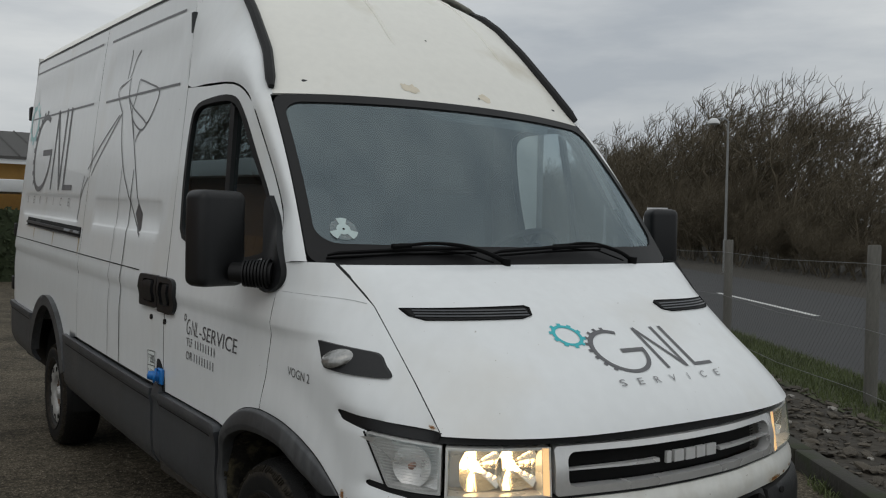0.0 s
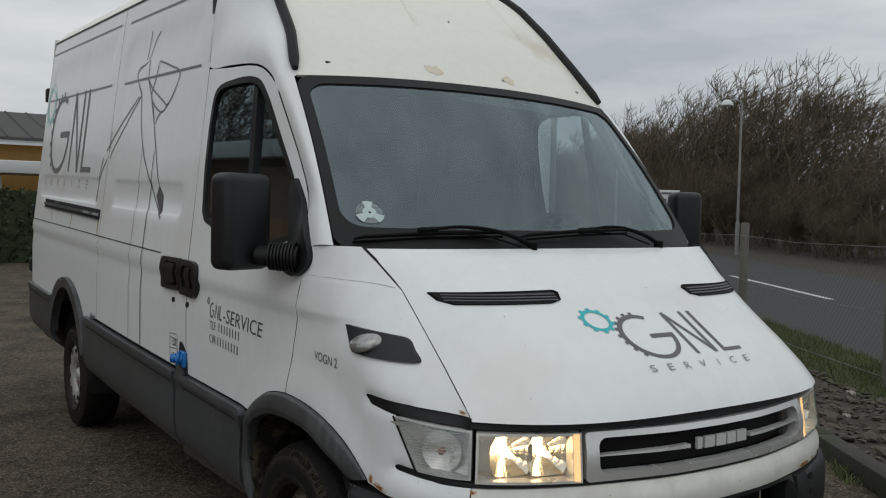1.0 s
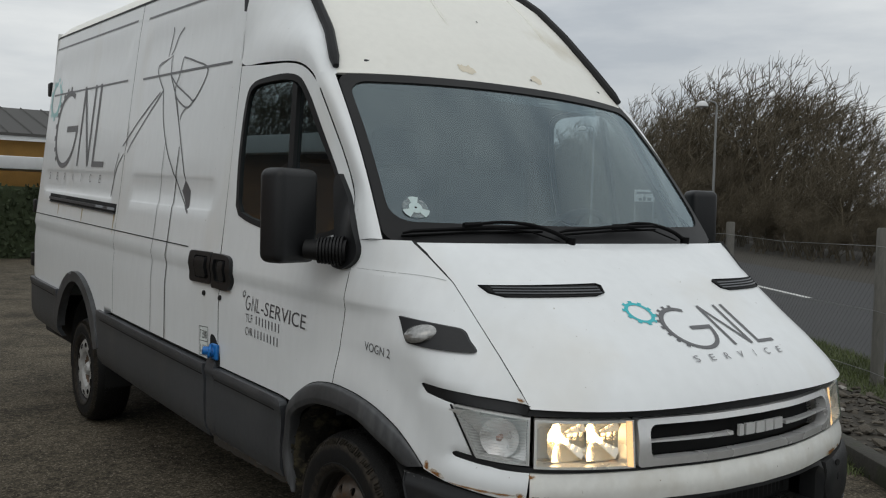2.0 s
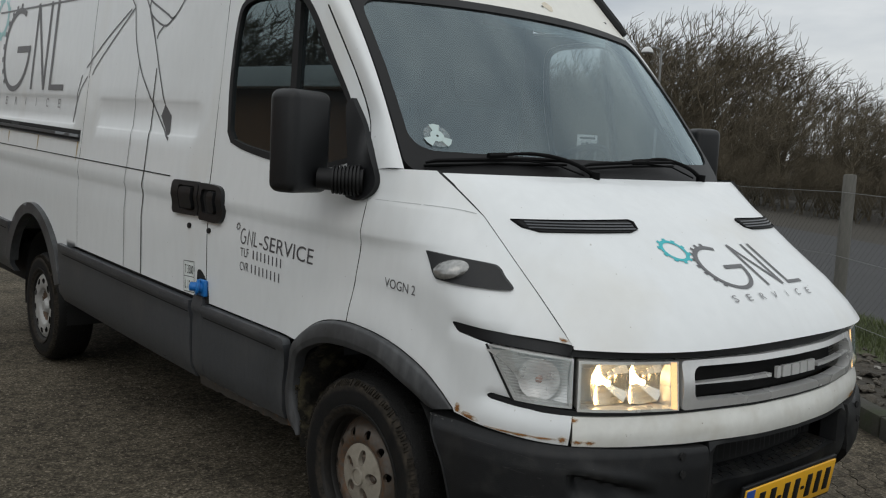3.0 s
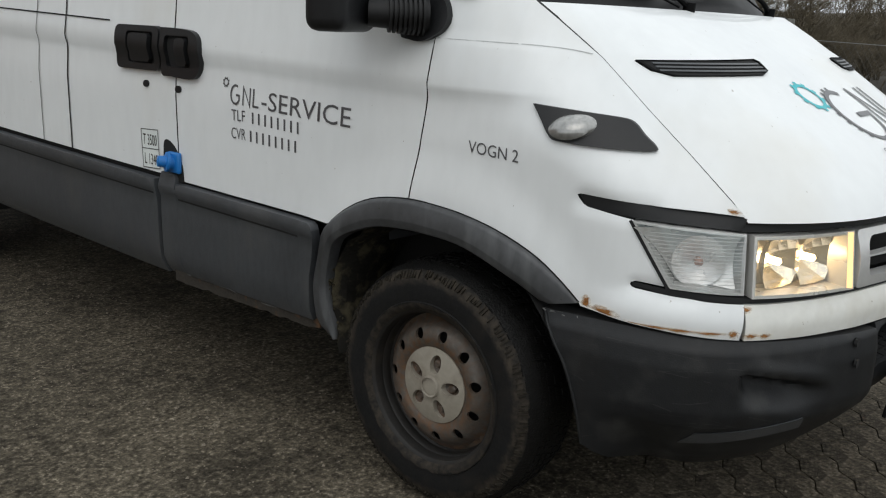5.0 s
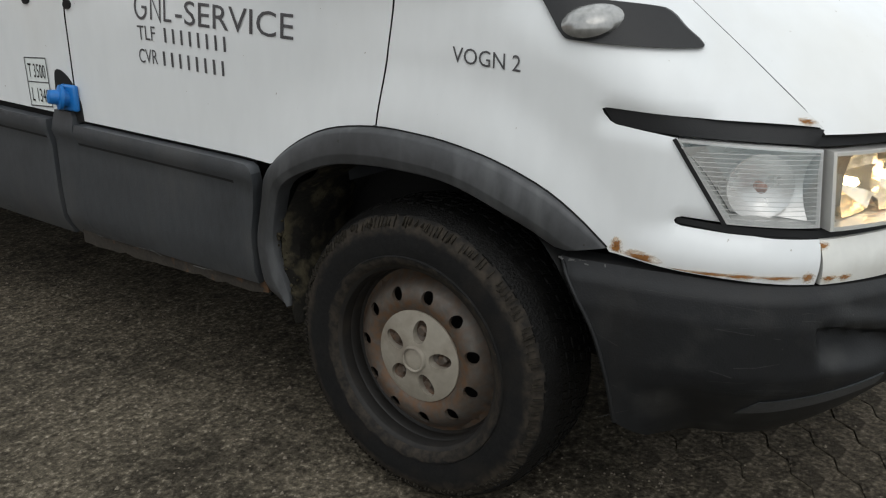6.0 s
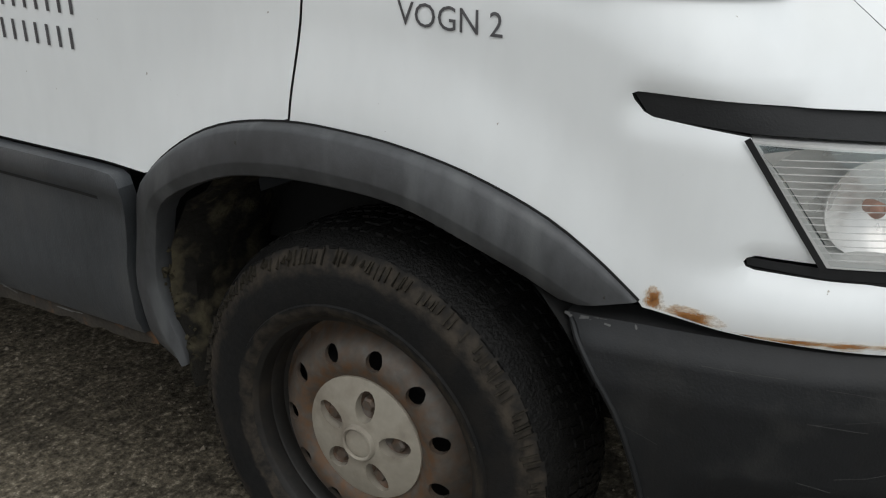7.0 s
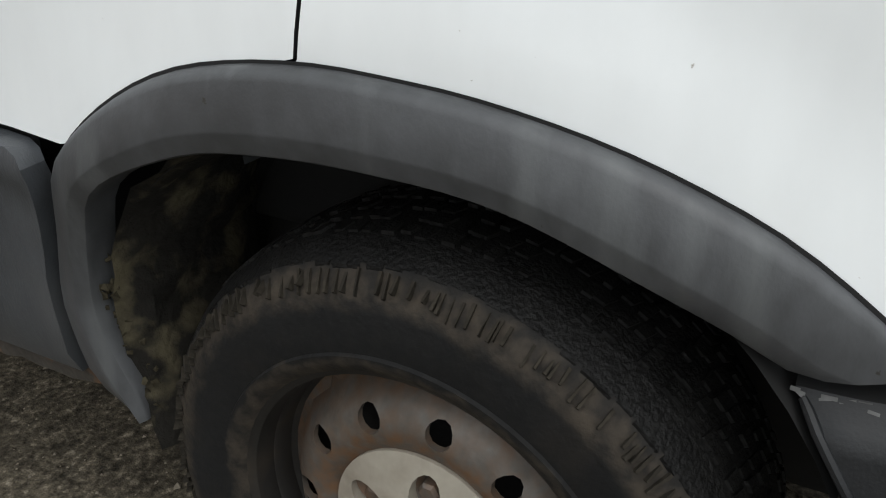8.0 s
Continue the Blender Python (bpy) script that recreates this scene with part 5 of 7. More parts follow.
# ---- wipers ----
def wiper(arm, b0, b1):
    A = spline([Vector(p) for p in arm], 5)
    n = len(A)
    w = part("wiper", raw(*tube(A, [0.0085 - 0.004 * i / (n - 1) for i in range(n)], 8)), WIPER, van, "black windscreen wiper")
    b0, b1 = Vector(b0), Vector(b1)
    up = Vector((0, -0.008, 0.010))
    part("blade", raw(*tube([b0, b0.lerp(b1, 0.06) + up * 0.6, b0.lerp(b1, 0.5) + up, b0.lerp(b1, 0.94) + up * 0.6, b1], [0.004, 0.006, 0.007, 0.006, 0.004], 6)), WIPER, w)
    # thin link rod under the arm
    part("link_rod", raw(*tube([A[-1] + Vector((0, 0, -0.006)), A[n // 2] + Vector((0.0, -0.002, -0.022)), A[2] + Vector((-0.02, 0.0, -0.014))], 0.003, 5)), WIPER, w)
    part("blade_rubber", raw(*tube([b0 - up * 0.9, b0.lerp(b1, 0.5) - up * 0.5, b1 - up * 0.9], 0.004, 5)), WIPER, w)
    part("spindle", raw(*tube([A[0] - Vector((0, 0.0, 0.03)), A[0] + Vector((0, -0.004, 0.012))], 0.017, 12)), WIPER, w)
    k = A[-1]
    part("clip", raw(*tube([k + Vector((-0.03, 0.004, -0.004)), k + Vector((0.035, -0.006, 0.0))], 0.011, 6)), WIPER, w)


wiper([(-0.172, -0.244, 1.298), (-0.24, -0.232, 1.328), (-0.33, -0.211, 1.351), (-0.43, -0.183, 1.358), (-0.53, -0.150, 1.348)], (-0.765, -0.094, 1.316), (-0.262, -0.207, 1.337))
wiper([(0.455, -0.222, 1.302), (0.385, -0.222, 1.334), (0.285, -0.212, 1.359), (0.20, -0.208, 1.363), (0.10, -0.212, 1.352)], (-0.205, -0.219, 1.326), (0.305, -0.212, 1.350))

# ---- bonnet details ----
for sgn in (-1, 1):
    def vent_at(a, b, off=0.0):
        return bonnet(a, b, off)
    o = [(sgn * 0.668, 1.168), (sgn * 0.29, 1.173), (sgn * 0.276, 1.167), (sgn * 0.288, 1.147), (sgn * 0.33, 1.139), (sgn * 0.62, 1.137), (sgn * 0.655, 1.148)]
    vent = part("air_vent", sheet(o, (grow(o, -0.007),), lambda a, b, q=0.0: vent_at(a, b, q + 0.005), 0.012, 0.02), WIPER, hood_ob, "black plastic air vent")
    part("vent_back", sheet(o, (), lambda a, b, q=0.0: vent_at(a, b, q + 0.0015), 0, 0.03), GAP, vent)
    for z in (1.1455, 1.153, 1.1605):
        part("slat", sheet([(sgn * 0.640, z), (sgn * 0.297, z), (sgn * 0.297, z + 0.0035), (sgn * 0.640, z + 0.0035)], (), lambda a, b, q=0.0: vent_at(a, b, q + 0.005), 0.004, 0.05), CLAD, vent)
    for k in range(8):
        x = sgn * (0.31 + 0.31 * k / 7)
        part("slat", strokes([[(x, 1.143), (x, 1.166)]], 0.0014, vent_at, 0.003), GAP, vent)


def gear(cx, cz, r, teeth, place, w=0.014, a0=0.0, a1=360.0, off=0.0018):
    """A toothed ring (or a part of one), as flat vinyl."""
    outer, inner_ = [], []
    for k in range(teeth):
        for f, rr in ((0.0, 0.5), (0.28, 0.5), (0.3, 1.25), (0.68, 1.25), (0.7, 0.5), (0.98, 0.5)):
            t = radians(a0 + (a1 - a0) * (k + f) / teeth)
            outer.append((cx + (r + rr * w) * math.cos(t), cz + (r + rr * w) * math.sin(t)))
    n = max(14, int((a1 - a0) / 8))
    for i in range(n + (0 if a1 - a0 > 359 else 1)):
        t = radians(a0 + (a1 - a0) * i / n)
        inner_.append((cx + (r - 0.5 * w) * math.cos(t), cz + (r - 0.5 * w) * math.sin(t)))
    lift = lambda a, b, o=0.0: place(a, b, o + off)
    if a1 - a0 > 359:
        return sheet(outer, (inner_,), lift, 0, max(0.02, r * 0.6))
    return sheet(outer + inner_[::-1], (), lift, 0, max(0.02, r * 0.6))


# ---- details of the flanks ----
def flank_at(side):
    """Surface over (y, z) with z as it stands, rake included."""
    F = flank(side)

    def place(y, z, off=0.0):
        zd = z - RAKE * max(y, 0)
        if zd > 1.3:
            zd = (zd + 0.0208 * max(y, 0)) / (1 + 0.016 * max(y, 0))
        return F(y, zd, off)
    return place


SIDE = flank(-1)
SIDEW = flank_at(-1)

# seams and swage lines
for ys, z0, z1, w in ((1.68, 0.70, 1.60, 0.008), (1.885, 0.70, 1.62, 0.004)):
    part("panel_seam", strokes([[(ys, z) for z in np.linspace(z0, z1, 60)]], w, SIDE, 0.003), GAP, van)
part("panel_seam", strokes([[(y, 1.158) for y in np.linspace(1.40, 4.80, 60)]], 0.005, SIDE, 0.003), GAP, van)
part("roof_gutter", strokes([[(y, 2.368) for y in np.linspace(1.12, 4.78, 40)]], 0.012, SIDE, 0.003), BLACK, van, "black roof gutter line")
for y0, y1, z in ((1.22, 2.42, 2.275), (2.62, 4.60, 2.285), (1.17, 2.38, 1.955), (2.66, 4.48, 1.965)):
    part("dark_stripe", strokes([[(y, z) for y in np.linspace(y0, y1, 24)]], 0.011, SIDE, 0.002), VINYL, van, "thin dark stripe on the flank")

# sliding door rail
rail = part("door_rail", sheet([(2.58, 1.243), (4.20, 1.255), (4.20, 1.312), (2.58, 1.300)], (), lambda y, z, o=0.0: SIDE(y, z, o + 0.004), 0.02, 0.05), GAP, van, "sliding door rail in a dark channel")
part("rail_bar", sheet([(2.58, 1.262), (4.20, 1.274), (4.20, 1.290), (2.58, 1.278)], (), lambda y, z, o=0.0: SIDE(y, z, o + 0.012), 0.012, 0.05), CLAD, rail)
part("rail_bar", sheet([(2.58, 1.243), (4.20, 1.255), (4.20, 1.260), (2.58, 1.248)], (), lambda y, z, o=0.0: SIDE(y, z, o + 0.010), 0.012, 0.05), CLAD, rail)
STREAK = material("rust_streak", (0.42, 0.33, 0.18), 0.6, vary=0.3, scale=20)
for y, ln in ((3.93, 0.075), (3.30, 0.095), (2.60, 0.11)):
    part("rust_streak", sheet([(y - 0.012, 1.243), (y + 0.014, 1.244), (y + 0.008, 1.243 - ln * 0.6), (y + 0.001, 1.243 - ln), (y - 0.006, 1.243 - ln * 0.7)], (), lambda y_, z, o=0.0: SIDE(y_, z, o + 0.0012), 0, 0.03), STREAK, van)
# rear door hinges
for z in (1.20, 2.02, 0.80):
    h = Vector(SIDE(4.74, z, 0.004))
    part("door_hinge", box(h.x - 0.018, h.x + 0.02, h.y - 0.03, h.y + 0.06, h.z - 0.05, h.z + 0.05, 0.008), BLACK, van)


def handle(outline, y0, y1, z0, z1, right):
    h = part("door_handle", sheet(outline, (rounded(y0, y1, z0, z1, 0.012),), lambda y, z, o=0.0: SIDEW(y, z, o + 0.016), 0.018, 0.02), TRIM, van, "black plastic door handle")
    part("recess", sheet(rounded(y0 - 0.004, y1 + 0.004, z0 - 0.004, z1 + 0.004, 0.012), (), lambda y, z, o=0.0: SIDEW(y, z, o + 0.003), 0, 0.03), GAP, h)
    gy0, gy1 = (y0 + 0.012, y0 + 0.062) if right else (y0 + 0.02, y1 - 0.02)
    part("grip", sheet(rounded(gy0, gy1, z0 + 0.006, z1 - 0.006, 0.012), (), lambda y, z, o=0.0: SIDEW(y, z, o + 0.022), 0.014, 0.02), TRIM, h)


handle(rounded(1.108, 1.345, 1.055, 1.190, 0.022), 1.135, 1.28, 1.075, 1.172, False)
handle(spl2([(1.098, 1.188), (1.0, 1.186), (0.94, 1.178), (0.912, 1.150), (0.908, 1.09), (0.925, 1.052), (0.96, 1.040), (1.05, 1.044), (1.098, 1.05), (1.098, 1.12)], 3), 0.955, 1.075, 1.072, 1.165, True)
for y, z in ((1.196, 1.012), (1.028, 1.006)):
    part("key_hole", sheet([(y + 0.014 * math.cos(a), z + 0.011 * math.sin(a)) for a in np.linspace(0, 2 * math.pi, 14, endpoint=False)], (), lambda y_, z_, o=0.0: SIDEW(y_, z_, o + 0.005), 0.006, 0.02), BLACK, van)

# load sticker with its two lines
stick = part("load_sticker", sheet([(1.238, 0.868), (1.142, 0.872), (1.136, 0.745), (1.232, 0.741)], (), lambda y, z, o=0.0: SIDEW(y, z, o + 0.001), 0, 0.03), STICKER, van, "worn pale sticker with two black lines of writing")
part("sticker_edge", strokes([[(1.236, 0.866), (1.144, 0.870), (1.138, 0.747), (1.230, 0.743), (1.236, 0.866)], [(1.233, 0.805), (1.141, 0.808)]], 0.003, SIDEW, 0.0022), VINYL, stick)
part("writing", lettering("T 3500", 0.05, SIDEW, 1.226, 0.818, -1.0, 0.0022, 0.075), BLACK, stick)
part("writing", lettering("L 1340", 0.05, SIDEW, 1.222, 0.756, -1.0, 0.0022, 0.075), BLACK, stick)

# filler recess with the blue cap
rec = spl2([(1.115, 0.72), (1.115, 0.80), (1.108, 0.842), (1.08, 0.842), (1.045, 0.815), (1.02, 0.77), (1.015, 0.72)], 3)
fill = part("filler_recess", sheet(rec, (), lambda y, z, o=0.0: SIDEW(y, z, o + 0.003), 0.004, 0.02), GAP, van)
V, Fc = lathe([(0, 0.0), (0, 0.021), (0.018, 0.023), (0.020, 0.031), (0.028, 0.031), (0.030, 0.019), (0.052, 0.017), (0.056, 0.0)], 20)
c = Vector(SIDEW(1.056, 0.778, 0.004))
turn = Matrix.Rotation(radians(160), 3, "Z") @ Matrix.Rotation(radians(-8), 3, "Y")
part("filler_cap", raw([c + turn @ Vector(v) for v in V], Fc), BLUE, van, "blue plastic filler cap")
part("cap_plate", box(c.x - 0.012, c.x + 0.004, c.y - 0.036, c.y + 0.026, c.z - 0.032, c.z + 0.034, 0.006), BLUE, van)

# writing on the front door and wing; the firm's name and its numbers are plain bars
TILTED = lambda a, b, o=0.0: SIDEW(a + 0.010, b + 0.008 - 0.048 * (0.752 - a), o)
part("name_arc", strokes([[(0.745, 1.003), (0.731, 1.003)] + [(0.748 + 0.020 * math.cos(radians(t)), 1.004 + 0.026 * math.sin(radians(t))) for t in range(212, 491, 14)]], 0.006, TILTED), VINYL, van)
part("name_bar", strokes([[(0.713, 0.978), (0.713, 1.030), (0.683, 0.978), (0.683, 1.030)], [(0.668, 1.030), (0.668, 0.981), (0.645, 0.981)]], 0.006, TILTED), VINYL, van)
part("writing", lettering("-SERVICE", 0.073, TILTED, 0.636, 0.978, -1.0, 0.0016, 0.350), VINYL, van)
part("name_ring", gear(0.802, 1.044, 0.010, 8, SIDEW, 0.004), VINYL, van)
part("writing", lettering("TLF", 0.046, SIDEW, 0.775, 0.938, -1.0, 0.0016, 0.062), VINYL, van)
part("writing", lettering("CVR", 0.046, SIDEW, 0.778, 0.886, -1.0, 0.0016, 0.066), VINYL, van)
for row, z in enumerate((0.936, 0.884)):
    for i in range(8):
        y = 0.680 - i * 0.0268 + (0.01 if row else 0)
        part("number_bar", strokes([[(y, z - i * 0.0012), (y, z + 0.032 - i * 0.0012)]], 0.007, SIDEW), VINYL, van)
part("writing", lettering("VOGN 2", 0.040, lambda a, b, o=0.0: SIDEW(a, b + 0.06 * (a + 0.14), o), -0.078, 0.943, -1.0, 0.0016, 0.138), VINYL, van)


def emblem_on(place, cx, cz, kx, kz, teal, sx, bar_u, bar_step, bar_v, bar_h, heavy=1.0, letter_w=0.075, lift=0.0022, ink=VINYL):
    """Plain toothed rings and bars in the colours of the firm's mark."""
    c = lambda u, v: (cx + sx * kx * u, cz + kz * v)
    w = 0.045 * min(kx, kz) * heavy
    on = lambda a, b, o=0.0: place(*c(-0.62 + a, 0.30 + b), o)
    part("mark_ring", gear(0, 0, 0.155, 10, on, 0.042), teal, van, "teal toothed ring")
    on = lambda a, b, o=0.0: place(*c(-0.12 + a, b), o)
    part("mark_arc", gear(0, 0, 0.335, 9, on, 0.05 * heavy, 80, 235), ink, van)
    part("mark_arc", strokes([[(0.33 * math.cos(radians(a)), 0.33 * math.sin(radians(a))) for a in range(62, 361, 9)]], 0.052 * heavy, on, 0.0022), ink, van)
    on = lambda a, b, o=0.0: place(*c(a, b), o)
    part("mark_bar", strokes([[(-0.10, 0.0), (0.235, 0.0)]], 0.06 * heavy, on, 0.0026), ink, van)
    for p, q in (((0.34, -0.33), (0.34, 0.36)), ((0.34, 0.36), (0.63, -0.33)), ((0.63, -0.33), (0.63, 0.36))):
        part("mark_bar", strokes([[p, q]], 0.045 * heavy, on, 0.0022), ink, van)
    part("mark_bar", strokes([[(0.77, 0.36), (0.77, -0.31), (1.06, -0.31)]], 0.05 * heavy, on, 0.0022), ink, van)
    for i, ch in enumerate("SERVICE"):
        u = bar_u + i * bar_step
        wide = 0.018 if ch == "I" else letter_w
        part("writing", lettering(ch, bar_h * 2.85, on, u - wide / 2, bar_v - bar_h, 1.0, lift, wide), GREYVINYL, van)


emblem_on(bonnet, -0.04, 1.046, 0.292, 0.152, TEAL, 1.0, -0.44, 0.237, -0.485, 0.055, 1.0, 0.085)
emblem_on(SIDE, 3.87, 1.726, 0.868, 0.70, FADED_TEAL, -1.0, -0.50, 0.2516, -0.427, 0.034, 0.9, 0.055, 0.007, SHEEN_INK)

# outline drawing on the sliding door
DRAW = [[(1.951, 2.125), (2.132, 2.093), (2.107, 2.033), (2.016, 1.96)], [(1.932, 2.027), (1.846, 1.976), (1.794, 1.952)],
        [(1.778, 2.099), (1.60, 2.055), (1.438, 1.997), (1.557, 1.874), (1.635, 1.891)], [(1.778, 2.099), (1.80, 2.02), (1.837, 1.926), (1.66, 1.843), (1.557, 1.874)],
        [(1.794, 1.952), (1.635, 1.891)], [(1.66, 1.843), (1.707, 1.815), (1.72, 1.79)], [(2.016, 1.96), (1.962, 1.806), (1.86, 1.66), (1.751, 1.563), (1.60, 1.44), (1.472, 1.347)],
        [(1.932, 2.027), (1.81, 1.90), (1.741, 1.791), (1.64, 1.63), (1.554, 1.50)], [(2.016, 1.955), (2.26, 1.82), (2.46, 1.70), (2.501, 1.66)], [(2.06, 1.952), (2.35, 1.83), (2.60, 1.70)],
        [(1.98, 2.132), (1.95, 2.156), (1.90, 2.22), (1.841, 2.251)], [(2.02, 2.13), (2.0, 2.20), (1.984, 2.273)], [(1.951, 2.125), (1.93, 2.03)], [(1.837, 1.926), (1.79, 1.86), (1.741, 1.791)]]
for ln in DRAW:
    part("drawn_line", strokes([spl2(ln, 4)], 0.009, SIDEW, 0.002), VINYL, van, "thin dark drawn line")
for ln in ([(2.57, 1.655), (2.66, 1.58), (2.734, 1.419)], [(2.652, 1.666), (2.70, 1.56), (2.735, 1.42)]):
    part("drawn_line", strokes([spl2(ln, 4)], 0.009, SIDEW, 0.002), VINYL, van)
part("drawn_tip", sheet([(1.554, 1.50), (1.585, 1.45), (1.472, 1.347), (1.478, 1.45)], (), lambda y, z, o=0.0: SIDEW(y, z, o + 0.002), 0, 0.04), VINYL, van)

# crease high on the wing, its shade painted as a thin grey line
CREASE = material("grey_crease_line", (0.42, 0.43, 0.43), 0.6, vary=0.25, scale=20)
part("panel_joint", strokes([spl2([(0.040, 1.199), (-0.10, 1.197), (-0.20, 1.194), (-0.262, 1.188), (-0.300, 1.180)], 4)], 0.0020, SIDE, 0.0012), CREASE, van)

# side marker lamp on the wing
mk = spl2([(-0.236, 1.071), (-0.30, 1.065), (-0.40, 1.054), (-0.432, 1.045), (-0.462, 1.020), (-0.492, 0.997), (-0.486, 0.989), (-0.40, 0.991), (-0.315, 0.997), (-0.290, 1.004), (-0.262, 1.038)], 3)
mark = part("marker_lamp", sheet(mk, (), lambda y, z, o=0.0: SIDE(y, z, o + 0.010), 0.014, 0.015), TRIM, van, "black side marker with a clear oval lens")
V, Fc = lathe([(0, 0.0), (0.010, 0.0), (0.009, 0.35), (0.006, 0.7), (0.002, 0.92), (-0.004, 1.0)], 24)
V2 = []
for u, a, b in V:
    y, z = -0.330 + a * 0.046, 1.028 + b * 0.028 - a * 0.004
    V2.append(SIDE(y, z, 0.016 + u * 1.8))
MARKLENS = material("clear_ribbed_lens", (0.30, 0.30, 0.29), 0.22, metal=0.5, vary=0.35, scale=45, coat=0.5)
part("lens", raw(V2, Fc), MARKLENS, mark)

# rust on the white nose edge and the wing
rndr = random.Random(9)


def blot(a, b, ra, rb, place, mat, name, off=0.0015, n=15):
    pts = []
    for i in range(n):
        t = 2 * math.pi * i / n
        k = rndr.uniform(0.6, 1.15)
        pts.append((a + ra * k * math.cos(t), b + rb * k * math.sin(t)))
    part(name, sheet(pts, (), lambda p, q, o=0.0: place(p, q, o + off), 0, 0.02), mat, van)


def rust_skin(name, strong, seed):
    """Rust bleeding through paint: dark in the middle, orange round it, thinning out to nothing."""
    mat = bpy.data.materials.new(name)
    mat.use_nodes = True
    n, l = mat.node_tree.nodes, mat.node_tree.links
    b, out = n["Principled BSDF"], n["Material Output"]
    b.inputs["Roughness"].default_value = 0.9
    tc, ln, nz, sm = n.new("ShaderNodeTexCoord"), n.new("ShaderNodeVectorMath"), n.new("ShaderNodeTexNoise"), n.new("ShaderNodeMath")
    ln.operation, sm.operation = "LENGTH", "MULTIPLY_ADD"
    mp = n.new("ShaderNodeMapping")
    mp.inputs["Location"].default_value = (seed, seed * 0.7, 0)
    nz.inputs["Scale"].default_value, nz.inputs["Detail"].default_value, nz.inputs["Roughness"].default_value = 3.4, 8.0, 0.6
    sm.inputs[1].default_value = -1.25
    l.new(tc.outputs["Object"], ln.inputs[0]), l.new(tc.outputs["Object"], mp.inputs["Vector"]), l.new(mp.outputs["Vector"], nz.inputs["Vector"])
    l.new(nz.outputs["Fac"], sm.inputs[0]), l.new(ln.outputs["Value"], sm.inputs[2])
    shift = n.new("ShaderNodeMath")
    shift.operation = "MULTIPLY_ADD"
    shift.inputs[1].default_value, shift.inputs[2].default_value = -1.0, strong
    l.new(sm.outputs[0], shift.inputs[0])
    col, al = n.new("ShaderNodeValToRGB"), n.new("ShaderNodeValToRGB")
    e = col.color_ramp.elements
    e[0].position, e[0].color = 0.10, (0.60, 0.35, 0.09, 1)
    e[1].position, e[1].color = 0.95, (0.08, 0.032, 0.012, 1)
    mid_ = e.new(0.45)
    mid_.color = (0.30, 0.115, 0.014, 1)
    al.color_ramp.elements[0].position, al.color_ramp.elements[1].position = 0.0, 0.62
    l.new(shift.outputs[0], col.inputs["Fac"]), l.new(shift.outputs[0], al.inputs["Fac"])
    l.new(col.outputs["Color"], b.inputs["Base Color"]), l.new(al.outputs["Color"], b.inputs["Alpha"])
    return mat


RUSTS = [rust_skin("rust_bleed", 0.22, 1.3), rust_skin("rust_fleck", 0.05, 4.1)]


def on_wing(y, z, o=0.0):
    lip = 0.011 * math.sin(math.pi * min(1.0, max(0.0, (z - 0.606) / 0.098))) ** 1.3 * smooth01((-0.40 - y) / 0.10)
    return SIDE(y, z, o + lip - pocket(y, z))


def rust_patch(a, b, ra, rb, place, mat, off=0.0022):
    """A patch of bleeding rust whose own coordinates run from -1 to 1."""
    low = (lambda y: float(np.interp(-y, (0.393, 0.52, 0.62, 0.70), (0.650, 0.634, 0.627, 0.622)))) if place is on_wing else (lambda y: 0.0)
    me = sheet([(a + ra * math.cos(t) * 1.2, max(low(a + ra * math.cos(t) * 1.2), b + rb * math.sin(t) * 1.2)) for t in np.linspace(0.05, 2 * math.pi + 0.05, 28, endpoint=False)], (), lambda p, q, o=0.0: place(p, q, o + off), 0, 0.03)
    c, e1, e2 = Vector(place(a, b, off)), Vector(place(a + ra, b, off)), Vector(place(a, b + rb, off))
    u, v = e1 - c, e2 - c
    w = u.cross(v).normalized() * max(ra, rb)
    m = Matrix(((u.x, v.x, w.x, c.x), (u.y, v.y, w.y, c.y), (u.z, v.z, w.z, c.z), (0, 0, 0, 1)))
    me.transform(m.inverted())
    o = part("rust_patch", me, mat, van, "rust bleeding through the white paint")
    o.matrix_basis = m


rust_patch(-0.450, 0.643, 0.046, 0.018, on_wing, RUSTS[0])
rust_patch(-0.410, 0.658, 0.014, 0.020, on_wing, RUSTS[0])
for y, ra, rb in ((-0.505, 0.055, 0.006), (-0.56, 0.06, 0.007), (-0.605, 0.05, 0.008), (-0.655, 0.05, 0.007), (-0.69, 0.012, 0.016)):
    rust_patch(y, 0.634, ra, rb, on_wing, RUSTS[1])
onnose = lambda s, z, o=0.0: arc(s, z, o + 0.011 * math.sin(math.pi * min(1, max(0, (z - 0.602) / 0.094))) ** 1.3 - 0.002)
for s_, z in ((-front(0.725), 0.626), (-front(0.70), 0.625), (-front(0.735), 0.68), (front(0.55), 0.622), (front(0.62), 0.628), (front(0.5), 0.618)):
    rust_patch(s_, z + 0.004, 0.024, 0.010, onnose, RUSTS[1], 0.004)
rust_patch(front(0.46), 0.624, 0.060, 0.012, onnose, RUSTS[0], 0.004)
rust_patch(-0.665, 0.882, 0.02, 0.008, SIDE, RUSTS[1])
# peeled paint on the raised roof above the windscreen, ribs pressed into it
for a, b, ra, rb in ((-0.175, 0.045, 0.040, 0.020), (0.172, 0.040, 0.034, 0.018), (-0.20, 0.05, 0.02, 0.014)):
    blot(a, b, ra, rb, front_roof, PEEL, "peeled_paint", 0.0012)
for a, b in ((0.135, 0.035), (0.03, 0.30)):
    blot(a, b, 0.006, 0.005, front_roof, BLACK, "chip", 0.003, 7)
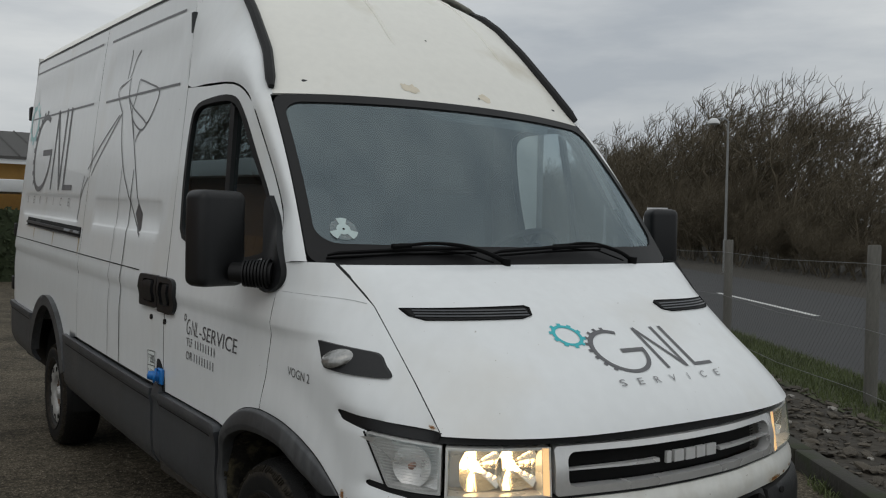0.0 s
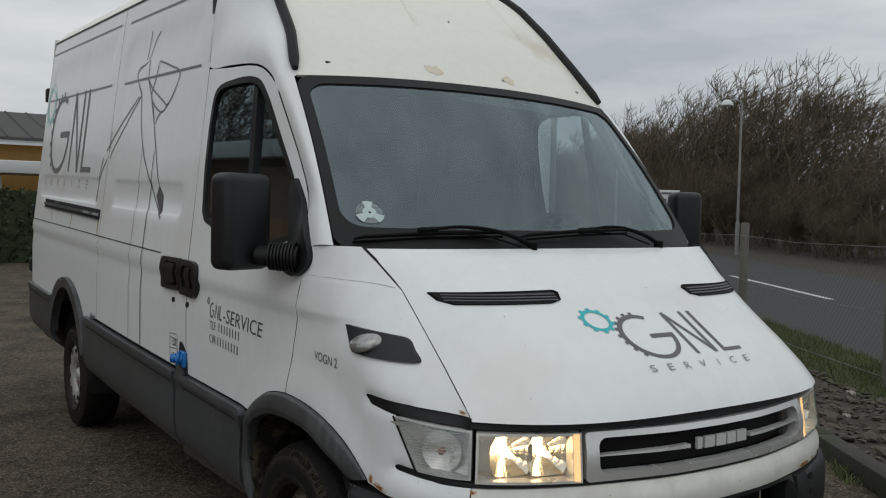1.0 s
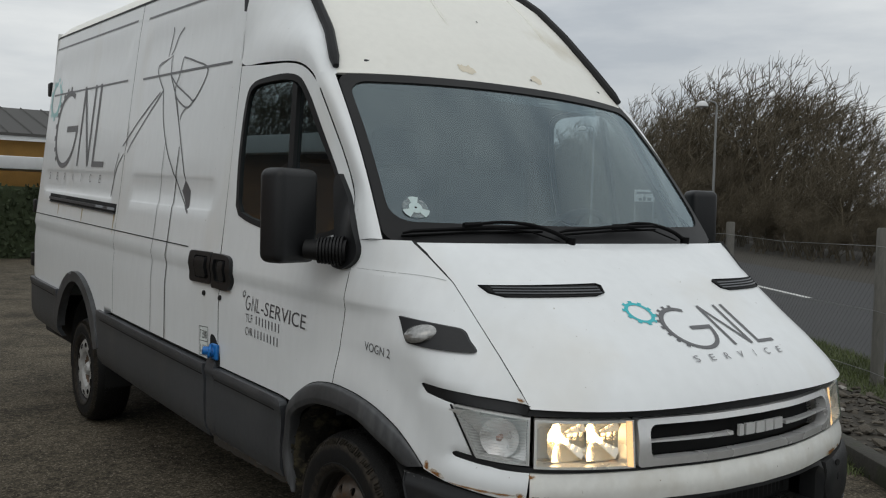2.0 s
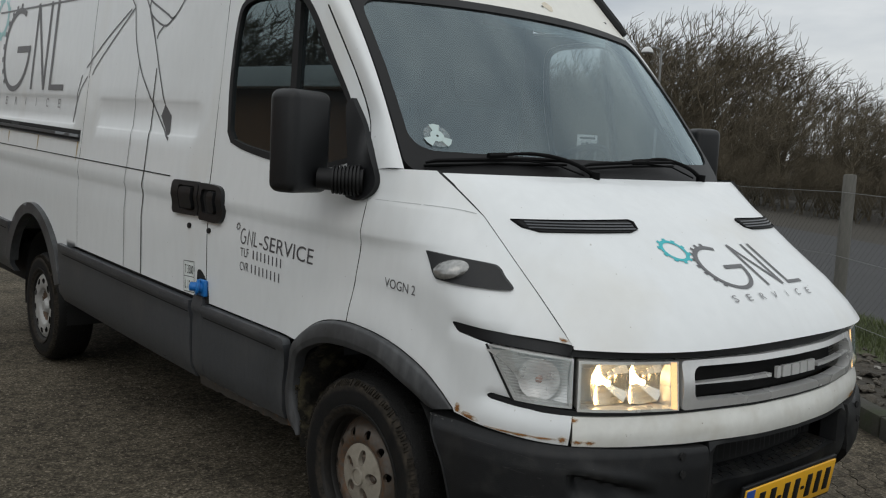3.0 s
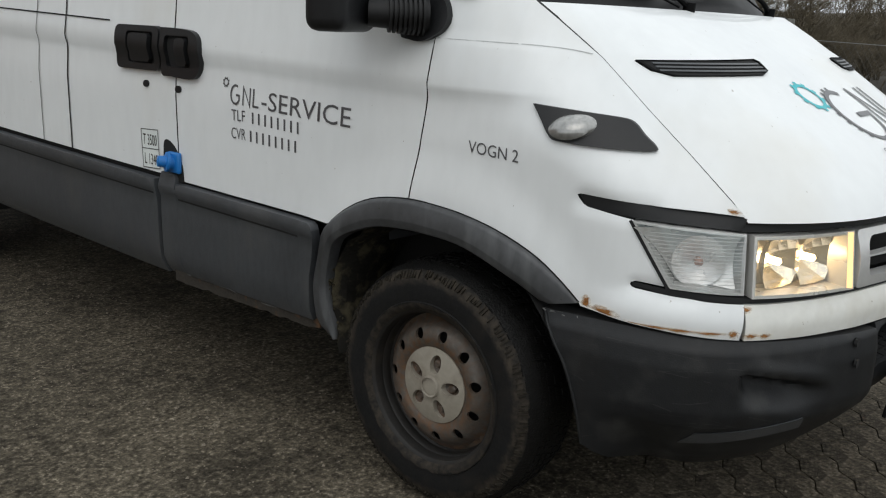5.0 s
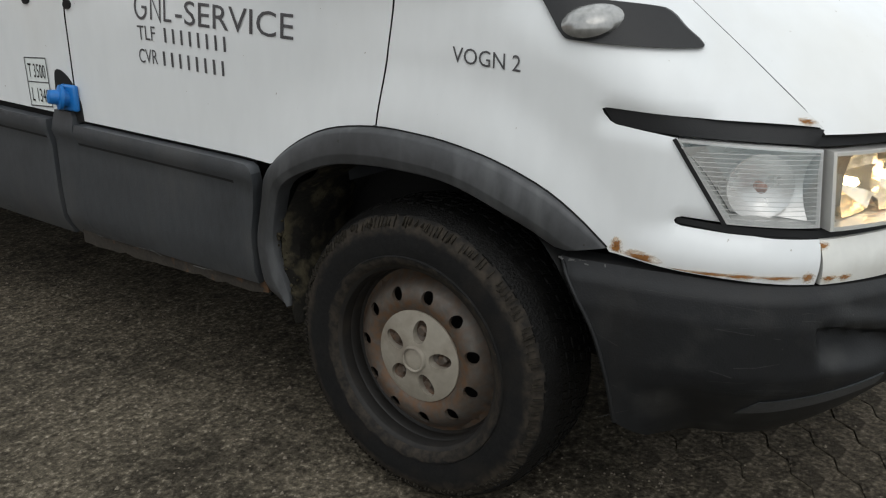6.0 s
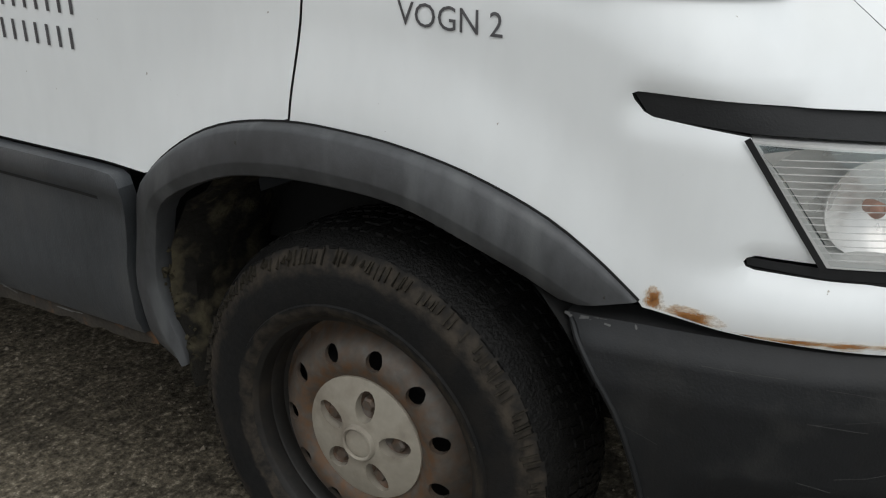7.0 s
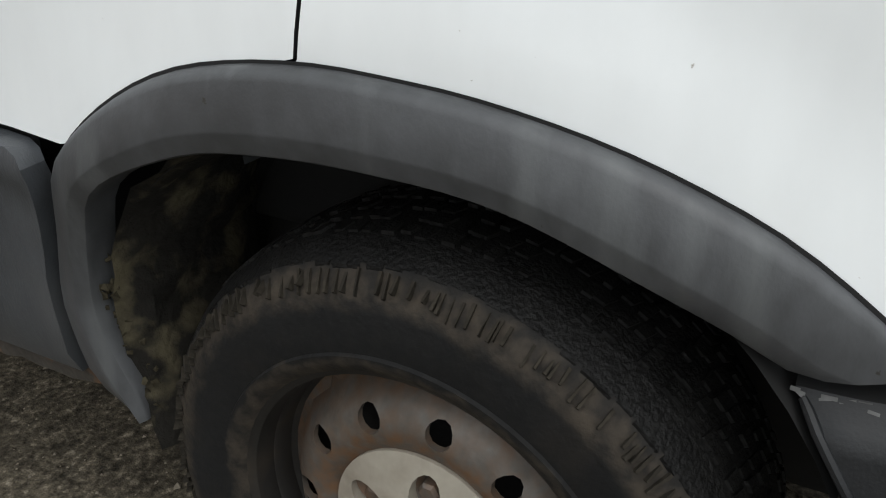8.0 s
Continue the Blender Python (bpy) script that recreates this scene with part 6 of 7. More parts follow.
for x in (-0.155, 0.45):
    pts = [(x * 0.98, b) for b in np.linspace(0.24, 0.80, 14)]
    V, Fc = tube([front_roof(a, b, -0.004) for a, b in pts], [0.004] + [0.012] * 12 + [0.012], 8)
    part("roof_rib", raw(V, Fc), CREAM, van)
DISCPALE = material("pale_disc_dial", (0.46, 0.56, 0.55), 0.4, vary=0.1)
# round parking disc behind the windscreen
d0, d1 = -0.660, 0.124
disc = part("parking_disc", sheet([(d0 + 0.040 * math.cos(t), d1 + 0.040 * math.sin(t)) for t in np.linspace(0, 2 * math.pi, 28, endpoint=False)], (), lambda a, b, o=0.0: screen(a, b, o + 0.002), 0, 0.02), pane("disc_plastic", (0.7, 0.75, 0.75), 1.4, 0.3), van, "round parking disc with a pale three-armed dial")
for a in (90, 215, 325):
    w = radians(22)
    c0 = [(d0 + 0.016 * math.cos(radians(a) + s_ * 1.3), d1 + 0.016 * math.sin(radians(a) + s_ * 1.3)) for s_ in (-w, w)]
    c1 = [(d0 + 0.044 * math.cos(radians(a) + s_), d1 + 0.044 * math.sin(radians(a) + s_)) for s_ in (w, 0, -w)]
    part("dial_arm", sheet(c0[::1] + c1, (), lambda p, q, o=0.0: screen(p, q, o + 0.0028), 0, 0.02), DISCPALE, disc)
part("dial", sheet([(d0 + 0.021 * math.cos(t), d1 + 0.021 * math.sin(t)) for t in np.linspace(0, 2 * math.pi, 18, endpoint=False)], (), lambda p, q, o=0.0: screen(p, q, o + 0.0034), 0, 0.02), DISCPALE, disc)
part("rivet", sheet([(d0 + 0.004 * math.cos(t), d1 + 0.004 * math.sin(t)) for t in np.linspace(0, 2 * math.pi, 10, endpoint=False)], (), lambda p, q, o=0.0: screen(p, q, o + 0.004), 0, 0.02), GAP, disc)

# ---- cab inside ----
part("bulkhead", box(-0.80, 0.80, 1.10, 1.13, 0.66, 2.30, 0.004), CABIN, van)
part("cab_roof_lining", box(-0.70, 0.70, 0.55, 1.12, 1.98, 2.00, 0.004), CABIN, van)
part("cab_floor", box(-0.60, 0.60, -0.05, 1.12, 0.86, 0.90), UNDER, van)
V, Q = [], []
prof = [(-0.10, 1.25), (0.05, 1.27), (0.16, 1.275), (0.25, 1.255), (0.30, 1.21), (0.31, 1.10), (0.24, 0.80), (0.22, 0.66)]
for i, x in enumerate(np.linspace(-0.80, 0.80, 17)):
    for y, z in prof:
        hump = (0.02 + 0.055 * smooth01((0.26 - abs(x - 0.40)) / 0.08)) * smooth01((y - 0.0) / 0.1) if z > 1.15 else 0
        V.append((x, y - 0.03 * (x / 0.8) ** 2 * -1, z + hump))
    if i:
        for j in range(len(prof) - 1):
            a = (i - 1) * len(prof) + j
            Q.append((a, a + 1, a + len(prof) + 1, a + len(prof)))
part("dashboard", raw(V, Q), DASH, van, "dark plastic dashboard")
wheel_m = Matrix.Translation((0.40, 0.40, 1.275)) @ Matrix.Rotation(radians(-42), 4, "X")
ringp = [wheel_m @ Vector((0.195 * math.cos(t), 0.195 * math.sin(t), 0)) for t in np.linspace(0, 2 * math.pi, 33)]
sw = part("steering_wheel", raw(*tube(ringp, 0.014, 8, False)), BLACK, van, "black steering wheel")
part("steering_hub", raw(*tube([wheel_m @ Vector((0, 0, -0.03)), wheel_m @ Vector((0, 0, 0.01))], [0.07, 0.06], 16)), BLACK, sw)
for t in (0.2, 2.94, 4.71):
    part("spoke", raw(*tube([wheel_m @ Vector((0, 0, -0.01)), wheel_m @ Vector((0.19 * math.cos(t), 0.19 * math.sin(t), 0))], 0.014, 6)), BLACK, sw)
part("steering_column", raw(*tube([wheel_m @ Vector((0, 0, -0.02)), wheel_m @ Vector((0, 0, -0.25))], 0.04, 10)), BLACK, sw)
for x0, x1 in ((0.14, 0.66), (-0.70, -0.20), (-0.22, 0.02)):
    st = part("cab_seat", box(x0, x1, 0.50, 0.98, 0.92, 1.06, 0.05, 3), SEAT, van, "dark cloth cab seat")
    bk = part("backrest", box(x0 + 0.02, x1 - 0.02, 0.92, 1.05, 1.02, 1.58, 0.05, 3), SEAT, st)
    part("headrest", box((x0 + x1) / 2 - 0.12, (x0 + x1) / 2 + 0.12, 0.95, 1.05, 1.60, 1.76, 0.04, 3), SEAT, st)
    part("seat_base", box(x0 + 0.05, x1 - 0.05, 0.55, 0.95, 0.66, 0.93, 0.02), DASH, st)
part("sun_visor", box(-0.62, -0.10, 0.42, 0.44, 1.85, 1.95, 0.008), CABIN, van)
part("sun_visor", box(0.10, 0.62, 0.42, 0.44, 1.87, 1.95, 0.008), CABIN, van)


# ---- ground, road, verge ----
def gritty(name, dark, mid, pale, per_piece=0.0):
    """Trodden grit: dark binder, mid-grey grains and pale chips over broad stains."""
    mat = material(name, (1, 1, 1), 0.9, vary=0.5, scale=2.2, fine=20.0, bump=0.007, bump_scale=75, spec=0.12, per_piece=per_piece)
    n, l = mat.node_tree.nodes, mat.node_tree.links
    b = n["Principled BSDF"]
    spread = [x for x in n if x.bl_idname == "ShaderNodeMapRange"][0]
    spread.inputs["From Min"].default_value, spread.inputs["From Max"].default_value = 0.78, 1.22
    shade = b.inputs["Base Color"].links[0].from_socket
    tc = [x for x in n if x.bl_idname == "ShaderNodeTexCoord"][0]
    tx = n.new("ShaderNodeTexNoise")
    tx.inputs["Scale"].default_value, tx.inputs["Detail"].default_value, tx.inputs["Roughness"].default_value = 62.0, 4.0, 0.7
    l.new(tc.outputs["Object"], tx.inputs["Vector"])
    rp_ = n.new("ShaderNodeValToRGB")
    e = rp_.color_ramp.elements
    e[0].position, e[0].color = 0.36, (*dark, 1)
    e[1].position, e[1].color = 0.74, (*pale, 1)
    m_ = e.new(0.56)
    m_.color = (*mid, 1)
    l.new(tx.outputs["Fac"], rp_.inputs["Fac"])
    mx = n.new("ShaderNodeVectorMath")
    mx.operation = "MULTIPLY"
    l.new(rp_.outputs["Color"], mx.inputs[0])
    l.new(shade, mx.inputs[1])
    l.new(mx.outputs["Vector"], b.inputs["Base Color"])
    return mat


ASPHALT = gritty("grit_covered_yard", (0.029, 0.0245, 0.0175), (0.096, 0.082, 0.060), (0.30, 0.26, 0.20))
ROADMAT = material("road_asphalt", (0.031, 0.031, 0.032), 0.85, vary=0.2, scale=0.8, fine=60, bump=0.003, bump_scale=90)
LINE = material("road_line", (0.55, 0.55, 0.53), 0.7, vary=0.15)
CONCRETE = material("concrete_kerb", (0.038, 0.0355, 0.028), 0.9, stain=(0.03, 0.036, 0.016), stain_at=(0.48, 0.65), stain_scale=6, vary=0.3, scale=5, fine=60, bump=0.004, bump_scale=40)
EARTH = material("earth", (0.036, 0.03, 0.021), 0.95, vary=0.4, scale=3, fine=50, bump=0.02, bump_scale=12)
TURF = material("turf", (0.055, 0.063, 0.025), 0.95, vary=0.4, scale=2.5, fine=60, bump=0.02, bump_scale=50)
GRASS = material("grass_blades", (0.078, 0.098, 0.033), 0.8, vary=0.45, scale=1.5, fine=30)
STONE = material("field_stone", (0.072, 0.061, 0.046), 0.85, vary=0.35, scale=9, fine=70, bump=0.003, bump_scale=50, per_piece=0.5)
BARK = material("bare_bark", (0.094, 0.077, 0.050), 0.9, vary=0.4, scale=3, fine=20)
GALV = material("galvanised_steel", (0.24, 0.245, 0.24), 0.55, metal=0.3, vary=0.15, scale=8)
BRICK = material("yellow_brick", (0.42, 0.24, 0.07), 0.9, vary=0.15, scale=4, fine=30)
ROOFING = material("dark_roof_sheets", (0.06, 0.058, 0.055), 0.85, vary=0.25, scale=1.5, fine=20)
WHITEWOOD = material("white_fascia", (0.62, 0.63, 0.63), 0.6, vary=0.08)
BROWNBRICK = material("brown_brick", (0.25, 0.125, 0.065), 0.9, vary=0.25, scale=3, fine=30)
HEDGE = material("evergreen_leaves", (0.035, 0.05, 0.02), 0.8, vary=0.4, scale=5, fine=30)

RD = Vector((0.57, 0.8217, 0))     # along the road
RP = Vector((0.8217, -0.57, 0))    # away from the yard


def rp(q, p, z=0.0):
    """A place from metres along the road and metres across it."""
    v = RD * q + RP * p
    return (v.x, v.y, z)


ground = part("ground", raw([(-600, -600, 0), (600, -600, 0), (600, 600, 0), (-600, 600, 0)], [(0, 1, 2, 3)], False), ASPHALT, None)
tagged(ground, "dark gritty yard surface round the van", "ground", kind="structure")


def band(name, p0, p1, z, mat, label, category, q0=-120, q1=200):
    V = [rp(q0, p0, z), rp(q1, p0, z), rp(q1, p1, z), rp(q0, p1, z)]
    return tagged(part(name, raw(V, [(0, 3, 2, 1)], False), mat, None), label, category, kind="structure")


band("verge", 2.0, 3.85, 0.04, EARTH, "earth verge under stones and grass", "verge")
band("grass_verge", 2.83, 3.75, 0.05, TURF, "short rough grass verge beside the road", "grass")
band("road", 3.75, 9.1, 0.03, ROADMAT, "grey asphalt road with a dashed white line", "road")
band("far_verge", 9.1, 60, 0.035, EARTH, "brown earth under the bare trees", "verge")
for q in range(-39, 140, 10):
    band("road_line", 6.03, 6.16, 0.034, LINE, "white dash on the road", "road line", q + 10.84, q + 16.4)

# low bank added behind the trees to block bright sky between the trunks
V, Q = [], []
for i in range(61):
    q = -40 + i * 5.0
    for k, (p, z) in enumerate(((18.5, 0.0), (20.0, 1.0), (22.0, 1.9), (27.0, 2.1))):
        V.append(rp(q, p + 0.6 * noise.noise(Vector((q * 0.11, k, 0))), z * (1 + 0.35 * noise.noise(Vector((q * 0.13, k * 3.1, 5))))))
    if i:
        Q += [((i - 1) * 4 + k, (i - 1) * 4 + k + 1, i * 4 + k + 1, i * 4 + k) for k in range(3)]
tagged(part("earth_bank", raw(V, Q), EARTH, None), "added low brown bank that hides the sky gaps behind the bare trees", "bank", kind="structure")

# kerb stones
kerb = thing("kerb", "weathered concrete kerb beside the stone bed", "kerb", kind="structure")
KM = raw(*box_vf(-0.495, 0.495, -0.06, 0.06, -0.05, 0.115, bevel=0.012), True)
for q in range(-14, 20):
    k = new("kerb_stone", KM)
    if not KM.materials:
        KM.materials.append(CONCRETE)
    k.parent = kerb
    c = rp(q + 0.5, 1.95)
    k.matrix_basis = pose(c[0], c[1], 0, 0, 0, math.degrees(math.atan2(RD.y, RD.x)))

# ---- bare trees ----
def grow_tree(seed, height, stems, lean, forks=(6, 6, 5, 4), stout=1.0):
    rnd = random.Random(seed)
    thick, thin = [], []

    def branch(p, d, length, r, level):
        pts, n = [p], 5 if level < 2 else 4
        for i in range(n):
            d = (d + Vector((rnd.gauss(0, 0.20), rnd.gauss(0, 0.20), rnd.gauss(0.09, 0.13))) + lean * (0.05 + 0.035 * level)).normalized()
            p = p + d * length / n
            pts.append(p)
        rad = [r * (1 - 0.6 * i / n) for i in range(n + 1)]
        (thick if level < 2 else thin).append(tube(pts, rad, 5 if level < 2 else 3, cap=False))
        if level < 4:
            kids = forks[level]
            for k in range(kids):
                t = rnd.uniform(0.25, 1.0)
                i = min(n - 1, int(t * n))
                q = pts[i].lerp(pts[i + 1], t * n - i)
                side = Vector((rnd.gauss(0, 1), rnd.gauss(0, 1), rnd.gauss(0.25, 0.5))).normalized()
                nd = (d * 0.75 + side * 0.75).normalized()
                branch(q, nd, length * rnd.uniform(0.45, 0.7), max((0.0072 if level < 2 else 0.006) * stout, r * (1 - 0.6 * t) * 0.55 * stout ** 0.3), level + 1)

    for s_ in range(stems):
        a = rnd.uniform(0, 6.28)
        base = Vector((math.cos(a) * rnd.uniform(0, 0.5), math.sin(a) * rnd.uniform(0, 0.5), -0.05))
        branch(base, Vector((rnd.gauss(0, 0.22), rnd.gauss(0, 0.22), 1)).normalized(), height * rnd.uniform(0.5, 0.68), rnd.uniform(0.03, 0.055) * stout, 0)
    return join(*thick), join(*thin)


wind = RP * 0.75 - RD * 0.35
protos = []
# four bushy ones for the thicket, four open ones that stand above it
for seed, h, stems, forks, stout in ((3, 3.6, 5, (6, 6, 5, 4), 1.0), (5, 4.0, 5, (6, 6, 5, 4), 1.0), (8, 3.2, 6, (6, 6, 5, 4), 1.0), (11, 4.3, 4, (6, 6, 5, 4), 1.0),
                                     (23, 4.0, 2, (7, 5, 4, 3), 1.5), (27, 4.2, 3, (6, 5, 4, 3), 1.35), (29, 4.0, 2, (7, 5, 4, 3), 1.45), (34, 4.3, 2, (6, 5, 4, 3), 1.5)):
    a, b = grow_tree(seed, h, stems, wind, forks, stout)
    protos.append((raw(*a), raw(*b, smooth=False)))
    protos[-1][0].materials.append(BARK), protos[-1][1].materials.append(BARK)
rnd = random.Random(21)


def bare_tree(x, y, z, k, turn, scale, group):
    t = thing("tree", "bare leafless brown windswept tree beside the road", "tree", group, at=pose(x, y, z, 0, 0, turn) @ Matrix.Scale(scale, 4))
    for nm, me in zip(("trunk", "crown"), protos[k]):
        o = new(nm, me)
        o.parent = t
    return t


TALL = [max(v.co.z for v in thin.vertices) for thick, thin in protos]
SKYLINE = ((0, 8, 14, 18, 21, 24, 26.5, 29, 33, 36, 42, 48, 60, 84, 170), (1.8, 2.1, 3.0, 3.5, 3.9, 4.1, 4.1, 5.6, 7.4, 8.2, 8.7, 9.6, 9.8, 10.5, 13.0))
for p, step, low, high, open_crown in ((12.6, 1.1, 0.36, 0.55, False), (14.0, 1.5, 0.42, 0.60, False), (16.5, 2.2, 0.42, 0.58, False), (13.8, 1.8, 0.80, 1.10, True), (16.0, 2.5, 0.86, 1.16, True)):
    q = -6.0
    while q < 170:
        c = rp(q + rnd.uniform(-0.5, 0.5), p + rnd.uniform(-0.5, 0.5))
        k = rnd.randrange(4) + (4 if open_crown else 0)
        tall = float(np.interp(q - (p > 14.5), *SKYLINE)) * rnd.uniform(low, high)
        bare_tree(c[0], c[1], 0.03, k, rnd.uniform(-25, 25), tall / TALL[k], "trees along the road")
        q += step * (1 if q < 30 else 1.8 if q < 85 else 3)



# ---- fence, lamps, sign ----
fence = thing("wire_fence", "wire mesh fence on grey round posts beside the stones", "fence")
WOOD = material("grey_weathered_post", (0.13, 0.125, 0.11), 0.85, vary=0.25, scale=12, fine=60, stretch_z=0.2)
POST = raw(*lathe([(-0.1, 0.0), (-0.1, 0.052), (1.27, 0.050), (1.285, 0.044), (1.287, 0.0)], 16, "z"))
POST.materials.append(WOOD)
for k in range(-3, 12):
    o = new("post", POST)
    o.parent = fence
    o.matrix_basis = Matrix.Translation(rp(3.75 + 3.65 * k, 3.17, 0.04))
WIRE = material("fence_wire", (0.24, 0.245, 0.24), 0.6, metal=0.3, vary=0.2)
MESHWIRE = material("dull_mesh_wire", (0.085, 0.085, 0.078), 0.75, vary=0.2)
for zz in (0.12, 0.62, 1.14):
    pts = []
    for k in range(-3, 11):
        q = 3.75 + 3.65 * k
        pts += [rp(q, 3.11, zz + 0.04), rp(q + 1.85, 3.11, zz + (0.0 if zz < 1 else 0.01))]
    part("strand", raw(*tube(pts, 0.003, 4)), WIRE, fence)
for k in range(-2, 5):
    q0, mesh_lines = 3.75 + 3.65 * k, []
    for sgn in (1, -1):
        for i in range(-16, 53):
            a = i * 0.07
            t0, t1 = 0.0, 1.05
            qa, qb = (a, a + 1.05) if sgn > 0 else (a + 1.05, a)
            za, zb = 0.12, 1.17
            if qa == qb:
                continue
            lo, hi = 0.0, 1.0
            for bound, s_ in ((0.0, 1), (3.65, -1)):
                fa, fb = s_ * (qa - bound), s_ * (qb - bound)
                if fa < 0 and fb < 0:
                    lo, hi = 1, 0
                elif fa < 0:
                    lo = max(lo, fa / (fa - fb))
                elif fb < 0:
                    hi = min(hi, fa / (fa - fb))
            if lo < hi:
                P = [rp(q0 + qa + (qb - qa) * t, 3.105, za + (zb - za) * t) for t in (lo, hi)]
                mesh_lines.append(tube(P, 0.0008, 3, False))
    tagged(part("wire_mesh", raw(*join(*mesh_lines), False), MESHWIRE, fence), kind="stuff")


def street_lamp(x, y, h, turn, label):
    s_ = thing("street_lamp", label, "street lamp", "street lamps", at=pose(x, y, 0, 0, 0, turn))
    part("pole", raw(*tube([(0, 0, 0), (0, 0, 1.2), (0, 0, 1.22), (0, 0, h - 0.35)], [0.075, 0.075, 0.05, 0.035], 12)), GALV, s_)
    part("arm", raw(*tube(spline([(0, 0, h - 0.36), (0, 0, h - 0.12), (-0.09, 0, h), (-0.30, 0, h + 0.03), (-0.48, 0, h)], 5), 0.03, 10)), GALV, s_)
    V, Fc = lathe([(0.03, 0.0), (0.03, 0.06), (0.0, 0.13), (-0.09, 0.20), (-0.16, 0.22), (-0.18, 0.21), (-0.18, 0.0)], 24, "z")
    part("lamp_head", raw([(x_ - 0.52, y_, z_ + h) for x_, y_, z_ in V], Fc), WHITEWOOD, s_, "white dome lamp head")


street_lamp(24.2, 17.92, 5.5, -34, "grey street lamp with a white dome head across the road")
street_lamp(26.4, 26.2, 5.3, -45, "far grey street lamp with a white dome head")
sign = thing("road_sign", "white town sign with a grey rim beyond the bare trees", "sign", at=pose(24.66, 21.56, -0.1, 0, 0, -40))
part("pole", raw(*tube([(-0.35, 0, 0), (-0.35, 0, 2.5)], 0.03, 10)), GALV, sign)
part("pole", raw(*tube([(0.35, 0, 0), (0.35, 0, 2.5)], 0.03, 10)), GALV, sign)
part("board", box(-0.4, 0.4, -0.05, -0.03, 2.02, 2.5, 0.005), WHITEWOOD, sign)
part("sign_bar", box(-0.3, 0.3, -0.056, -0.049, 2.33, 2.41), VINYL, sign)
for x, w_, h_ in ((-0.22, 0.12, 0.1), (-0.05, 0.10, 0.16), (0.12, 0.14, 0.12)):
    part("sign_bar", box(x, x + w_, -0.056, -0.049, 2.06, 2.06 + h_), VINYL, sign)

# ---- stones of the bed ----
bed = thing("stone_bed", "bed of grey brown field stones behind the kerb", "stones")
rs = random.Random(5)
stone_meshes = []
for k in range(8):
    bm = bmesh.new()
    bmesh.ops.create_icosphere(bm, subdivisions=1, radius=1.0)
    for v in bm.verts:
        n_ = noise.noise(v.co * 1.1 + Vector((k * 7.3, 0, 0)))
        v.co = Vector((v.co.x * 1.45, v.co.y * 0.85, v.co.z * 0.42)) * (1 + 0.35 * n_)
    for f in bm.faces:
        f.smooth = True
    me = bpy.data.meshes.new("stone")
    bm.to_mesh(me)
    bm.free()
    me.set_sharp_from_angle(angle=radians(40))
    me.materials.append(STONE)
    stone_meshes.append(me)
PALE = material("pale_stone", (0.24, 0.225, 0.20), 0.8, vary=0.2, scale=10)
n = 0
for i in range(300):
    q, p = rs.uniform(-0.6, 5.2), rs.uniform(2.05, 2.92)
    o = new("stone", stone_meshes[rs.randrange(8)])
    o.parent = bed
    r = rs.uniform(0.018, 0.05)
    c = rp(q, p, 0.05 + r * 0.25)
    o.matrix_basis = pose(*c, rs.uniform(-20, 20), rs.uniform(-20, 20), rs.uniform(0, 360)) @ Matrix.Scale(r, 4)
rest = []
ico = stone_meshes[0]
base_v, base_f = [v.co.copy() for v in ico.vertices], [tuple(p_.vertices) for p_ in ico.polygons]
for i in range(3600):
    q, p = rs.uniform(-6, 20), rs.uniform(2.03, 3.0)
    r = rs.uniform(0.01, 0.035)
    m = Matrix.Translation(rp(q, p, 0.04 + r * 0.1)) @ Euler((rs.uniform(-0.4, 0.4), rs.uniform(-0.4, 0.4), rs.uniform(0, 6.28))).to_matrix().to_4x4() @ Matrix.Scale(r, 4)
    rest.append(([m @ v for v in base_v], base_f))
tagged(part("stone_rest", raw(*join(*rest), True, 40), STONE, bed), kind="stuff")
for q, p, r in ((2.62, 2.35, 0.034), (3.4, 2.72, 0.045), (2.2, 2.6, 0.03), (3.9, 2.6, 0.035), (1.9, 2.3, 0.025), (2.9, 2.2, 0.028)):
    me = stone_meshes[2].copy()
    me.materials.clear()
    me.materials.append(PALE)
    o = new("stone", me)
    o.parent = bed
    o.matrix_basis = pose(*rp(q, p, 0.09), 10, 5, 40) @ Matrix.Scale(r, 4)

# ---- grass ----
rg = random.Random(12)
V, Fc = [], []


def blade(x, y, z, h, lean):
    a = rg.uniform(0, 6.28)
    w = 0.004
    dx, dy = math.cos(a) * w, math.sin(a) * w
    lx, ly = rg.gauss(0, lean), rg.gauss(0, lean)
    o = len(V)
    V.extend([(x - dx, y - dy, z), (x + dx, y + dy, z), (x + dx * 0.7 + lx * 0.4, y + dy * 0.7 + ly * 0.4, z + h * 0.6), (x - dx * 0.7 + lx * 0.4, y - dy * 0.7 + ly * 0.4, z + h * 0.6), (x + lx, y + ly, z + h)])
    Fc.extend([(o, o + 1, o + 2, o + 3), (o + 3, o + 2, o + 4)])


for i in range(26000):
    q = rg.uniform(-1, 16)
    p = 2.86 + 0.86 * rg.random() ** 0.8
    c = rp(q, p)
    blade(c[0], c[1], 0.045, rg.uniform(0.03, 0.10), 0.03)
for i in range(500):
    q, p = rg.choice(((0.6, 2.0), (1.5, 1.86), (0.2, 1.84), (1.62, 2.42), (2.6, 1.86)))
    c = rp(q + rg.gauss(0, 0.09), p + rg.gauss(0, 0.03))
    blade(c[0], c[1], 0.0, rg.uniform(0.03, 0.09), 0.04)
grass_ob = part("grass", raw(V, Fc, False), GRASS, None)
tagged(grass_ob, "short rough green and straw-coloured grass blades", "grass", kind="stuff")

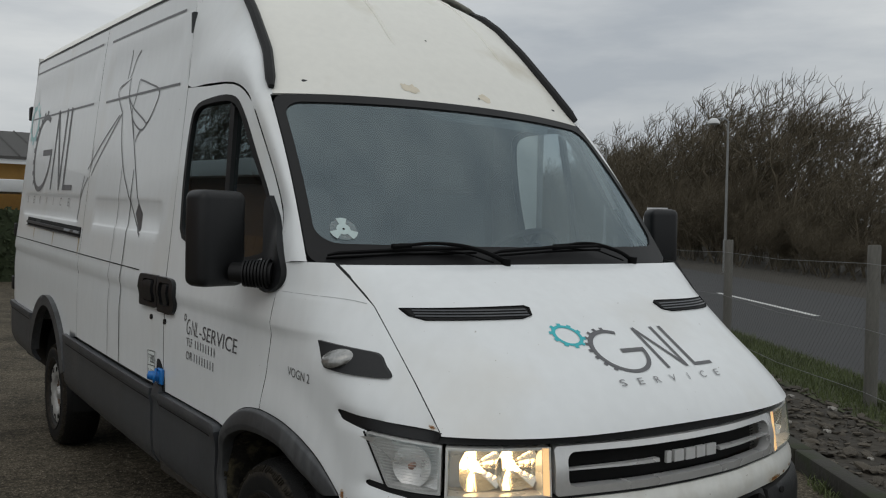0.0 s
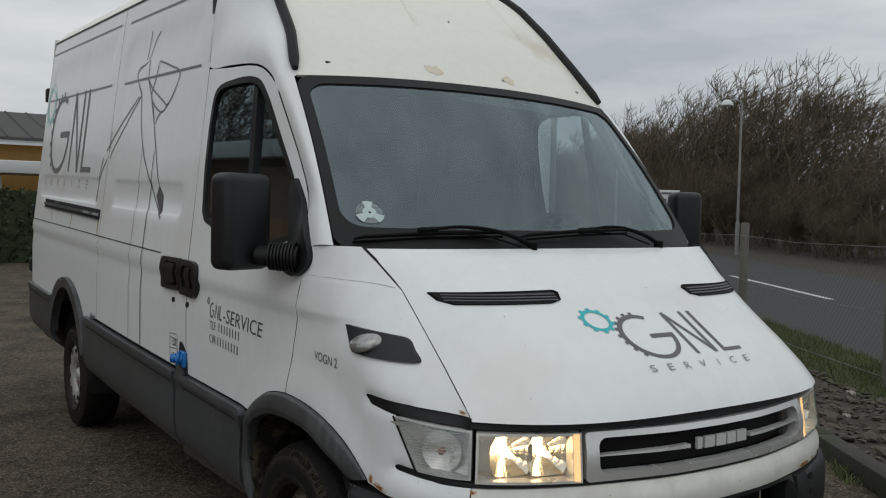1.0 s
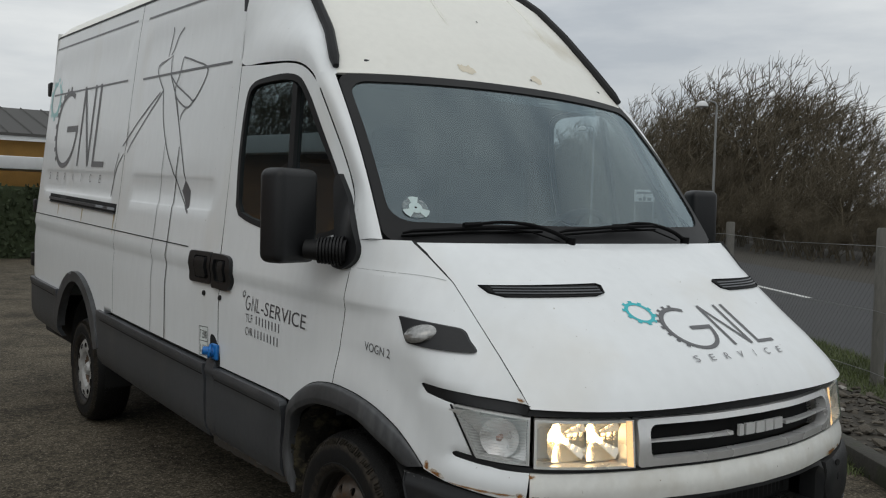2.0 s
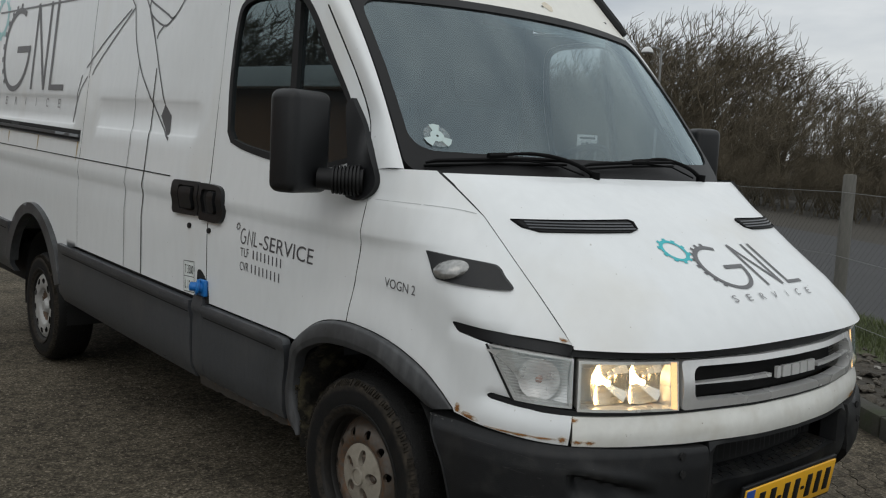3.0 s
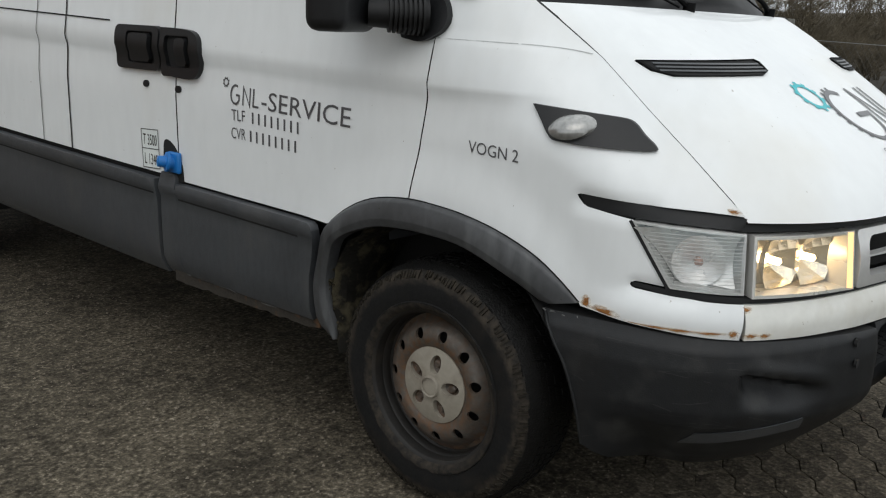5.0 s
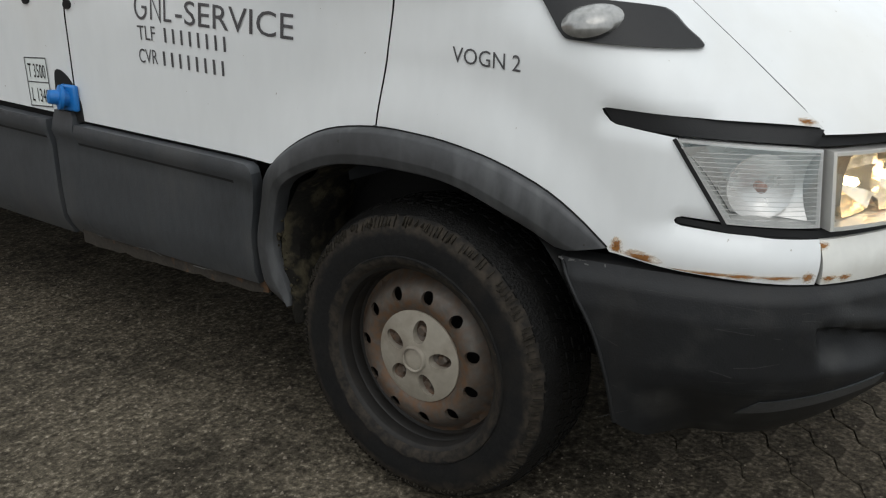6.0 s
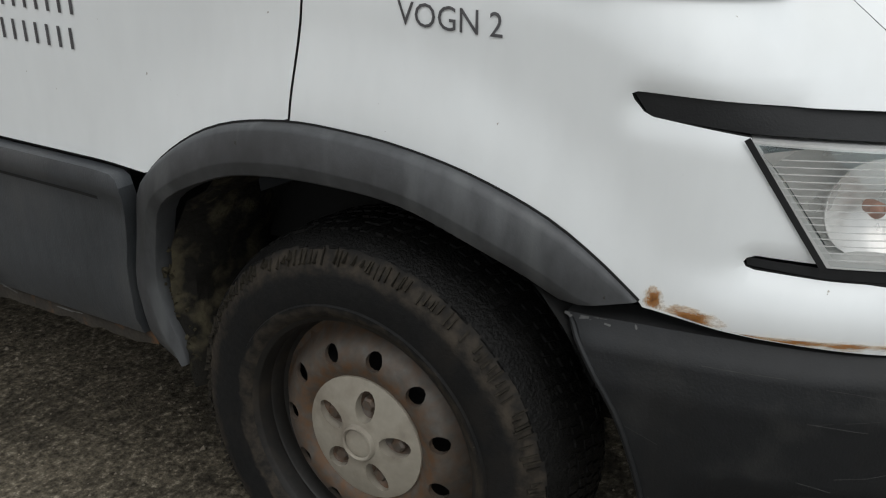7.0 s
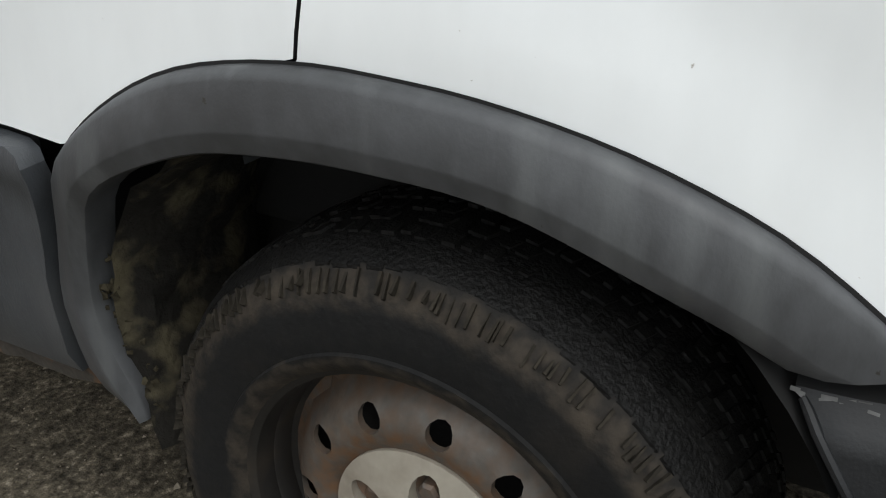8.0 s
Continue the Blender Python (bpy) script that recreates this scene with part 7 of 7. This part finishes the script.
# ---- house behind the yard ----
house = thing("house", "low yellow brick building with a dark sheet roof", "house")
part("wall", box(-26, 9, 24.0, 24.3, 0, 3.0), BRICK, house)
part("wall", box(-26, -25.7, 24.3, 33, 0, 3.0), BRICK, house)
part("fascia", box(-26.4, 9.4, 23.55, 23.62, 2.92, 3.06), WHITEWOOD, house)
V = [(-26.4, 23.5, 3.04), (9.4, 23.5, 3.04), (9.4, 28.5, 4.15), (-26.4, 28.5, 4.15), (-26.4, 33.5, 3.04), (9.4, 33.5, 3.04)]
V += [(x, y, z + 0.08) for x, y, z in V]
part("roof", raw(V, [(0, 1, 2, 3), (3, 2, 5, 4), (6, 9, 8, 7), (9, 10, 11, 8), (0, 6, 7, 1), (1, 7, 8, 2), (2, 8, 11, 5), (5, 11, 10, 4), (4, 10, 9, 3), (3, 9, 6, 0)], False), ROOFING, house)
for i in range(60):
    x = -26.2 + i * 0.6
    part("roof_batten", raw([(x, 23.5, 3.125), (x + 0.05, 23.5, 3.125), (x + 0.05, 28.5, 4.235), (x, 28.5, 4.235), (x + 0.025, 23.5, 3.16), (x + 0.025, 28.5, 4.27)], [(0, 4, 5, 3), (4, 1, 2, 5), (0, 1, 4)], False), ROOFING, house)
DARKWIN = material("dark_window", (0.02, 0.022, 0.025), 0.1, vary=0.05)
for x in (-22, -18, -14, -10, -6, -2, 3):
    w_ = part("window", box(x, x + 1.4, 23.93, 24.02, 1.0, 2.2), WHITEWOOD, house)
    part("pane", box(x + 0.07, x + 0.67, 23.915, 23.935, 1.07, 2.13), DARKWIN, w_)
    part("pane", box(x + 0.73, x + 1.33, 23.915, 23.935, 1.07, 2.13), DARKWIN, w_)
shed = thing("carport", "white flat-roofed carport in front of the house", "carport")
part("roof_edge", box(-3, 8, 21.6, 23.4, 2.10, 2.42, 0.02), WHITEWOOD, shed)
for x in (-2.8, 1.0, 4.5, 7.8):
    part("post", box(x - 0.05, x + 0.05, 21.7, 21.8, 0, 2.03), GALV, shed)
# brown building along the yard, mirrored in the side window
workshop = thing("workshop", "low brown brick workshop with a pale flat roof edge", "building")
part("wall", box(-8.3, -8.0, 5.0, 23.0, 0, 3.95), BROWNBRICK, workshop)
part("wall", box(-16, -8.3, 5.0, 5.3, 0, 3.95), BROWNBRICK, workshop)
part("roof", box(-16.3, -7.7, 4.7, 23.3, 3.95, 4.02), ROOFING, workshop)
part("roof_edge", box(-7.72, -7.6, 4.6, 23.4, 3.80, 4.15, 0.01), WHITEWOOD, workshop)
part("roof_edge", box(-16.3, -7.72, 4.6, 4.72, 3.80, 4.15, 0.01), WHITEWOOD, workshop)
GATE = material("orange_brown_boards", (0.34, 0.15, 0.05), 0.8, vary=0.25, scale=3, fine=30)
for y in (7.0, 11.5, 16.0):
    g_ = part("gate", box(-8.02, -7.96, y, y + 3.0, 0, 2.7), GATE, workshop)
    for k in range(10):
        part("board", box(-7.965, -7.94, y + 0.02 + k * 0.298, y + 0.29 + k * 0.298, 0.02, 2.68, 0.006), GATE, g_)
for x, y, k, s_ in ((-15.5, 9, 1, 3.0), (-15.5, 15, 3, 3.2), (-16, 21, 0, 3.2), (-17, 28, 2, 3.2)):
    bare_tree(x, y, 0, k, rnd.uniform(0, 360), s_, "trees behind the workshop")
# clipped hedge before the house
rh = random.Random(31)
V, Fc = [], []
for i in range(9000):
    x, y, z = rh.uniform(-9, 9), rh.uniform(19.6, 20.5), rh.uniform(0.05, 1.72)
    if rh.random() < 0.6:
        y = 19.6 + abs(rh.gauss(0, 0.05))
    a, b = Vector((rh.gauss(0, 1), rh.gauss(0, 1), rh.gauss(0, 1))).normalized() * 0.07, Vector((rh.gauss(0, 1), rh.gauss(0, 1), rh.gauss(0, 1))).normalized() * 0.05
    c = Vector((x, y, z + 0.06 * math.sin(x * 3)))
    o = len(V)
    V += [c - a, c + b, c + a, c - b]
    Fc.append((o, o + 1, o + 2, o + 3))
hedge = part("hedge", raw(V, Fc, False), HEDGE, None)
tagged(hedge, "dark green clipped hedge in front of the house", "hedge", kind="stuff")
part("hedge_core", box(-8.9, 8.9, 19.7, 20.4, 0, 1.65), HEDGE, hedge)
for x, y, k, s_ in ((-16, 37, 1, 1.5), (-12, 38, 0, 1.6), (-8.5, 36.5, 3, 1.5), (-5, 38, 2, 1.6), (-1, 37, 1, 1.5), (-20, 38, 3, 1.5), (3.0, 40, 0, 1.4), (-24, 36, 2, 1.6)):
    bare_tree(x, y, 0, k, rnd.uniform(0, 360), s_, "trees behind the house")

# ---- white lorry beyond the van ----
LORRYWHITE = material("white_lorry_paint", (0.80, 0.82, 0.80), 0.4, vary=0.05)
lorry = thing("lorry", "white box lorry parked beyond the van", "lorry", at=pose(7.27, 10.07, 0, 0, 0, -38))
part("box_body", box(-1.2, 1.2, 0.0, 4.0, 1.35, 3.1, 0.03), LORRYWHITE, lorry)
for x in (-1.17, -0.02, 1.13):
    part("door_post", box(x - 0.03, x + 0.07, -0.03, 0.0, 1.35, 3.1, 0.008), GALV, lorry)
for x in (0.35, 0.48, 0.66):
    part("number_bar", box(x, x + 0.08, -0.012, -0.004, 2.3, 2.46), VINYL, lorry)
part("chassis", box(-0.9, 0.9, 0.1, 6.0, 0.75, 1.35, 0.02), UNDER, lorry)
part("cab", box(-1.1, 1.1, 4.2, 6.0, 0.6, 2.5, 0.12, 3), LORRYWHITE, lorry)
for x in (-1.0, 1.0):
    for y in (0.9, 5.0):
        V, Fc = lathe([(-0.13, 0.2), (-0.13, 0.42), (-0.1, 0.46), (0.1, 0.46), (0.13, 0.42), (0.13, 0.2)], 28)
        part("wheel", raw([(v[0] + x, v[1] + y, v[2] + 0.46) for v in V], Fc), TYRE, lorry)

# ---- yard: loose grit and interlocking paving blocks ----
rq = random.Random(77)
GRIT = material("loose_grit", (0.17, 0.145, 0.11), 0.85, vary=0.5, scale=30, fine=200)
V, Fc = [], []
for i in range(9000):
    x, y = rq.uniform(-2.9, -0.55), rq.uniform(-1.9, 3.2)
    if i > 7000:
        x, y = rq.uniform(-1.0, 1.9), rq.uniform(-2.2, -0.2)
    r = rq.uniform(0.0015, 0.0045) if rq.random() < 0.93 else rq.uniform(0.005, 0.009)
    o = len(V)
    h = r * 0.8
    V += [(x + r, y, 0.002), (x, y + r * 0.7, 0.002), (x - r, y, 0.002), (x, y - r * 0.8, 0.002), (x + rq.uniform(-r, r) * 0.4, y, 0.002 + h)]
    Fc += [(o, o + 1, o + 4), (o + 1, o + 2, o + 4), (o + 2, o + 3, o + 4), (o + 3, o, o + 4)]
grit = part("grit", raw(V, Fc, False), GRIT, None)
tagged(grit, "loose pale grit strewn over the yard", "grit", kind="stuff")

paving = thing("paving", "worn interlocking concrete blocks with wavy dark joints", "paving", kind="structure")
PAVER = gritty("worn_paving_block", (0.031, 0.026, 0.019), (0.092, 0.078, 0.058), (0.24, 0.205, 0.16), 0.09)
L_, W_ = 0.225, 0.1125


def wave(t, n_):
    return 0.010 * math.sin(2 * math.pi * n_ * t)


pts = []
for i in range(8):
    pts.append((L_ * i / 8, wave(i / 8, 2)))
for i in range(4):
    pts.append((L_ + wave(i / 4, 1), W_ * i / 4))
for i in range(8):
    pts.append((L_ * (1 - i / 8), W_ + wave(1 - i / 8, 2)))
for i in range(4):
    pts.append((wave(1 - i / 4, 1), W_ * (1 - i / 4)))
cx, cy = L_ / 2, W_ / 2
top = [(cx + (x - cx) * 0.972 - cx, cy + (y - cy) * 0.955 - cy, 0.0) for x, y in pts]
low = [(cx + (x - cx) * 0.990 - cx, cy + (y - cy) * 0.984 - cy, -0.005) for x, y in pts]
bot = [(x, y, -0.05) for x, y, z in low]
N_ = len(pts)
faces = [tuple(range(N_))] + [(i, i + N_, (i + 1) % N_ + N_, (i + 1) % N_) for i in range(N_)] + [(i + N_, i + 2 * N_, (i + 1) % N_ + 2 * N_, (i + 1) % N_ + N_) for i in range(N_)]
BLOCK = raw(top + low + bot, faces, False)
BLOCK.materials.append(PAVER)
TURN_P = 41.0
pm = pose(-0.2, -1.2, 0, 0, 0, TURN_P)
count = 0
for j in range(-16, 22):
    for i in range(-10, 14):
        c = pm @ Vector(((i + 0.5 * (j % 2)) * L_, j * W_, 0))
        if c.x < -1.05 or c.x > 1.75 or c.y < -2.05 or c.y > -0.25 or c.x * RP.x + c.y * RP.y > 1.75 or count >= 300:
            continue
        sink = 0.007 * smooth01((0.1 - c.x) / 0.8)
        o = new("paving_block", BLOCK)
        o.parent = paving
        o.matrix_basis = pose(c.x, c.y, 0.006 - sink + rq.uniform(-0.0012, 0.0012), rq.gauss(0, 0.25), rq.gauss(0, 0.25), TURN_P)
        count += 1
